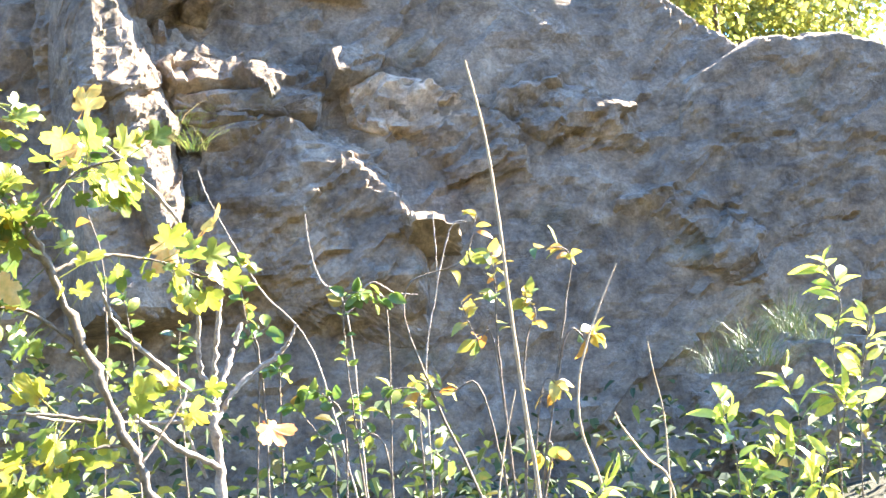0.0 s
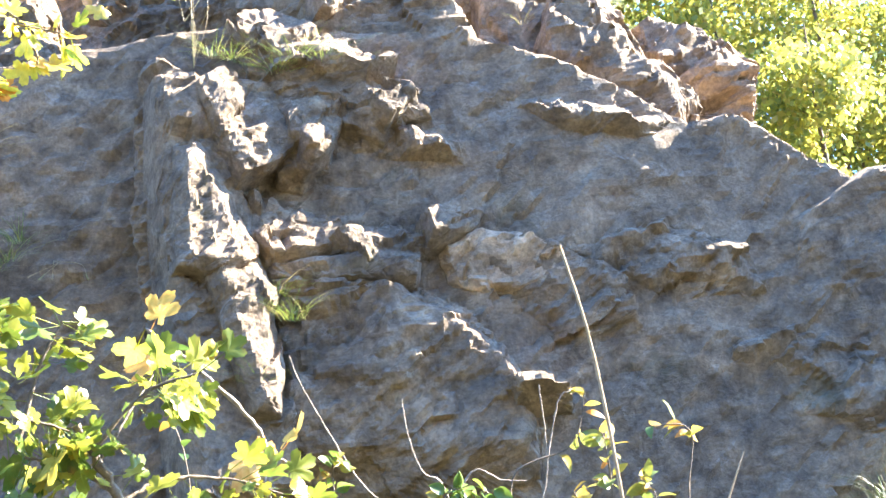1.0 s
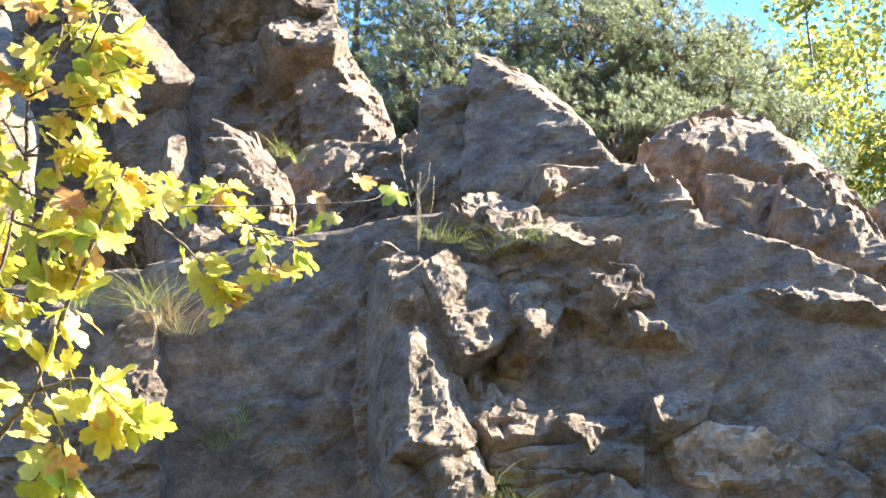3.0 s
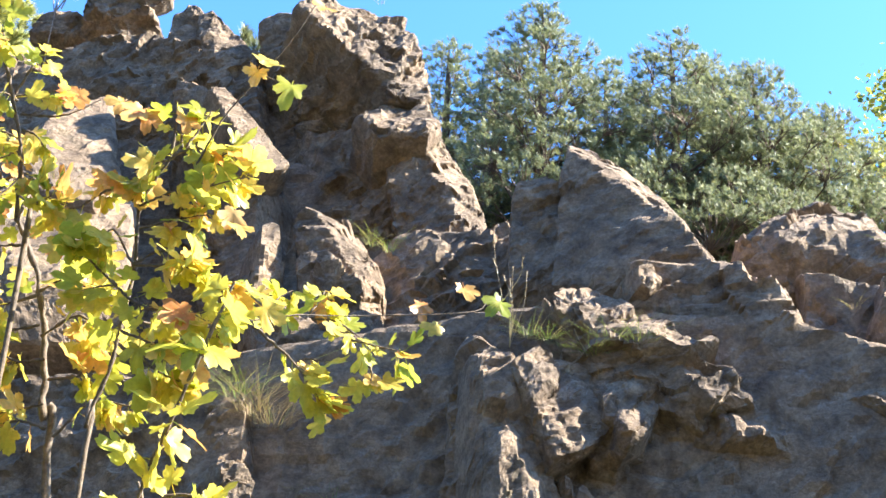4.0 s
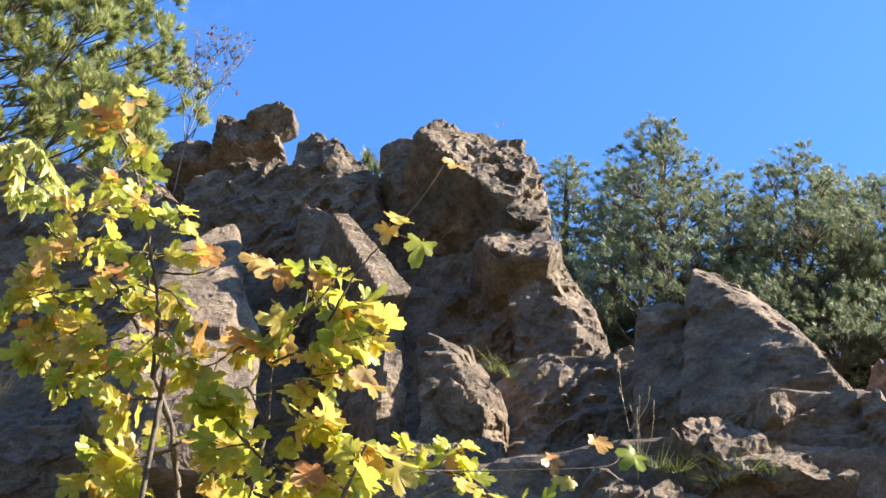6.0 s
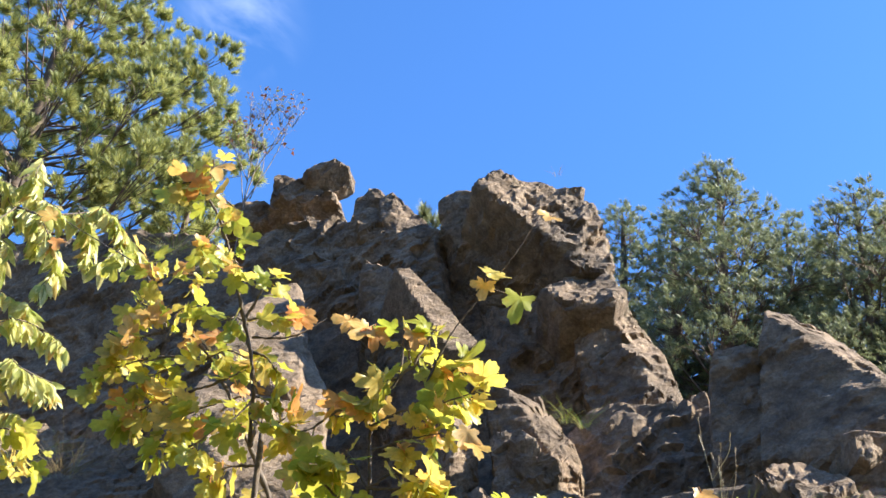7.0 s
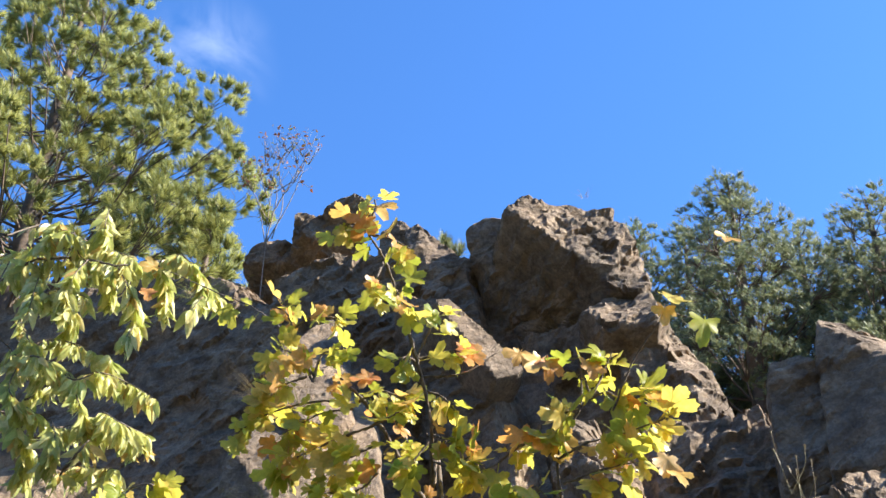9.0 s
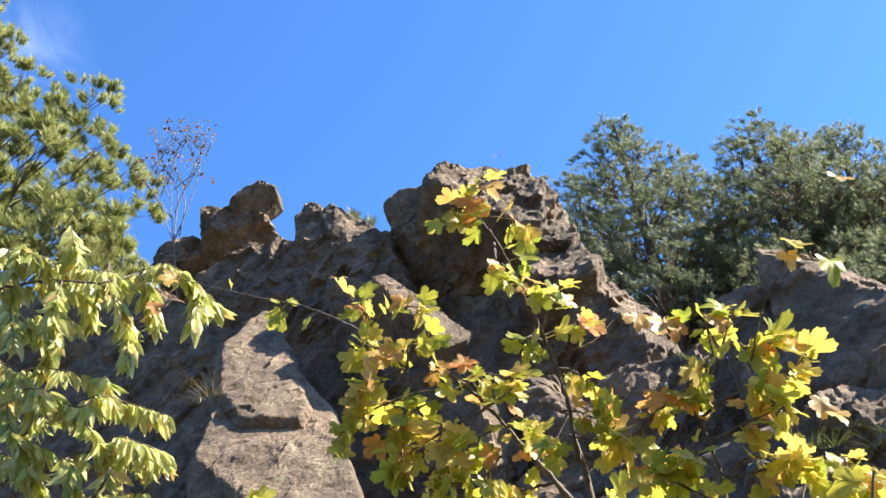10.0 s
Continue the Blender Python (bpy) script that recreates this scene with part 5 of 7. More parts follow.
# ---- dry stems and twigs ----
# <stalk_wood>
STALK_WOOD.append((0.005, 0.0024, [(0.71, 1.27, 0.46), (0.7, 1.22, 0.84), (0.68, 1.21, 1.03), (0.66, 1.2, 1.24), (0.65, 1.2, 1.39), (0.63, 1.19, 1.56), (0.6, 1.19, 1.71)], {'label': 'tall straight straw-coloured dry plant stalk'}))
STALK_WOOD.append((0.004, 0.0018, [(0.96, 1.6, 0.55), (0.94, 1.6, 0.83), (0.9, 1.6, 0.97), (0.9, 1.6, 1.08), (0.93, 1.6, 1.18), (0.97, 1.6, 1.27), (1.01, 1.6, 1.35)], {'label': 'thin crooked bare dry stem'}))
STALK_WOOD.append((0.004, 0.0018, [(1.15, 1.7, 0.52), (1.14, 1.7, 0.82), (1.08, 1.7, 0.9), (1.03, 1.7, 0.97), (1.01, 1.7, 1.01)], {'label': 'thin forked bare dry stem'}))
STALK_WOOD.append((0.003, 0.0015, [(1.24, 2.0, 0.61), (1.24, 2.0, 0.81), (1.24, 2.0, 0.99), (1.22, 2.0, 1.11), (1.21, 2.0, 1.19)], {'label': 'thin bare dry stem'}))
STALK_WOOD.append((0.0025, 0.0015, [(0.67, 1.5, 0.7), (0.69, 1.5, 0.91), (0.73, 1.5, 1.07)], {'label': 'thin bare dry stem'}))
# </stalk_wood>
for r0, r1, pts, more in STALK_WOOD:
    pts = [(pts[0][0], pts[0][1], float(ground_height(np.array(pts[0][0]), np.array(pts[0][1]))) - 0.03), *pts]
    v, f = tube(np.array(pts) - np.array(pts[0]), r0, r1, 7, 0.06)
    stalk = tagged(new("dry_stalk", mesh_of("dry_stalk", v, f, DRY)), more["label"], "dry stalk")
    stalk.location = pts[0]

# <twig_wood>
TWIG_WOOD.append((0.011, 0.007, [(0.12, 1.55, 0.68), (0.1, 1.55, 0.88), (0.09, 1.55, 1.02), (0.08, 1.55, 1.09)], {'n': 0}))
TWIG_WOOD.append((0.0055, 0.003, [(0.08, 1.55, 1.09), (0.06, 1.55, 1.16), (0.06, 1.53, 1.26), (0.03, 1.5, 1.36), (0.03, 1.5, 1.45), (-0.04, 1.48, 1.54), (-0.11, 1.46, 1.61), (-0.18, 1.45, 1.67)], {'n': 4, 'lo': 0.35}))
TWIG_WOOD.append((0.006, 0.003, [(0.09, 1.55, 1.04), (0.09, 1.55, 1.16), (0.11, 1.55, 1.31), (0.1, 1.52, 1.36), (0.06, 1.5, 1.41)], {'n': 2, 'lo': 0.7}))
TWIG_WOOD.append((0.006, 0.0045, [(0.09, 1.55, 1.07), (0.12, 1.6, 1.16), (0.15, 1.62, 1.25)], {'n': 0}))
TWIG_WOOD.append((0.006, 0.003, [(0.09, 1.55, 1.04), (0.14, 1.58, 1.11), (0.22, 1.6, 1.17), (0.25, 1.6, 1.2), (0.27, 1.6, 1.24)], {'n': 0}))
TWIG_WOOD.append((0.006, 0.003, [(0.04, 1.53, 1.1), (-0.03, 1.5, 1.17), (-0.1, 1.5, 1.24), (-0.13, 1.48, 1.31)], {'n': 0}))
TWIG_WOOD.append((0.006, 0.004, [(0.1, 1.55, 0.94), (0.01, 1.5, 0.99), (-0.06, 1.48, 1.05), (-0.09, 1.48, 1.07)], {'n': 0}))
TWIG_WOOD.append((0.005, 0.003, [(0.04, 1.55, 1.11), (0.02, 1.55, 1.07), (0.03, 1.55, 1.02), (0.07, 1.55, 0.92)], {'n': 0}))
TWIG_WOOD.append((0.005, 0.002, [(0.02, 1.55, 1.04), (-0.18, 1.5, 1.05), (-0.28, 1.45, 1.07)], {'n': 0}))
TWIG_WOOD.append((0.003, 0.0015, [(0.48, 2.6, 0.77), (0.36, 2.6, 1.24), (0.22, 2.6, 1.42), (0.14, 2.6, 1.56), (0.06, 2.6, 1.72), (0.03, 2.6, 1.81)], {'n': 0}))
TWIG_WOOD.append((0.003, 0.0015, [(0.49, 2.4, 0.78), (0.45, 2.4, 1.33), (0.38, 2.4, 1.43), (0.35, 2.4, 1.53), (0.34, 2.4, 1.63)], {'n': 0}))
TWIG_WOOD.append((0.003, 0.0015, [(0.45, 2.4, 1.33), (0.52, 2.4, 1.42), (0.59, 2.4, 1.39), (0.66, 2.4, 1.38)], {'n': 0}))
TWIG_WOOD.append((0.003, 0.0015, [(0.75, 2.9, 0.73), (0.75, 2.9, 1.21), (0.8, 2.9, 1.47), (0.8, 2.9, 1.71)], {'n': 0}))
TWIG_WOOD.append((0.003, 0.0015, [(0.8, 2.9, 1.47), (0.86, 2.9, 1.66), (0.92, 2.9, 1.68)], {'n': 0}))
# </twig_wood>
GREY_TWIG = bark_material("grey_twig", (0.13, 0.10, 0.075), (0.46, 0.37, 0.28), 70.0)
leafy("bare_shrub", "dead shrub of forked pale grey leafless twigs", "shrub", TWIG_WOOD, maple_leaves, GREY_TWIG, "leaf", 0.5, 0.9, (0, -0.5, 0.5), thin=1.1)

# ---- small shrubs at the foot ----
# <rose_wood>
ROSE_WOOD.append((0.0045, 0.0015, [(0.46, 2.0, 0.6), (0.43, 2.0, 0.97), (0.41, 2.0, 1.17), (0.41, 2.0, 1.33), (0.45, 2.0, 1.35)], {'n': 26, 'lo': 0.55, 'root': 1}))
ROSE_WOOD.append((0.0045, 0.0015, [(0.39, 2.0, 0.6), (0.4, 2.0, 1.0), (0.35, 2.0, 1.09), (0.32, 2.0, 1.11)], {'n': 12, 'lo': 0.55, 'root': 1}))
ROSE_WOOD.append((0.0045, 0.0015, [(0.61, 2.0, 0.59), (0.59, 2.0, 0.99), (0.59, 2.0, 1.09), (0.52, 2.0, 1.1)], {'n': 14, 'lo': 0.55, 'root': 1}))
ROSE_WOOD.append((0.0045, 0.0015, [(0.21, 2.0, 0.62), (0.2, 2.0, 1.1), (0.16, 2.0, 1.3), (0.15, 2.0, 1.41), (0.17, 2.0, 1.44)], {'n': 22, 'lo': 0.55, 'root': 1}))
ROSE_WOOD.append((0.0045, 0.0015, [(0.02, 2.0, 0.63), (0.0, 2.0, 1.03), (-0.01, 2.0, 1.19), (0.0, 2.0, 1.28)], {'n': 14, 'lo': 0.55, 'root': 1}))
ROSE_WOOD.append((0.0045, 0.0015, [(-0.09, 2.0, 0.64), (-0.11, 2.0, 1.03), (-0.12, 2.0, 1.25), (-0.14, 2.0, 1.37)], {'n': 16, 'lo': 0.55, 'root': 1}))
ROSE_WOOD.append((0.0045, 0.0015, [(0.53, 2.0, 0.59), (0.5, 2.0, 0.94), (0.45, 2.0, 1.0), (0.44, 2.0, 1.09)], {'n': 14, 'lo': 0.55, 'root': 1}))
ROSE_WOOD.append((0.0045, 0.0015, [(0.25, 2.0, 0.61), (0.24, 2.0, 1.01), (0.24, 2.0, 1.15), (0.23, 2.0, 1.17)], {'n': 10, 'lo': 0.55, 'root': 1}))
ROSE_WOOD.append((0.0045, 0.0015, [(0.36, 2.0, 0.61), (0.37, 2.0, 0.92), (0.32, 2.0, 1.01), (0.27, 2.0, 1.07)], {'n': 12, 'lo': 0.55, 'root': 1}))
ROSE_WOOD.append((0.0045, 0.0015, [(0.64, 2.0, 0.58), (0.63, 2.0, 0.91), (0.62, 2.0, 0.93), (0.66, 2.0, 0.91)], {'n': 10, 'lo': 0.55, 'root': 1}))
ROSE_WOOD.append((0.0045, 0.0015, [(0.17, 2.0, 0.62), (0.19, 2.0, 1.18), (0.17, 2.0, 1.24), (0.22, 2.0, 1.27)], {'n': 10, 'lo': 0.55, 'root': 1}))
ROSE_WOOD.append((0.0045, 0.0015, [(-0.19, 2.0, 0.65), (-0.18, 2.0, 1.37), (-0.23, 2.0, 1.61), (-0.22, 2.0, 1.73)], {'n': 16, 'lo': 0.55, 'root': 1}))
ROSE_WOOD.append((0.0045, 0.0015, [(0.51, 2.0, 0.59), (0.52, 2.0, 1.28), (0.48, 2.0, 1.31), (0.52, 2.0, 1.34)], {'n': 10, 'lo': 0.55, 'root': 1}))
# </rose_wood>
ROSE = leaf_material("rose_leaf", [(0.0, (0.06, 0.11, 0.025)), (0.5, (0.13, 0.20, 0.035)), (0.85, (0.26, 0.28, 0.045)), (1.0, (0.34, 0.19, 0.035))], 0.45, (0.4, 0.2, 0.04), 0.3)
rose_leaves = leaf_set("rose_leaf", lambda i: blade_leaf(0.042, 0.026, 60 + i), ROSE, 5)
leafy("dog_rose", "spindly dog rose with small green leaflets", "shrub", ROSE_WOOD, rose_leaves, BARK, "leaf", 0.15, 1.0, (0.2, -0.3, 0.9), (0.7, 1.3), fill=1.1)

# <rust_wood>
RUST_WOOD.append((0.005, 0.0015, [(0.89, 2.2, 0.54), (0.85, 2.2, 1.16), (0.85, 2.2, 1.38), (0.84, 2.2, 1.48)], {'n': 22, 'lo': 0.5}))
RUST_WOOD.append((0.005, 0.0015, [(0.89, 2.2, 0.54), (0.92, 2.2, 1.16), (0.96, 2.2, 1.29), (0.93, 2.2, 1.35)], {'n': 20, 'lo': 0.5}))
RUST_WOOD.append((0.005, 0.0015, [(0.89, 2.2, 0.54), (1.03, 2.2, 1.19), (1.1, 2.2, 1.22), (1.13, 2.2, 1.23)], {'n': 16, 'lo': 0.5}))
RUST_WOOD.append((0.005, 0.0015, [(0.89, 2.2, 0.54), (0.8, 2.2, 1.07), (0.71, 2.2, 1.09), (0.61, 2.2, 1.1)], {'n': 16, 'lo': 0.5}))
RUST_WOOD.append((0.005, 0.0015, [(0.89, 2.2, 0.54), (0.84, 2.2, 1.2), (0.79, 2.2, 1.23), (0.75, 2.2, 1.33)], {'n': 14, 'lo': 0.5}))
RUST_WOOD.append((0.005, 0.0015, [(0.89, 2.2, 0.54), (0.96, 2.2, 1.07), (1.01, 2.2, 1.08), (0.94, 2.2, 1.07)], {'n': 10, 'lo': 0.5}))
RUST_WOOD.append((0.005, 0.0015, [(0.89, 2.2, 0.54), (1.04, 2.2, 1.28), (1.07, 2.2, 1.46), (0.97, 2.2, 1.48)], {'n': 10, 'lo': 0.5}))
RUST_WOOD.append((0.005, 0.0015, [(0.89, 2.2, 0.54), (0.98, 2.2, 0.91), (0.95, 2.2, 0.91), (0.99, 2.2, 0.89)], {'n': 10, 'lo': 0.5}))
RUST_WOOD.append((0.005, 0.0015, [(0.89, 2.2, 0.54), (0.59, 2.2, 1.3), (0.76, 2.2, 1.45), (0.81, 2.2, 1.58)], {'n': 8, 'lo': 0.5}))
# </rust_wood>
RUST = leaf_material("rust_leaf", [(0.0, (0.14, 0.20, 0.05)), (0.4, (0.30, 0.30, 0.06)), (0.7, (0.50, 0.36, 0.06)), (1.0, (0.52, 0.22, 0.05))], 0.45, (0.45, 0.18, 0.03), 0.5)
rust_leaves = leaf_set("rust_leaf", lambda i: blade_leaf(0.05, 0.026, 80 + i), RUST, 5)
leafy("spindle_shrub", "thin shrub with rust-tinged yellow and green leaves", "shrub", RUST_WOOD, rust_leaves, BARK, "leaf", 0.1, 1.0, (0.2, -0.3, 0.9), (0.7, 1.3))

# <privet_wood>
PRIVET_WOOD.append((0.0045, 0.0015, [(1.24, 1.55, 0.47), (1.24, 1.55, 0.78), (1.24, 1.55, 0.9), (1.22, 1.55, 0.98), (1.21, 1.55, 1.03)], {'n': 12, 'lo': 0.5, 'root': 1}))
PRIVET_WOOD.append((0.0045, 0.0015, [(1.31, 1.55, 0.47), (1.31, 1.55, 0.78), (1.34, 1.55, 0.9), (1.32, 1.55, 0.98)], {'n': 14, 'lo': 0.5, 'root': 1}))
PRIVET_WOOD.append((0.0045, 0.0015, [(1.35, 1.55, 0.47), (1.36, 1.55, 0.82), (1.4, 1.55, 0.95), (1.37, 1.55, 1.08)], {'n': 12, 'lo': 0.5, 'root': 1}))
PRIVET_WOOD.append((0.0045, 0.0015, [(1.47, 1.55, 0.45), (1.49, 1.55, 0.89), (1.5, 1.55, 1.12), (1.53, 1.55, 1.23), (1.5, 1.55, 1.33)], {'n': 24, 'lo': 0.5, 'root': 1}))
PRIVET_WOOD.append((0.0045, 0.0015, [(1.52, 1.55, 0.45), (1.54, 1.55, 0.84), (1.56, 1.55, 1.04), (1.6, 1.55, 1.2)], {'n': 20, 'lo': 0.5, 'root': 1}))
PRIVET_WOOD.append((0.0045, 0.0015, [(1.41, 1.55, 0.46), (1.42, 1.55, 0.77), (1.51, 1.55, 0.97), (1.49, 1.55, 1.02)], {'n': 16, 'lo': 0.5, 'root': 1}))
PRIVET_WOOD.append((0.0045, 0.0015, [(1.27, 1.55, 0.47), (1.27, 1.55, 0.72), (1.27, 1.55, 0.82), (1.29, 1.55, 0.85)], {'n': 14, 'lo': 0.5, 'root': 1}))
PRIVET_WOOD.append((0.0045, 0.0015, [(0.89, 1.55, 0.5), (0.89, 1.55, 0.73), (0.91, 1.55, 0.83), (0.93, 1.55, 0.84)], {'n': 8, 'lo': 0.5, 'root': 1}))
PRIVET_WOOD.append((0.0045, 0.0015, [(1.37, 1.55, 0.46), (1.37, 1.55, 0.7), (1.4, 1.55, 0.81), (1.45, 1.55, 0.82)], {'n': 12, 'lo': 0.5, 'root': 1}))
# </privet_wood>
PRIVET = leaf_material("privet_leaf", [(0.0, (0.30, 0.38, 0.06)), (0.6, (0.46, 0.50, 0.08)), (1.0, (0.60, 0.52, 0.09))], 0.5, (0.5, 0.3, 0.05), 0.3)
privet_leaves = leaf_set("privet_leaf", lambda i: blade_leaf(0.075, 0.026, 100 + i), PRIVET, 5)
leafy("wild_privet", "upright privet shoots with narrow yellow-green leaves", "shrub", PRIVET_WOOD, privet_leaves, BARK, "leaf", -0.2, 0.9, (0.1, -0.2, 1.0), (0.6, 1.15))

# ---- grass tufts on the ledges ----
GRASS = leaf_material("grass_blade", [(0.0, (0.10, 0.16, 0.03)), (0.5, (0.24, 0.30, 0.06)), (0.8, (0.42, 0.42, 0.12)), (1.0, (0.5, 0.40, 0.18))], 0.35, (0.4, 0.3, 0.12), 0.3)
# Same grass with darkened tones: the shade low down is put into its colour
SHADED_GRASS = leaf_material("shaded_grass", [(0.0, (0.035, 0.06, 0.018)), (0.6, (0.07, 0.10, 0.03)), (0.9, (0.13, 0.15, 0.05)), (1.0, (0.26, 0.21, 0.10))], 0.2, (0.2, 0.15, 0.07), 0.3)
HAY = leaf_material("dry_grass", [(0.0, (0.30, 0.22, 0.11)), (0.6, (0.42, 0.31, 0.16)), (1.0, (0.26, 0.27, 0.08))], 0.3, (0.2, 0.12, 0.06), 0.4)


def tuft(at, height, radius, blades, material, name, label):
    V, F = [], []
    for i in range(int(blades * 1.3)):
        a, r = RNG.uniform(0, 2 * np.pi), radius * math.sqrt(RNG.random()) * 0.6
        root = np.array((r * math.cos(a), r * math.sin(a) * 0.5, -0.02))
        lean = np.array((math.cos(a) + RNG.normal() * 0.5, math.sin(a) + RNG.normal() * 0.5 - 0.3, 0)) * radius * RNG.uniform(0.6, 1.9)
        h = height * RNG.uniform(0.25, 1.0)
        w = 0.0008 + 0.0010 * RNG.random()
        sd = np.array((-math.sin(a), math.cos(a), 0)) * w
        b = len(V) and sum(len(v) for v in V)
        pts = [root + lean * s * s + np.array((0, 0, h * (s - 0.25 * s ** 3))) for s in (0, 0.35, 0.7, 1.0)]
        V.append(np.array([pts[0] - sd, pts[0] + sd, pts[1] - sd, pts[1] + sd, pts[2] - 0.7 * sd, pts[2] + 0.7 * sd, pts[3], pts[3] + sd * 0.1]))
        F += [(b, b + 1, b + 3, b + 2), (b + 2, b + 3, b + 5, b + 4), (b + 4, b + 5, b + 7, b + 6)]
    ob = new(name, mesh_of(name, np.vstack(V), np.array(F), material))
    ob.location = at
    return tagged(ob, label, "grass", group="grass tufts on the rock")


# <tufts>
TUFTS.append((0.17, 0.1, [(-0.41, 5.0, 3.92)], {'n': 40, 'dry': 0}))
TUFTS.append((0.1, 0.08, [(-0.32, 5.0, 3.89)], {'n': 30, 'dry': 0}))
TUFTS.append((0.12, 0.14, [(0.01, 5.1, 3.88)], {'n': 50, 'dry': 0}))
TUFTS.append((0.12, 0.12, [(0.16, 5.1, 3.85)], {'n': 60, 'dry': 0}))
TUFTS.append((0.1, 0.12, [(-0.08, 5.05, 3.82)], {'n': 40, 'dry': 0}))
TUFTS.append((0.14, 0.15, [(-2.32, 4.95, 3.61)], {'n': 60, 'dry': 0}))
TUFTS.append((0.26, 0.22, [(-1.9, 5.05, 3.53)], {'n': 110, 'dry': 1}))
TUFTS.append((0.22, 0.2, [(-2.01, 5.1, 3.65)], {'n': 80, 'dry': 0}))
TUFTS.append((0.2, 0.2, [(-1.81, 5.1, 3.47)], {'n': 80, 'dry': 1}))
TUFTS.append((0.18, 0.12, [(-1.58, 5.25, 2.94)], {'n': 40, 'dry': 0}))
TUFTS.append((0.15, 0.1, [(-1.49, 5.25, 3.06)], {'n': 40, 'dry': 0}))
TUFTS.append((0.2, 0.12, [(-0.06, 4.75, 2.4)], {'n': 60, 'dry': 0}))
TUFTS.append((0.15, 0.1, [(-0.14, 4.78, 2.54)], {'n': 40, 'dry': 0}))
TUFTS.append((0.12, 0.06, [(1.31, 5.35, 4.17)], {'n': 20, 'dry': 1}))
TUFTS.append((0.14, 0.08, [(1.63, 5.3, 4.48)], {'n': 40, 'dry': 0}))
TUFTS.append((0.14, 0.08, [(1.77, 5.35, 4.47)], {'n': 40, 'dry': 0}))
TUFTS.append((0.2, 0.1, [(-0.23, 4.65, 2.07)], {'n': 50, 'dry': 0}))
TUFTS.append((0.14, 0.05, [(-1.87, 6.95, 7.81)], {'n': 12, 'dry': 1}))
TUFTS.append((0.14, 0.16, [(-3.78, 5.8, 5.45)], {'n': 80, 'dry': 1}))
TUFTS.append((0.22, 0.25, [(-4.87, 5.45, 4.62)], {'n': 120, 'dry': 1}))
TUFTS.append((0.25, 0.25, [(-5.25, 5.4, 4.67)], {'n': 120, 'dry': 0}))
TUFTS.append((0.15, 0.2, [(-5.41, 6.8, 7.42)], {'n': 60, 'dry': 0}))
TUFTS.append((0.2, 0.08, [(-1.58, 6.1, 5.07)], {'n': 30, 'dry': 0}))
TUFTS.append((0.2, 0.08, [(-1.46, 6.1, 5.02)], {'n': 30, 'dry': 0}))
TUFTS.append((0.13, 0.16, [(-4.07, 5.7, 5.61)], {'n': 80, 'dry': 1}))
TUFTS.append((0.3, 0.2, [(2.52, 4.3, 1.29)], {'n': 90, 'dry': 0}))
TUFTS.append((0.35, 0.2, [(2.76, 4.35, 1.36)], {'n': 90, 'dry': 0}))
TUFTS.append((0.3, 0.2, [(2.35, 4.25, 1.18)], {'n': 80, 'dry': 0}))
TUFTS.append((0.3, 0.25, [(2.87, 4.3, 1.32)], {'n': 80, 'dry': 0}))
TUFTS.append((0.3, 0.25, [(2.56, 4.2, 1.2)], {'n': 80, 'dry': 0}))
TUFTS.append((0.15, 0.2, [(-3.83, 5.6, 4.6)], {'n': 80, 'dry': 0}))
TUFTS.append((0.16, 0.12, [(-1.46, 4.95, 2.85)], {'n': 50, 'dry': 0}))
TUFTS.append((0.16, 0.12, [(-1.4, 4.95, 2.94)], {'n': 50, 'dry': 0}))
TUFTS.append((0.16, 0.12, [(-1.54, 4.95, 2.8)], {'n': 50, 'dry': 0}))
# </tufts>
for h, r, pts, more in TUFTS:
    dry = more.get("dry", 0)
    # tufts below z = 1.6 take the blades with shade painted in
    tuft(pts[0], h * 0.85, r, int(more.get("n", 60) * 0.8), HAY if dry else (SHADED_GRASS if pts[0][2] < 1.6 else GRASS), "grass_tuft", "dry straw-coloured grass tuft on a rock ledge" if dry else "green grass tuft growing on a rock ledge")

# <herbs>
HERBS.append((0.0022, 0.0014, [(-0.52, 5.0, 3.86), (-0.48, 5.0, 4.37)], {'n': 5}))
HERBS.append((0.0022, 0.0014, [(-0.11, 5.0, 3.8), (-0.19, 5.0, 4.05)], {'n': 1}))
HERBS.append((0.0022, 0.0014, [(-1.53, 5.2, 2.95), (-1.45, 5.2, 3.23)], {'n': 3}))
HERBS.append((0.0022, 0.0014, [(-0.56, 5.0, 4.13), (-0.49, 5.0, 4.43)], {'n': 3}))
HERBS.append((0.0022, 0.0014, [(0.01, 5.0, 3.9), (-0.03, 5.0, 4.01)], {'n': 1}))
HERBS.append((0.0022, 0.0014, [(-1.23, 4.95, 2.84), (-1.15, 4.85, 2.68)], {'n': 4}))
# </herbs>
for r0, r1, pts, more in HERBS:
    herb = tagged(new("dry_herb"), "dry seed-head stems standing on the rock ledge", "dry plant", group="dry herbs on the ledges")
    herb.location = pts[0]
    o = np.array(pts[0])
    for i in range(more.get("n", 4)):
        end = (np.array(pts[-1]) - o) * RNG.uniform(0.55, 1.0) + np.array((RNG.normal() * 0.08, RNG.normal() * 0.06, 0))
        mid = end * 0.5 + np.array((RNG.normal() * 0.035, RNG.normal() * 0.03, 0.02))
        v, f = tube([(0, 0, -0.03), mid, end], r0, r1, 5, 0.05)
        stem = part("stem", mesh_of("stem", v, f, HAY), herb)
        up = (end - mid) / np.linalg.norm(end - mid)
        part("seed_head", stem_mesh("seed_head", [([end - up * 0.03, end - up * 0.01, end + up * 0.012, end + up * 0.02], 0.002, 0.0045)], HAY, 7), stem)

# ---- pines ----


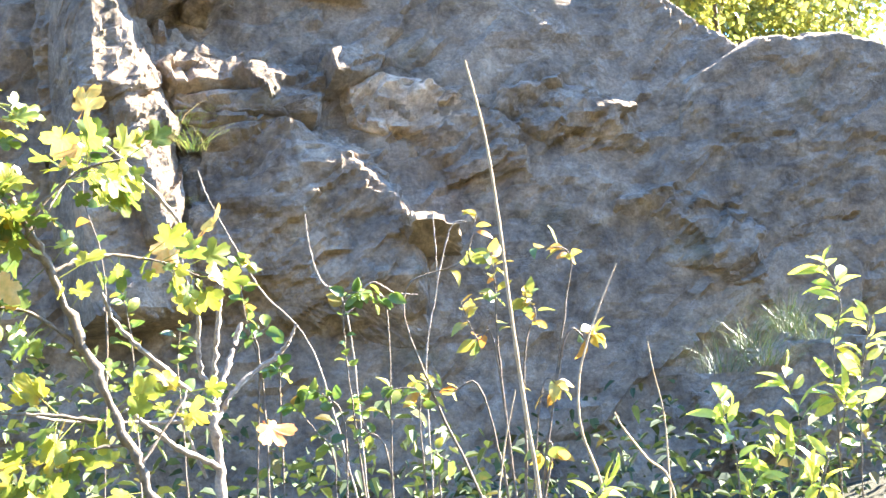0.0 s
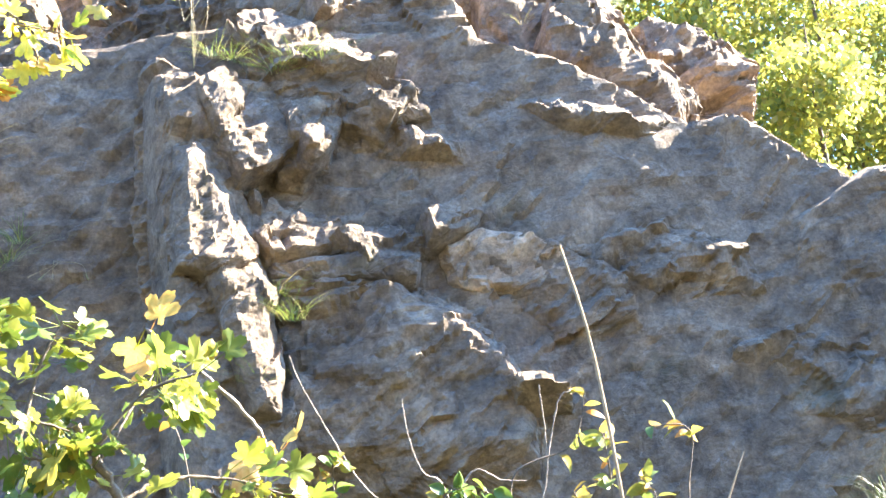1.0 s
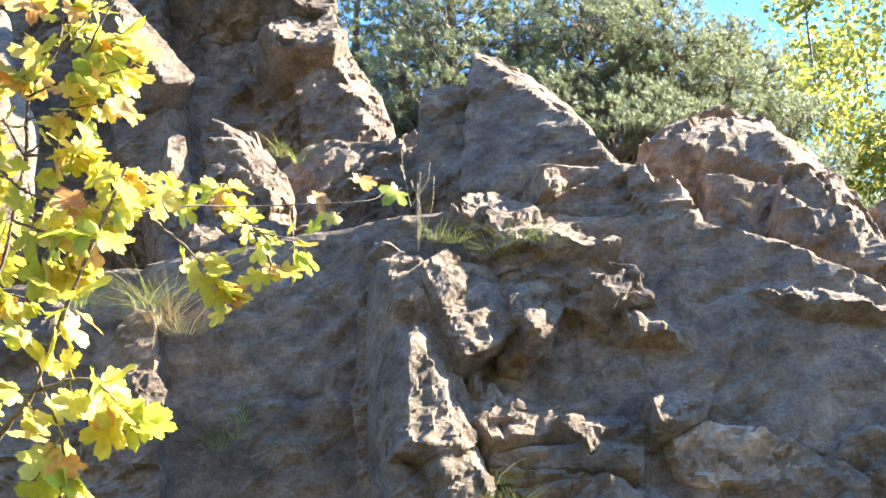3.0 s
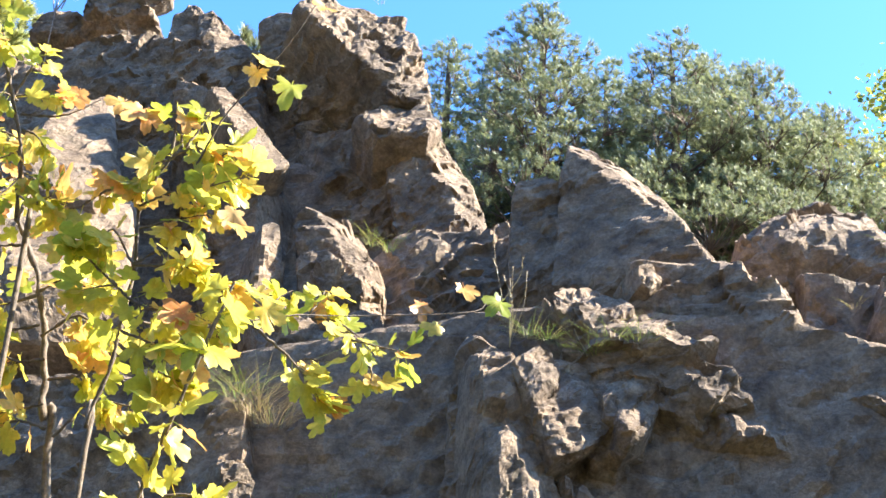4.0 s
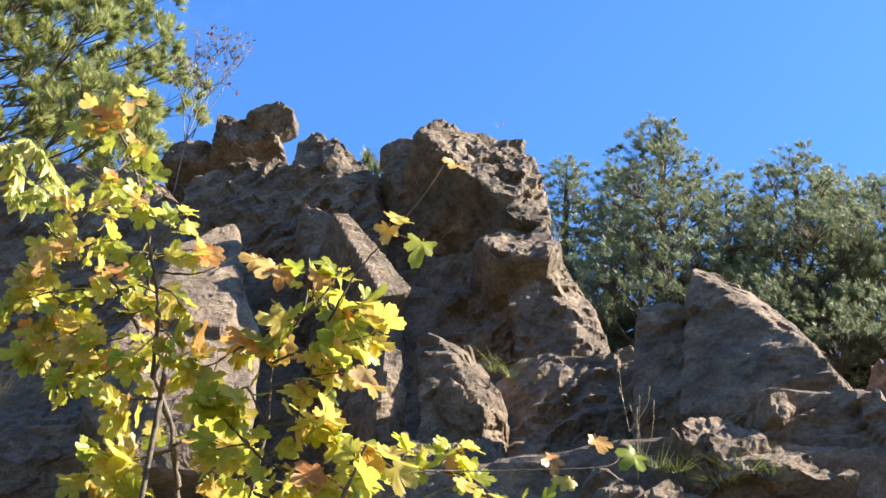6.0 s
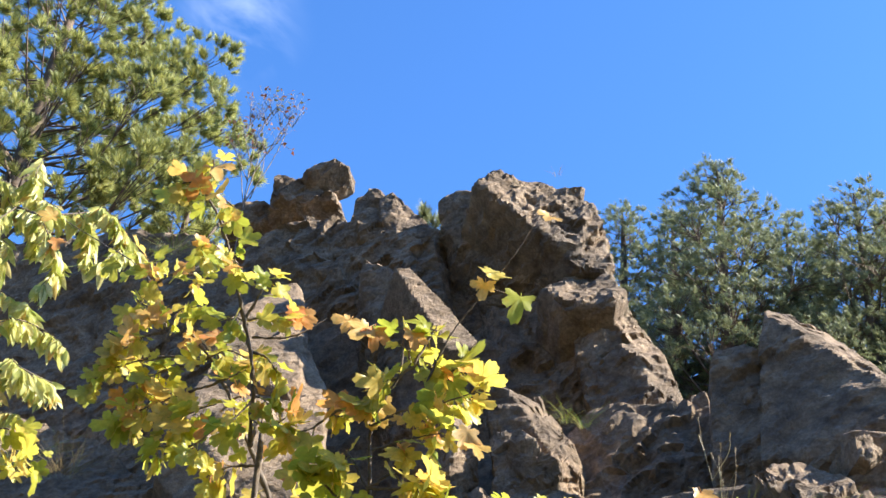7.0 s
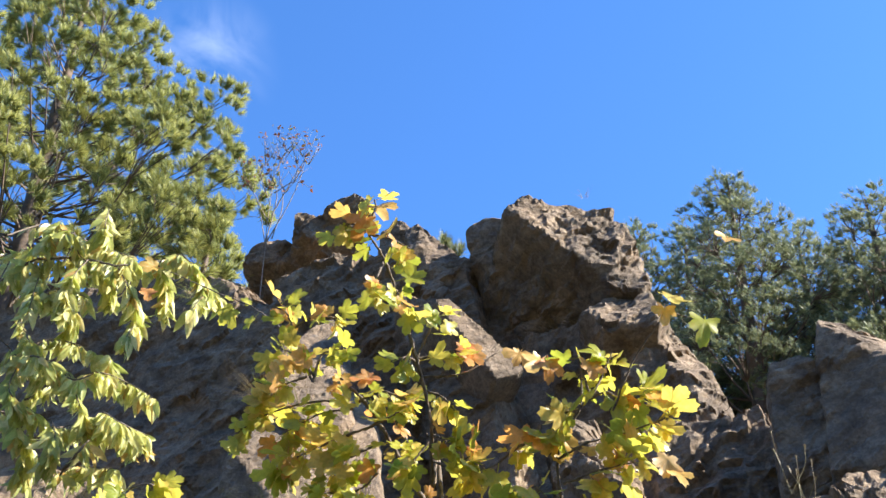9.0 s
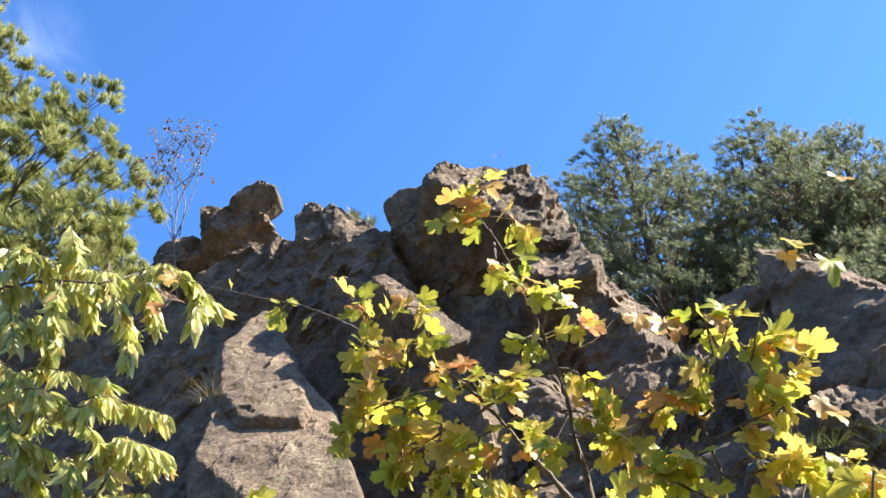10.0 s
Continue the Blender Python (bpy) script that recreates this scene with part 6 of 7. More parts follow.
def needle_template(length, shoot, count, wide):
    """Needles round a shoot that points along +z, like a bottle brush: rows of three points."""
    rng = np.random.default_rng(3)
    out = []
    for i in range(count):
        s, a = rng.random(), i * 2.4
        root = np.array((0, 0, shoot * s))
        d = np.array((math.cos(a) * 0.8, math.sin(a) * 0.8, 0.35 + 0.75 * s)) + 0.12 * rng.standard_normal(3)
        d /= np.linalg.norm(d)
        side = np.cross(d, (0.2, 0.3, 0.9))
        side *= wide / np.linalg.norm(side)
        out.append([root - side, root + side, root + d * length * rng.uniform(0.8, 1.1)])
    return np.array(out).reshape(-1, 3)


def pine(top, height, radius, seed, needle=0.09, lobes=46, fill=1.0, label="", crown=3.0, lobe=0.26, foliage=None, arm=()):
    """A pine: trunk, limbs that bear clusters of upturned shoots, and a brush of needles on each shoot."""
    rng = np.random.default_rng(seed)
    base = np.array((top[0], top[1], top[2] - height))
    tree = tagged(new("pine_tree"), label, "tree", group="pines above the cliff")
    tree.location = base
    path = [(0.06 * math.sin(5 * s + seed) * (1 - s), 0.05 * math.cos(4 * s) * (1 - s), height * s) for s in (0, 0.3, 0.6, 0.85, 1.0)]
    v, f = tube(path, 0.02 * height + 0.02, 0.008, 8)
    part("trunk", mesh_of("trunk", v, f, DARK_BARK), tree)
    tips, ways = [], []
    far = needle < 0.08
    for i in range(lobes + len(arm)):
        s = (min(i, lobes - 1) + 0.5) / lobes
        z = height - crown * (1 - s) ** 0.85 * 0.97 - 0.05
        prof = radius * (1 - s) ** 0.55 * (0.5 + 0.65 * rng.random())
        a = i * 2.4 + rng.normal() * 0.3
        c = np.array((math.cos(a) * prof, math.sin(a) * prof, z + 0.15 * prof))
        o = np.array((0, 0, max(z - 0.4 * prof, 0.3)))
        m = (o + c) / 2 + np.array((0, 0, -0.10 * prof))
        lr = radius * lobe * rng.uniform(0.7, 1.25) * (0.55 + 0.6 * (1 - s))
        if i >= lobes:
            c = np.array(arm[i - lobes]) - base
            reach = float(np.hypot(c[0], c[1]))
            o = np.array((0, 0, c[2] - 0.3 * reach))
            m = (o + c) / 2 + np.array((0, 0, -0.1 * reach))
            lr = 0.2 * rng.uniform(0.8, 1.2)
        run = c - o
        run /= np.linalg.norm(run) + 1e-6
        lines = [([o, m, c], 0.004 + 0.006 * height * (1.1 - s) * 0.6, 0.005)]
        for g in range(max(3, int(fill * (lr / needle) ** 2 * 0.45))):
            d = rng.standard_normal(3)
            d /= np.linalg.norm(d)
            d[2] = abs(d[2]) if rng.random() < 0.75 else d[2] * 0.6
            p = c + d * lr * np.array((1.1, 1.1, 0.8)) * rng.uniform(0.6, 1.05)
            way = d * 0.7 + run * 0.3 + np.array((0, 0, 0.6)) + 0.2 * rng.standard_normal(3)
            way /= np.linalg.norm(way)
            if g % 2 == 0:
                lines.append(([c * 0.7 + m * 0.3, (c + p) / 2 - np.array((0, 0, 0.1 * lr)), p], 0.006, 0.003))
            for j in range(rng.integers(3, 6)):
                e = rng.standard_normal(3)
                e += way * (0.6 - e @ way)
                e /= np.linalg.norm(e)
                tips.append(p + e * needle * rng.uniform(0.2, 0.7))
                ways.append(way * 0.9 + e * 0.6)
        part("limb", stem_mesh("limb", lines, DARK_BARK, 3, 2), tree)
    for j in range(10):
        tips.append(np.array((rng.normal() * 0.04, rng.normal() * 0.04, height - 0.035 * j)))
        ways.append((rng.normal() * 0.5, rng.normal() * 0.5, 1.0))
    tips, ways = np.array(tips), np.array(ways)
    ways /= np.linalg.norm(ways, axis=1, keepdims=True)
    X = np.cross(ways, (0.13, 0.97, 0.1))
    X /= np.linalg.norm(X, axis=1, keepdims=True)
    Y = np.cross(ways, X)
    tpl = needle_template(needle, needle * (1.3 if far else 0.9), *((14, 0.006) if far else (64, 0.006)))
    k = rng.uniform(0.75, 1.2, len(tips))[:, None, None]
    V = tips[:, None] + k * (tpl[None, :, :1] * X[:, None] + tpl[None, :, 1:2] * Y[:, None] + tpl[None, :, 2:] * ways[:, None])
    V = V.reshape(-1, 3)
    part("crown", mesh_of("crown", V, np.arange(len(V)).reshape(-1, 3), foliage or PINE, False), tree)


# <pines>
PINES.append((3.6, 1.15, [(-0.8, 10.5, 10.46)], {'seed': 1, 'label': 'dense green pine standing behind the crags', 'needle': 0.052, 'lobes': 100, 'lobe': 0.28, 'fill': 1.5}))
PINES.append((3.4, 1.25, [(0.68, 10.8, 10.07)], {'seed': 2, 'label': 'dense green pine standing behind the crags', 'needle': 0.052, 'lobes': 100, 'lobe': 0.28, 'fill': 1.5}))
PINES.append((3.4, 0.9, [(-2.1, 11.5, 10.8)], {'seed': 3, 'label': 'dense green pine standing behind the crags', 'needle': 0.052, 'lobes': 100, 'lobe': 0.28, 'fill': 1.5}))
PINES.append((3.0, 1.1, [(1.63, 11.2, 9.9)], {'seed': 4, 'label': 'dense green pine standing behind the crags', 'needle': 0.052, 'lobes': 100, 'lobe': 0.28, 'fill': 1.5}))
PINES.append((3.4, 1.1, [(-0.11, 11.8, 10.46)], {'seed': 6, 'label': 'dense green pine standing behind the crags', 'needle': 0.052, 'lobes': 100, 'lobe': 0.28, 'fill': 1.5}))
PINES.append((3.0, 1.2, [(2.48, 12.0, 9.7)], {'seed': 7, 'label': 'dense green pine standing behind the crags', 'needle': 0.052, 'lobes': 100, 'lobe': 0.28, 'fill': 1.5}))
PINES.append((3.4, 0.9, [(-1.48, 11.6, 10.7)], {'seed': 8, 'label': 'dense green pine standing behind the crags', 'needle': 0.052, 'lobes': 100, 'lobe': 0.28, 'fill': 1.5}))
PINES.append((3.4, 1.2, [(1.18, 12.0, 10.62)], {'seed': 9, 'label': 'dense green pine standing behind the crags', 'needle': 0.052, 'lobes': 100, 'lobe': 0.28, 'fill': 1.5}))
PINES.append((6.4, 2.8, [(-9.0, 8.4, 14.6)], {'seed': 5, 'label': 'tall pine with long tufted branches at the cliff top', 'needle': 0.105, 'lobes': 165, 'fill': 1.8, 'lobe': 0.15, 'arm': [(-8.09, 8.2, 12.62), (-7.84, 8.2, 12.45), (-7.24, 8.2, 11.41), (-6.97, 8.2, 11.25), (-6.66, 8.2, 11.35), (-6.43, 8.2, 11.26), (-6.42, 8.2, 10.99), (-6.66, 8.2, 10.86), (-6.91, 8.2, 10.96), (-6.33, 8.2, 10.52), (-6.53, 8.2, 10.39), (-6.17, 8.2, 10.06), (-6.91, 8.2, 9.92), (-6.57, 8.2, 9.69), (-7.36, 8.2, 10.88)]}))
PINES.append((1.3, 0.55, [(-6.15, 8.0, 9.35)], {'seed': 15, 'label': 'small pine at the cliff top', 'needle': 0.11, 'lobes': 14, 'lobe': 0.4}))
PINES.append((0.7, 0.4, [(-3.6, 8.4, 8.62)], {'seed': 16, 'label': 'small pine at the cliff top', 'needle': 0.1, 'lobes': 8, 'lobe': 0.4}))
# </pines>
for height, radius, pts, more in PINES:
    rise = pts[0][2] - float(ground_height(np.array(pts[0][0]), np.array(pts[0][1]))) + 0.08
    # pines left of x = -5 take the needles with sunlight in their colour
    pine(pts[0], rise, radius, more["seed"], more.get("needle", 0.065), more.get("lobes", 46), more.get("fill", 1.0), more["label"], min(height, rise * 0.95), more.get("lobe", 0.26), PINE_SUNLIT if pts[0][0] < -5 else PINE, more.get("arm", ()))


# ---- broadleaved trees ----
YELLOW = leaf_material("yellow_leaf", [(0.0, (0.16, 0.20, 0.05)), (0.4, (0.32, 0.33, 0.07)), (0.8, (0.50, 0.45, 0.08)), (1.0, (0.42, 0.34, 0.1))], 0.5, (0.35, 0.3, 0.05), 0.3)


def broad_tree(top, height, radius, seed, count, leaf, label):
    rng = np.random.default_rng(seed)
    base = np.array((top[0], top[1], top[2] - height))
    tree = tagged(new("birch_tree"), label, "tree", group="broadleaved trees behind the rock")
    tree.location = base
    v, f = tube([(0, 0, 0), (0.05, 0, height * 0.4), (-0.04, 0, height * 0.75), (0, 0, height)], 0.06, 0.008, 7)
    part("trunk", mesh_of("trunk", v, f, DARK_BARK), tree)
    P = []
    for i in range(26):
        s = rng.uniform(0.12, 0.95)
        a = rng.uniform(0, 2 * np.pi)
        L = radius * (0.35 + 0.75 * math.sin(math.pi * (0.15 + 0.8 * s))) * rng.uniform(0.6, 1.1)
        o = np.array((0, 0, height * s))
        e = o + np.array((math.cos(a) * L, math.sin(a) * L, L * rng.uniform(0.2, 0.9)))
        m = (o + e) / 2 + np.array((0, 0, 0.1 * L))
        lines = [([o, m, e], 0.016 * (1.15 - s), 0.003)]
        for j in range(count // 26):
            q = 0.25 + 0.75 * rng.random()
            c = (1 - q) ** 2 * o + 2 * q * (1 - q) * m + q * q * e
            P.append(c + rng.standard_normal(3) * radius * 0.13)
        part("limb", stem_mesh("limb", lines, DARK_BARK, 4, 3), tree)
    P = np.array(P)
    n = len(P)
    w = rng.standard_normal((n, 3)) + np.array((0, 0, -0.5))
    w /= np.linalg.norm(w, axis=1, keepdims=True)
    u = np.cross(w, rng.standard_normal((n, 3)))
    u /= np.linalg.norm(u, axis=1, keepdims=True)
    k = leaf * rng.uniform(0.6, 1.3, (n, 1))
    V = np.stack([P, P + (w * 0.5 + u * 0.35) * k, P + w * k, P + (w * 0.5 - u * 0.35) * k], 1).reshape(-1, 3)
    part("crown", mesh_of("crown", V, np.arange(len(V)).reshape(-1, 4), YELLOW, False), tree)


# <broads>
BROADS.append((3.6, 1.5, [(4.14, 14.5, 12.28)], {'seed': 1, 'n': 8500, 'leaf': 0.11}))
BROADS.append((3.6, 1.7, [(5.54, 14.0, 11.78)], {'seed': 2, 'n': 8500, 'leaf': 0.11}))
BROADS.append((3.4, 1.9, [(7.47, 15.0, 11.72)], {'seed': 3, 'n': 8500, 'leaf': 0.11}))
BROADS.append((3.2, 1.1, [(3.03, 15.5, 12.14)], {'seed': 4, 'n': 5100, 'leaf': 0.11}))
BROADS.append((3.0, 1.7, [(7.98, 15.5, 10.15)], {'seed': 5, 'n': 8500, 'leaf': 0.11}))
BROADS.append((3.2, 1.9, [(9.93, 16.0, 9.93)], {'seed': 6, 'n': 8500, 'leaf': 0.11}))
BROADS.append((2.6, 1.6, [(7.37, 17.0, 10.19)], {'seed': 7, 'n': 6800, 'leaf': 0.11}))
BROADS.append((2.6, 1.8, [(9.47, 17.0, 9.23)], {'seed': 8, 'n': 7650, 'leaf': 0.11}))
BROADS.append((2.6, 1.2, [(6.36, 13.0, 7.64)], {'seed': 9, 'n': 5950, 'leaf': 0.11}))
BROADS.append((3, 1.8, [(5.31, 16.0, 12.4)], {'seed': 10, 'n': 8500, 'leaf': 0.11}))
BROADS.append((3, 1.9, [(6.73, 17.0, 12.28)], {'seed': 11, 'n': 8500, 'leaf': 0.11}))
BROADS.append((3, 1.5, [(3.9, 17.0, 12.52)], {'seed': 12, 'n': 7650, 'leaf': 0.11}))
BROADS.append((3, 1.9, [(9.53, 18.0, 10.6)], {'seed': 13, 'n': 8500, 'leaf': 0.11}))
# </broads>
for height, radius, pts, more in BROADS:
    broad_tree(pts[0], pts[0][2] - float(ground_height(np.array(pts[0][0]), np.array(pts[0][1]))) + 0.08, radius, more["seed"], more["n"], more.get("leaf", 0.07), more.get("label", "slender tree with thin yellow-green autumn foliage"))

# <bare_wood>
BARE_WOOD.append((0.008, 0.002, [(-5.07, 7.3, 8.25), (-5.07, 7.3, 8.8), (-5.06, 7.3, 9.31), (-4.96, 7.3, 9.63)], {'n': 8, 'lo': 0.4}))
BARE_WOOD.append((0.008, 0.002, [(-5.07, 7.3, 8.25), (-4.87, 7.3, 8.68), (-4.75, 7.3, 9.08), (-4.75, 7.3, 9.46)], {'n': 6, 'lo': 0.4}))
BARE_WOOD.append((0.008, 0.002, [(-5.07, 7.3, 8.25), (-5.18, 7.3, 8.69), (-5.31, 7.3, 9.01), (-5.5, 7.3, 9.28)], {'n': 4, 'lo': 0.4}))
BARE_WOOD.append((0.008, 0.002, [(-5.01, 7.3, 8.3), (-4.93, 7.3, 8.7), (-5.02, 7.3, 9.23), (-4.88, 7.3, 9.49)], {'n': 6, 'lo': 0.4}))
BARE_WOOD.append((0.008, 0.002, [(-5.07, 7.3, 8.25), (-5.01, 7.3, 8.86), (-5.18, 7.3, 9.27), (-5.15, 7.3, 9.56)], {'n': 4, 'lo': 0.4}))
BARE_WOOD.append((0.008, 0.002, [(-5.04, 7.3, 8.58), (-4.84, 7.3, 9.03), (-4.71, 7.3, 9.29), (-4.66, 7.3, 9.47)], {'n': 10, 'lo': 0.4}))
BARE_WOOD.append((0.008, 0.002, [(-5.07, 7.3, 8.52), (-5.27, 7.3, 8.92), (-5.43, 7.3, 9.18)], {'n': 3, 'lo': 0.4}))
BARE_WOOD.append((0.008, 0.002, [(-5.07, 7.3, 8.73), (-5.24, 7.3, 9.21), (-5.29, 7.3, 9.37)], {'n': 3, 'lo': 0.4}))
BARE_WOOD.append((0.008, 0.002, [(-5.04, 7.3, 8.87), (-4.83, 7.3, 8.96), (-4.64, 7.3, 8.84)], {'n': 3, 'lo': 0.4}))
BARE_WOOD.append((0.008, 0.002, [(-5.04, 7.3, 9.16), (-4.97, 7.3, 9.36), (-4.8, 7.3, 9.62)], {'n': 4, 'lo': 0.4}))
BARE_WOOD.append((0.003, 0.0012, [(-5.3, 7.3, 8.97), (-5.38, 7.28, 9.17), (-5.46, 7.32, 9.41)], {'n': 1, 'lo': 0.4}))
BARE_WOOD.append((0.003, 0.0012, [(-5.3, 7.3, 8.97), (-5.34, 7.28, 9.15), (-5.4, 7.32, 9.38)], {'n': 1, 'lo': 0.4}))
BARE_WOOD.append((0.003, 0.0012, [(-5.3, 7.3, 8.97), (-5.41, 7.28, 9.15), (-5.52, 7.32, 9.36)], {'n': 1, 'lo': 0.4}))
BARE_WOOD.append((0.003, 0.0012, [(-5.3, 7.3, 8.97), (-5.22, 7.28, 9.07), (-5.19, 7.32, 9.18)], {'n': 1, 'lo': 0.4}))
BARE_WOOD.append((0.003, 0.0012, [(-5.3, 7.3, 8.97), (-5.26, 7.28, 9.13), (-5.26, 7.32, 9.33)], {'n': 1, 'lo': 0.4}))
BARE_WOOD.append((0.003, 0.0012, [(-5.3, 7.3, 8.97), (-5.31, 7.28, 9.14), (-5.35, 7.32, 9.34)], {'n': 1, 'lo': 0.4}))
BARE_WOOD.append((0.003, 0.0012, [(-5.3, 7.3, 8.97), (-5.39, 7.28, 9.17), (-5.49, 7.32, 9.42)], {'n': 1, 'lo': 0.4}))
BARE_WOOD.append((0.003, 0.0012, [(-5.23, 7.3, 9.13), (-5.29, 7.28, 9.26), (-5.37, 7.32, 9.39)], {'n': 1, 'lo': 0.4}))
BARE_WOOD.append((0.003, 0.0012, [(-5.23, 7.3, 9.13), (-5.16, 7.28, 9.24), (-5.15, 7.32, 9.36)], {'n': 1, 'lo': 0.4}))
BARE_WOOD.append((0.003, 0.0012, [(-5.23, 7.3, 9.13), (-5.17, 7.28, 9.29), (-5.17, 7.32, 9.5)], {'n': 1, 'lo': 0.4}))
BARE_WOOD.append((0.003, 0.0012, [(-5.23, 7.3, 9.13), (-5.28, 7.28, 9.28), (-5.34, 7.32, 9.45)], {'n': 1, 'lo': 0.4}))
BARE_WOOD.append((0.003, 0.0012, [(-5.23, 7.3, 9.13), (-5.18, 7.28, 9.24), (-5.18, 7.32, 9.36)], {'n': 1, 'lo': 0.4}))
BARE_WOOD.append((0.003, 0.0012, [(-5.23, 7.3, 9.13), (-5.16, 7.28, 9.3), (-5.14, 7.32, 9.52)], {'n': 1, 'lo': 0.4}))
BARE_WOOD.append((0.003, 0.0012, [(-5.23, 7.3, 9.13), (-5.21, 7.28, 9.26), (-5.23, 7.32, 9.41)], {'n': 1, 'lo': 0.4}))
BARE_WOOD.append((0.003, 0.0012, [(-5.18, 7.3, 9.27), (-5.19, 7.28, 9.45), (-5.23, 7.32, 9.68)], {'n': 1, 'lo': 0.4}))
BARE_WOOD.append((0.003, 0.0012, [(-5.18, 7.3, 9.27), (-5.2, 7.28, 9.46), (-5.25, 7.32, 9.7)], {'n': 1, 'lo': 0.4}))
BARE_WOOD.append((0.003, 0.0012, [(-5.18, 7.3, 9.27), (-5.09, 7.28, 9.36), (-5.06, 7.32, 9.47)], {'n': 1, 'lo': 0.4}))
BARE_WOOD.append((0.003, 0.0012, [(-5.18, 7.3, 9.27), (-5.18, 7.28, 9.44), (-5.21, 7.32, 9.64)], {'n': 1, 'lo': 0.4}))
BARE_WOOD.append((0.003, 0.0012, [(-5.18, 7.3, 9.27), (-5.1, 7.28, 9.39), (-5.07, 7.32, 9.54)], {'n': 1, 'lo': 0.4}))
BARE_WOOD.append((0.003, 0.0012, [(-5.18, 7.3, 9.27), (-5.1, 7.28, 9.37), (-5.07, 7.32, 9.48)], {'n': 1, 'lo': 0.4}))
BARE_WOOD.append((0.003, 0.0012, [(-5.18, 7.3, 9.27), (-5.19, 7.28, 9.43), (-5.23, 7.32, 9.62)], {'n': 1, 'lo': 0.4}))
BARE_WOOD.append((0.003, 0.0012, [(-5.09, 7.3, 9.32), (-5.07, 7.28, 9.47), (-5.1, 7.32, 9.66)], {'n': 1, 'lo': 0.4}))
BARE_WOOD.append((0.003, 0.0012, [(-5.09, 7.3, 9.32), (-5.17, 7.28, 9.51), (-5.27, 7.32, 9.74)], {'n': 1, 'lo': 0.4}))
BARE_WOOD.append((0.003, 0.0012, [(-5.09, 7.3, 9.32), (-5.03, 7.28, 9.5), (-5.03, 7.32, 9.73)], {'n': 1, 'lo': 0.4}))
BARE_WOOD.append((0.003, 0.0012, [(-5.09, 7.3, 9.32), (-5.2, 7.28, 9.49), (-5.3, 7.32, 9.67)], {'n': 1, 'lo': 0.4}))
BARE_WOOD.append((0.003, 0.0012, [(-5.09, 7.3, 9.32), (-5.14, 7.28, 9.48), (-5.22, 7.32, 9.67)], {'n': 1, 'lo': 0.4}))
BARE_WOOD.append((0.003, 0.0012, [(-5.09, 7.3, 9.32), (-5.1, 7.28, 9.49), (-5.15, 7.32, 9.69)], {'n': 1, 'lo': 0.4}))
BARE_WOOD.append((0.003, 0.0012, [(-5.09, 7.3, 9.32), (-4.99, 7.28, 9.47), (-4.96, 7.32, 9.68)], {'n': 1, 'lo': 0.4}))
BARE_WOOD.append((0.003, 0.0012, [(-4.98, 7.3, 9.22), (-5.01, 7.28, 9.4), (-5.07, 7.32, 9.63)], {'n': 1, 'lo': 0.4}))
BARE_WOOD.append((0.003, 0.0012, [(-4.98, 7.3, 9.22), (-4.96, 7.28, 9.38), (-4.98, 7.32, 9.59)], {'n': 1, 'lo': 0.4}))
BARE_WOOD.append((0.003, 0.0012, [(-4.98, 7.3, 9.22), (-5.02, 7.28, 9.35), (-5.07, 7.32, 9.5)], {'n': 1, 'lo': 0.4}))
BARE_WOOD.append((0.003, 0.0012, [(-4.98, 7.3, 9.22), (-5.03, 7.28, 9.37), (-5.09, 7.32, 9.55)], {'n': 1, 'lo': 0.4}))
BARE_WOOD.append((0.003, 0.0012, [(-4.98, 7.3, 9.22), (-4.9, 7.28, 9.38), (-4.89, 7.32, 9.6)], {'n': 1, 'lo': 0.4}))
BARE_WOOD.append((0.003, 0.0012, [(-4.98, 7.3, 9.22), (-5.09, 7.28, 9.42), (-5.2, 7.32, 9.66)], {'n': 1, 'lo': 0.4}))
BARE_WOOD.append((0.003, 0.0012, [(-4.98, 7.3, 9.22), (-4.93, 7.28, 9.34), (-4.93, 7.32, 9.49)], {'n': 1, 'lo': 0.4}))
BARE_WOOD.append((0.003, 0.0012, [(-4.93, 7.3, 9.35), (-5.0, 7.28, 9.54), (-5.08, 7.32, 9.76)], {'n': 1, 'lo': 0.4}))
BARE_WOOD.append((0.003, 0.0012, [(-4.93, 7.3, 9.35), (-5.01, 7.28, 9.53), (-5.1, 7.32, 9.73)], {'n': 1, 'lo': 0.4}))
BARE_WOOD.append((0.003, 0.0012, [(-4.93, 7.3, 9.35), (-5.04, 7.28, 9.52), (-5.14, 7.32, 9.69)], {'n': 1, 'lo': 0.4}))
BARE_WOOD.append((0.003, 0.0012, [(-4.93, 7.3, 9.35), (-4.85, 7.28, 9.44), (-4.82, 7.32, 9.54)], {'n': 1, 'lo': 0.4}))
BARE_WOOD.append((0.003, 0.0012, [(-4.93, 7.3, 9.35), (-4.88, 7.28, 9.45), (-4.88, 7.32, 9.55)], {'n': 1, 'lo': 0.4}))
BARE_WOOD.append((0.003, 0.0012, [(-4.93, 7.3, 9.35), (-5.05, 7.28, 9.56), (-5.16, 7.32, 9.79)], {'n': 1, 'lo': 0.4}))
BARE_WOOD.append((0.003, 0.0012, [(-4.93, 7.3, 9.35), (-4.83, 7.28, 9.45), (-4.8, 7.32, 9.57)], {'n': 1, 'lo': 0.4}))
BARE_WOOD.append((0.003, 0.0012, [(-4.82, 7.3, 9.18), (-4.84, 7.28, 9.29), (-4.88, 7.32, 9.41)], {'n': 1, 'lo': 0.4}))
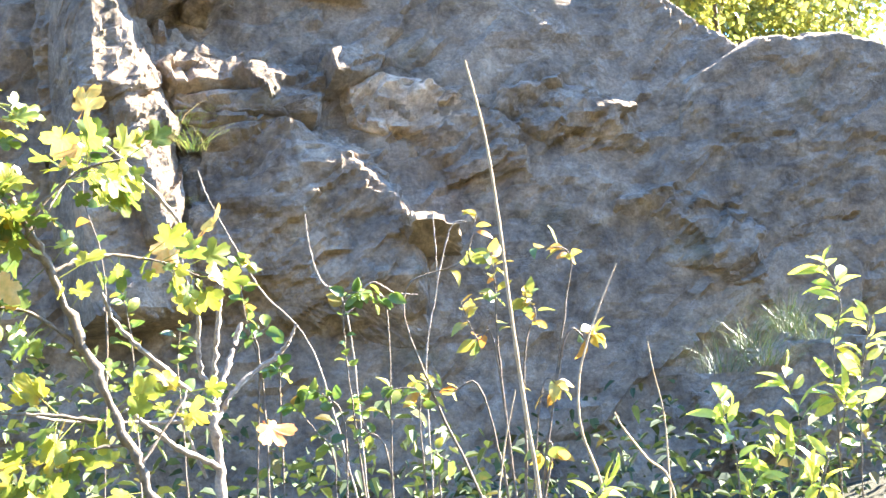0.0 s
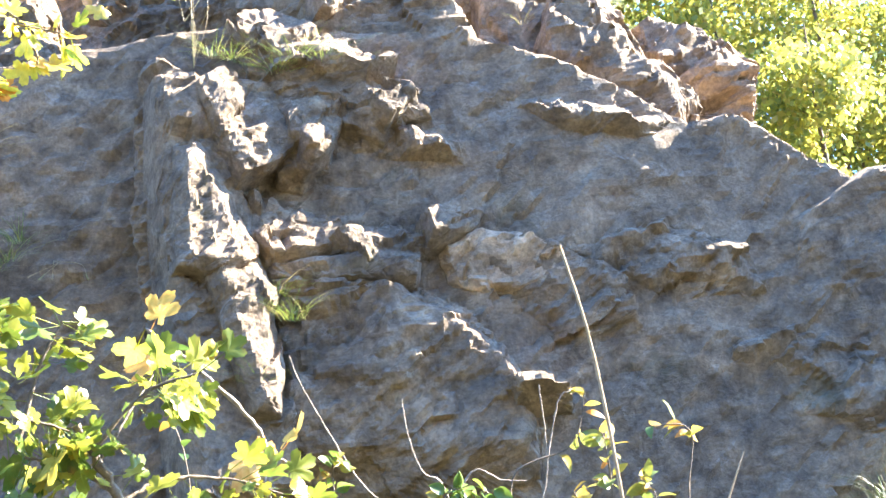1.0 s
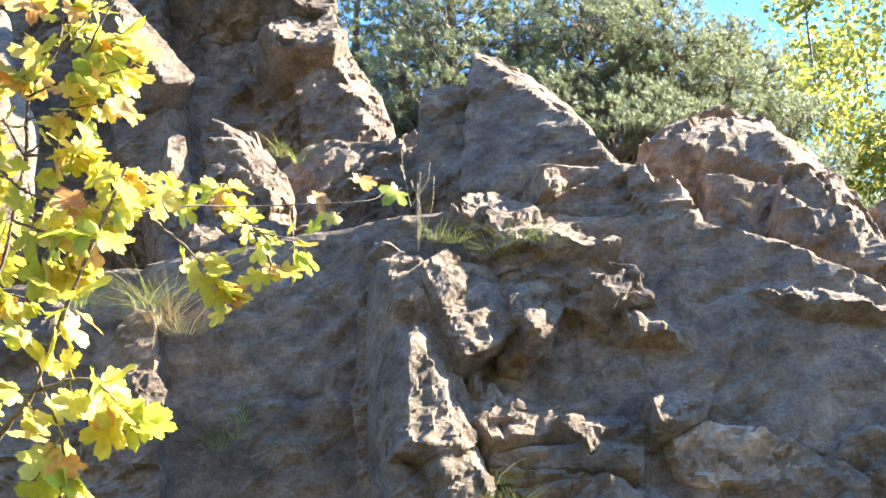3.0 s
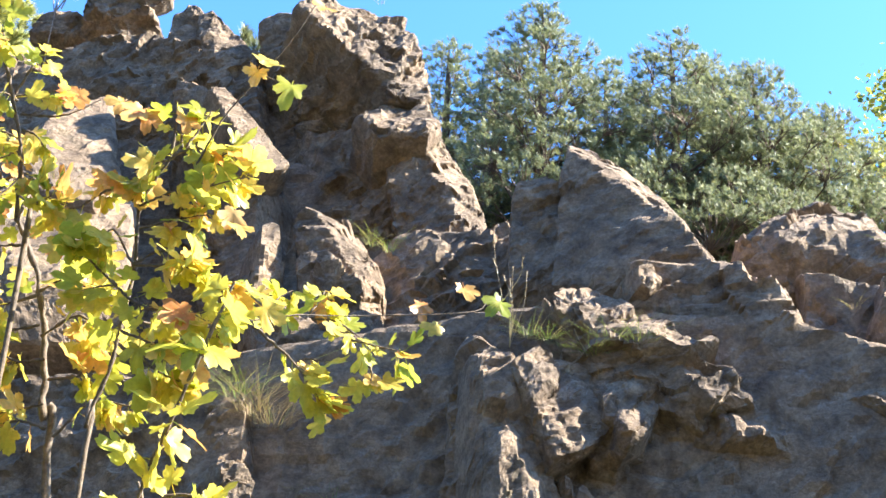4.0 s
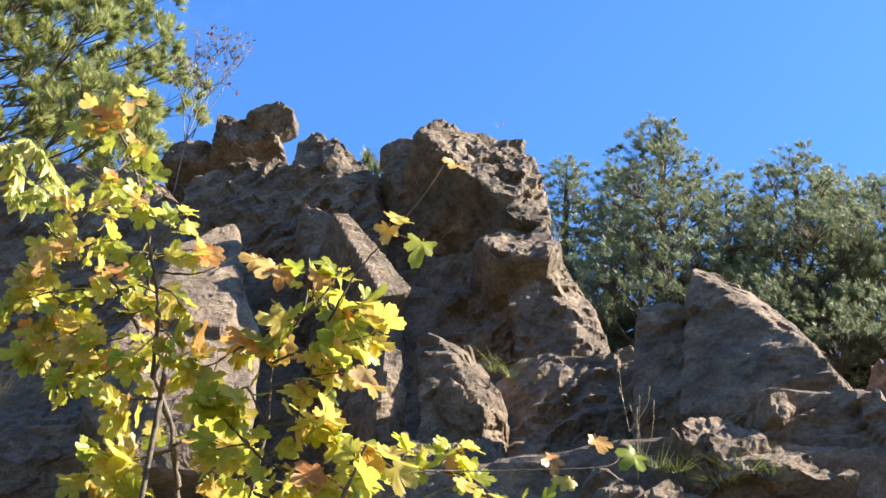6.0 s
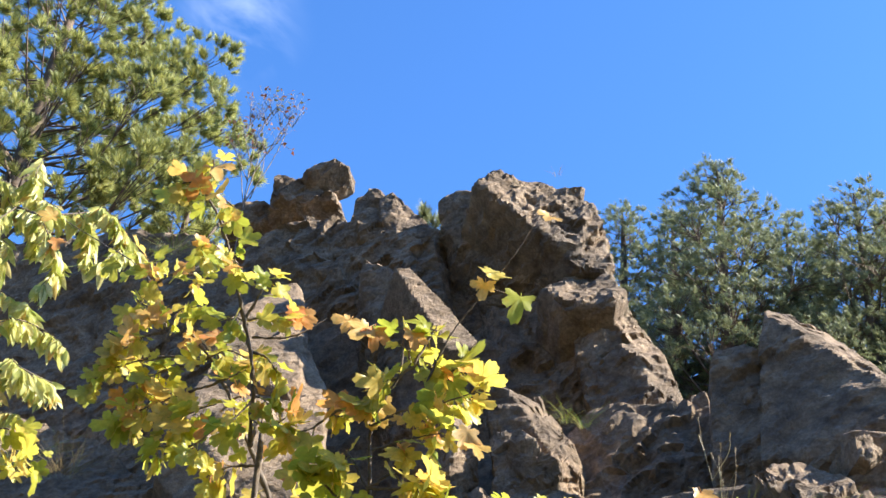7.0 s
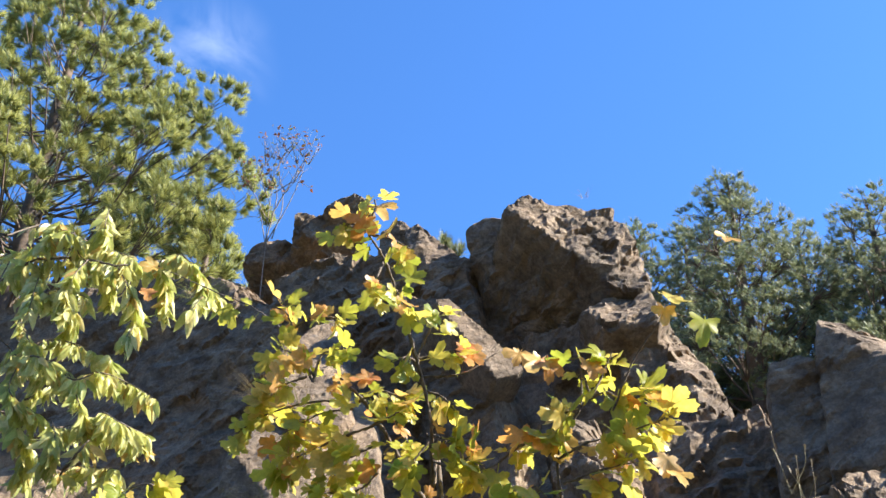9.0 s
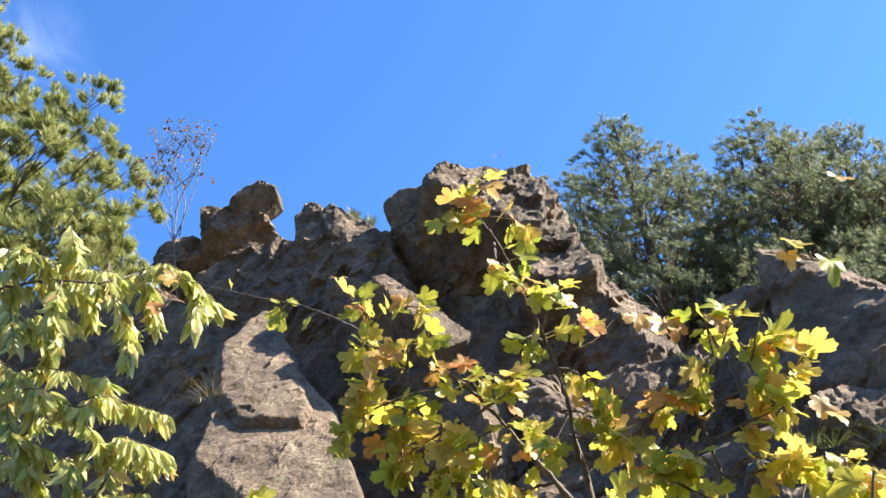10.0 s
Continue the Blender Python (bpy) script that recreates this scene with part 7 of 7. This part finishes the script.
BARE_WOOD.append((0.003, 0.0012, [(-4.82, 7.3, 9.18), (-4.8, 7.28, 9.29), (-4.81, 7.32, 9.42)], {'n': 1, 'lo': 0.4}))
BARE_WOOD.append((0.003, 0.0012, [(-4.82, 7.3, 9.18), (-4.87, 7.28, 9.36), (-4.94, 7.32, 9.6)], {'n': 1, 'lo': 0.4}))
BARE_WOOD.append((0.003, 0.0012, [(-4.82, 7.3, 9.18), (-4.84, 7.28, 9.36), (-4.89, 7.32, 9.59)], {'n': 1, 'lo': 0.4}))
BARE_WOOD.append((0.003, 0.0012, [(-4.82, 7.3, 9.18), (-4.85, 7.28, 9.29), (-4.89, 7.32, 9.41)], {'n': 1, 'lo': 0.4}))
BARE_WOOD.append((0.003, 0.0012, [(-4.82, 7.3, 9.18), (-4.87, 7.28, 9.38), (-4.93, 7.32, 9.64)], {'n': 1, 'lo': 0.4}))
BARE_WOOD.append((0.003, 0.0012, [(-4.82, 7.3, 9.18), (-4.93, 7.28, 9.38), (-5.04, 7.32, 9.63)], {'n': 1, 'lo': 0.4}))
BARE_WOOD.append((0.003, 0.0012, [(-4.77, 7.3, 9.27), (-4.71, 7.28, 9.42), (-4.71, 7.32, 9.61)], {'n': 1, 'lo': 0.4}))
BARE_WOOD.append((0.003, 0.0012, [(-4.77, 7.3, 9.27), (-4.82, 7.28, 9.47), (-4.89, 7.32, 9.72)], {'n': 1, 'lo': 0.4}))
BARE_WOOD.append((0.003, 0.0012, [(-4.77, 7.3, 9.27), (-4.67, 7.28, 9.4), (-4.63, 7.32, 9.57)], {'n': 1, 'lo': 0.4}))
BARE_WOOD.append((0.003, 0.0012, [(-4.77, 7.3, 9.27), (-4.84, 7.28, 9.48), (-4.92, 7.32, 9.74)], {'n': 1, 'lo': 0.4}))
BARE_WOOD.append((0.003, 0.0012, [(-4.77, 7.3, 9.27), (-4.87, 7.28, 9.48), (-4.98, 7.32, 9.73)], {'n': 1, 'lo': 0.4}))
BARE_WOOD.append((0.003, 0.0012, [(-4.77, 7.3, 9.27), (-4.74, 7.28, 9.44), (-4.75, 7.32, 9.67)], {'n': 1, 'lo': 0.4}))
BARE_WOOD.append((0.003, 0.0012, [(-4.77, 7.3, 9.27), (-4.87, 7.28, 9.45), (-4.98, 7.32, 9.65)], {'n': 1, 'lo': 0.4}))
BARE_WOOD.append((0.003, 0.0012, [(-5.02, 7.3, 8.93), (-5.07, 7.28, 9.05), (-5.14, 7.32, 9.16)], {'n': 1, 'lo': 0.4}))
BARE_WOOD.append((0.003, 0.0012, [(-5.02, 7.3, 8.93), (-5.1, 7.28, 9.1), (-5.2, 7.32, 9.28)], {'n': 1, 'lo': 0.4}))
BARE_WOOD.append((0.003, 0.0012, [(-5.02, 7.3, 8.93), (-4.96, 7.28, 9.07), (-4.96, 7.32, 9.25)], {'n': 1, 'lo': 0.4}))
BARE_WOOD.append((0.003, 0.0012, [(-5.02, 7.3, 8.93), (-4.92, 7.28, 9.05), (-4.88, 7.32, 9.21)], {'n': 1, 'lo': 0.4}))
BARE_WOOD.append((0.003, 0.0012, [(-5.02, 7.3, 8.93), (-5.08, 7.28, 9.1), (-5.16, 7.32, 9.3)], {'n': 1, 'lo': 0.4}))
BARE_WOOD.append((0.003, 0.0012, [(-5.02, 7.3, 8.93), (-5.12, 7.28, 9.11), (-5.23, 7.32, 9.32)], {'n': 1, 'lo': 0.4}))
BARE_WOOD.append((0.003, 0.0012, [(-5.02, 7.3, 8.93), (-5.07, 7.28, 9.06), (-5.14, 7.32, 9.19)], {'n': 1, 'lo': 0.4}))
BARE_WOOD.append((0.003, 0.0012, [(-4.91, 7.3, 8.84), (-4.85, 7.28, 8.96), (-4.84, 7.32, 9.12)], {'n': 1, 'lo': 0.4}))
BARE_WOOD.append((0.003, 0.0012, [(-4.91, 7.3, 8.84), (-5.02, 7.28, 9.03), (-5.13, 7.32, 9.25)], {'n': 1, 'lo': 0.4}))
BARE_WOOD.append((0.003, 0.0012, [(-4.91, 7.3, 8.84), (-4.98, 7.28, 9.02), (-5.06, 7.32, 9.24)], {'n': 1, 'lo': 0.4}))
BARE_WOOD.append((0.003, 0.0012, [(-4.91, 7.3, 8.84), (-4.97, 7.28, 8.96), (-5.04, 7.32, 9.09)], {'n': 1, 'lo': 0.4}))
BARE_WOOD.append((0.003, 0.0012, [(-4.91, 7.3, 8.84), (-5.0, 7.28, 9.04), (-5.1, 7.32, 9.29)], {'n': 1, 'lo': 0.4}))
BARE_WOOD.append((0.003, 0.0012, [(-4.91, 7.3, 8.84), (-4.83, 7.28, 8.95), (-4.8, 7.32, 9.1)], {'n': 1, 'lo': 0.4}))
BARE_WOOD.append((0.003, 0.0012, [(-4.91, 7.3, 8.84), (-4.81, 7.28, 8.96), (-4.78, 7.32, 9.13)], {'n': 1, 'lo': 0.4}))
BARE_WOOD.append((0.003, 0.0012, [(-5.19, 7.3, 8.83), (-5.11, 7.28, 8.94), (-5.09, 7.32, 9.08)], {'n': 1, 'lo': 0.4}))
BARE_WOOD.append((0.003, 0.0012, [(-5.19, 7.3, 8.83), (-5.13, 7.28, 8.94), (-5.13, 7.32, 9.07)], {'n': 1, 'lo': 0.4}))
BARE_WOOD.append((0.003, 0.0012, [(-5.19, 7.3, 8.83), (-5.21, 7.28, 9.02), (-5.25, 7.32, 9.25)], {'n': 1, 'lo': 0.4}))
BARE_WOOD.append((0.003, 0.0012, [(-5.19, 7.3, 8.83), (-5.26, 7.28, 8.96), (-5.34, 7.32, 9.09)], {'n': 1, 'lo': 0.4}))
BARE_WOOD.append((0.003, 0.0012, [(-5.19, 7.3, 8.83), (-5.11, 7.28, 8.92), (-5.08, 7.32, 9.02)], {'n': 1, 'lo': 0.4}))
BARE_WOOD.append((0.003, 0.0012, [(-5.19, 7.3, 8.83), (-5.23, 7.28, 8.97), (-5.3, 7.32, 9.13)], {'n': 1, 'lo': 0.4}))
BARE_WOOD.append((0.003, 0.0012, [(-5.19, 7.3, 8.83), (-5.13, 7.28, 8.95), (-5.13, 7.32, 9.09)], {'n': 1, 'lo': 0.4}))
BARE_WOOD.append((0.003, 0.0012, [(-4.83, 7.3, 8.96), (-4.77, 7.28, 9.08), (-4.76, 7.32, 9.24)], {'n': 1, 'lo': 0.4}))
BARE_WOOD.append((0.003, 0.0012, [(-4.83, 7.3, 8.96), (-4.8, 7.28, 9.08), (-4.81, 7.32, 9.22)], {'n': 1, 'lo': 0.4}))
BARE_WOOD.append((0.003, 0.0012, [(-4.83, 7.3, 8.96), (-4.88, 7.28, 9.08), (-4.95, 7.32, 9.2)], {'n': 1, 'lo': 0.4}))
BARE_WOOD.append((0.003, 0.0012, [(-4.83, 7.3, 8.96), (-4.74, 7.28, 9.12), (-4.72, 7.32, 9.33)], {'n': 1, 'lo': 0.4}))
BARE_WOOD.append((0.003, 0.0012, [(-4.83, 7.3, 8.96), (-4.73, 7.28, 9.04), (-4.69, 7.32, 9.13)], {'n': 1, 'lo': 0.4}))
BARE_WOOD.append((0.003, 0.0012, [(-4.83, 7.3, 8.96), (-4.8, 7.28, 9.14), (-4.82, 7.32, 9.37)], {'n': 1, 'lo': 0.4}))
BARE_WOOD.append((0.003, 0.0012, [(-4.83, 7.3, 8.96), (-4.75, 7.28, 9.12), (-4.74, 7.32, 9.33)], {'n': 1, 'lo': 0.4}))
BARE_WOOD.append((0.003, 0.0012, [(-5.11, 7.3, 8.96), (-5.02, 7.28, 9.06), (-4.98, 7.32, 9.2)], {'n': 1, 'lo': 0.4}))
BARE_WOOD.append((0.003, 0.0012, [(-5.11, 7.3, 8.96), (-5.22, 7.28, 9.16), (-5.33, 7.32, 9.4)], {'n': 1, 'lo': 0.4}))
BARE_WOOD.append((0.003, 0.0012, [(-5.11, 7.3, 8.96), (-5.09, 7.28, 9.09), (-5.11, 7.32, 9.25)], {'n': 1, 'lo': 0.4}))
BARE_WOOD.append((0.003, 0.0012, [(-5.11, 7.3, 8.96), (-5.06, 7.28, 9.05), (-5.06, 7.32, 9.16)], {'n': 1, 'lo': 0.4}))
BARE_WOOD.append((0.003, 0.0012, [(-5.11, 7.3, 8.96), (-5.19, 7.28, 9.17), (-5.28, 7.32, 9.42)], {'n': 1, 'lo': 0.4}))
BARE_WOOD.append((0.003, 0.0012, [(-5.11, 7.3, 8.96), (-5.03, 7.28, 9.13), (-5.02, 7.32, 9.35)], {'n': 1, 'lo': 0.4}))
BARE_WOOD.append((0.003, 0.0012, [(-5.11, 7.3, 8.96), (-5.04, 7.28, 9.12), (-5.03, 7.32, 9.33)], {'n': 1, 'lo': 0.4}))
BARE_WOOD.append((0.003, 0.0012, [(-4.69, 7.3, 9.14), (-4.63, 7.28, 9.25), (-4.61, 7.32, 9.37)], {'n': 1, 'lo': 0.4}))
BARE_WOOD.append((0.003, 0.0012, [(-4.69, 7.3, 9.14), (-4.62, 7.28, 9.26), (-4.59, 7.32, 9.42)], {'n': 1, 'lo': 0.4}))
BARE_WOOD.append((0.003, 0.0012, [(-4.69, 7.3, 9.14), (-4.62, 7.28, 9.3), (-4.6, 7.32, 9.5)], {'n': 1, 'lo': 0.4}))
BARE_WOOD.append((0.003, 0.0012, [(-4.69, 7.3, 9.14), (-4.66, 7.28, 9.3), (-4.67, 7.32, 9.49)], {'n': 1, 'lo': 0.4}))
BARE_WOOD.append((0.003, 0.0012, [(-4.69, 7.3, 9.14), (-4.61, 7.28, 9.24), (-4.58, 7.32, 9.36)], {'n': 1, 'lo': 0.4}))
BARE_WOOD.append((0.003, 0.0012, [(-4.69, 7.3, 9.14), (-4.7, 7.28, 9.29), (-4.74, 7.32, 9.46)], {'n': 1, 'lo': 0.4}))
BARE_WOOD.append((0.003, 0.0012, [(-4.69, 7.3, 9.14), (-4.8, 7.28, 9.36), (-4.92, 7.32, 9.62)], {'n': 1, 'lo': 0.4}))
# </bare_wood>
RED = leaf_material("red_leaf", [(0.0, (0.30, 0.10, 0.05)), (0.6, (0.35, 0.16, 0.08)), (1.0, (0.22, 0.24, 0.08))], 0.4)
red_leaves = leaf_set("red_leaf", lambda i: blade_leaf(0.06, 0.035, 120 + i), RED, 4)
leafy("bare_shrub", "nearly bare shrub with a few red leaves on the rock top", "shrub", BARE_WOOD, red_leaves, GREY_TWIG, "leaf", 0.1, 1.0, (0.2, -0.5, 0.6), (0.5, 1.0))


# ---- undergrowth at the foot of the cliff ----
BRAMBLE = leaf_material("bramble_leaf", [(0.0, (0.03, 0.05, 0.015)), (0.5, (0.055, 0.08, 0.022)), (0.85, (0.10, 0.125, 0.03)), (1.0, (0.17, 0.13, 0.04))], 0.2, (0.2, 0.12, 0.03), 0.4, 0.75)


def undergrowth():
    """Low brambles and nettles in one sheet of small leaves and stems."""
    rng = np.random.default_rng(21)
    n = 4200
    x, y = rng.uniform(-3.6, 4.2, n), rng.uniform(3.2, 4.6, n)
    clump = value_noise(np.stack([x * 1.4, y * 1.4, x * 0], 1), 5)
    z = ground_height(x, y) + rng.random(n) ** 0.8 * (0.55 + 0.35 * clump)
    P = np.stack([x, y, z], 1)
    w = rng.standard_normal((n, 3)) * np.array((1, 1, 0.5))
    w /= np.linalg.norm(w, axis=1, keepdims=True)
    u = np.cross(w, rng.standard_normal((n, 3)) * 0.5 + np.array((0, 0, 1)))
    u /= np.linalg.norm(u, axis=1, keepdims=True)
    k = rng.uniform(0.03, 0.085, (n, 1))
    d, rise = np.array((0, 0, -0.3)), np.array((0, 0, 0.10))
    V = np.stack([P, P + (w * 0.3 + u * 0.27 + rise) * k, P + (w * 0.7 + u * 0.22 + rise + 0.4 * d) * k, P + (w + d) * k,
                  P + (w * 0.3 - u * 0.27 + rise) * k, P + (w * 0.7 - u * 0.22 + rise + 0.4 * d) * k], 1).reshape(-1, 3)
    f = np.arange(n)[:, None] * 6
    F = np.vstack([f + np.array((0, 1, 2, 3)), f + np.array((0, 3, 5, 4))])
    ob = new("undergrowth", mesh_of("undergrowth", V, F, BRAMBLE, False))
    tagged(ob, "low tangled brambles and weeds at the foot of the rock", "undergrowth", kind="stuff")


undergrowth()
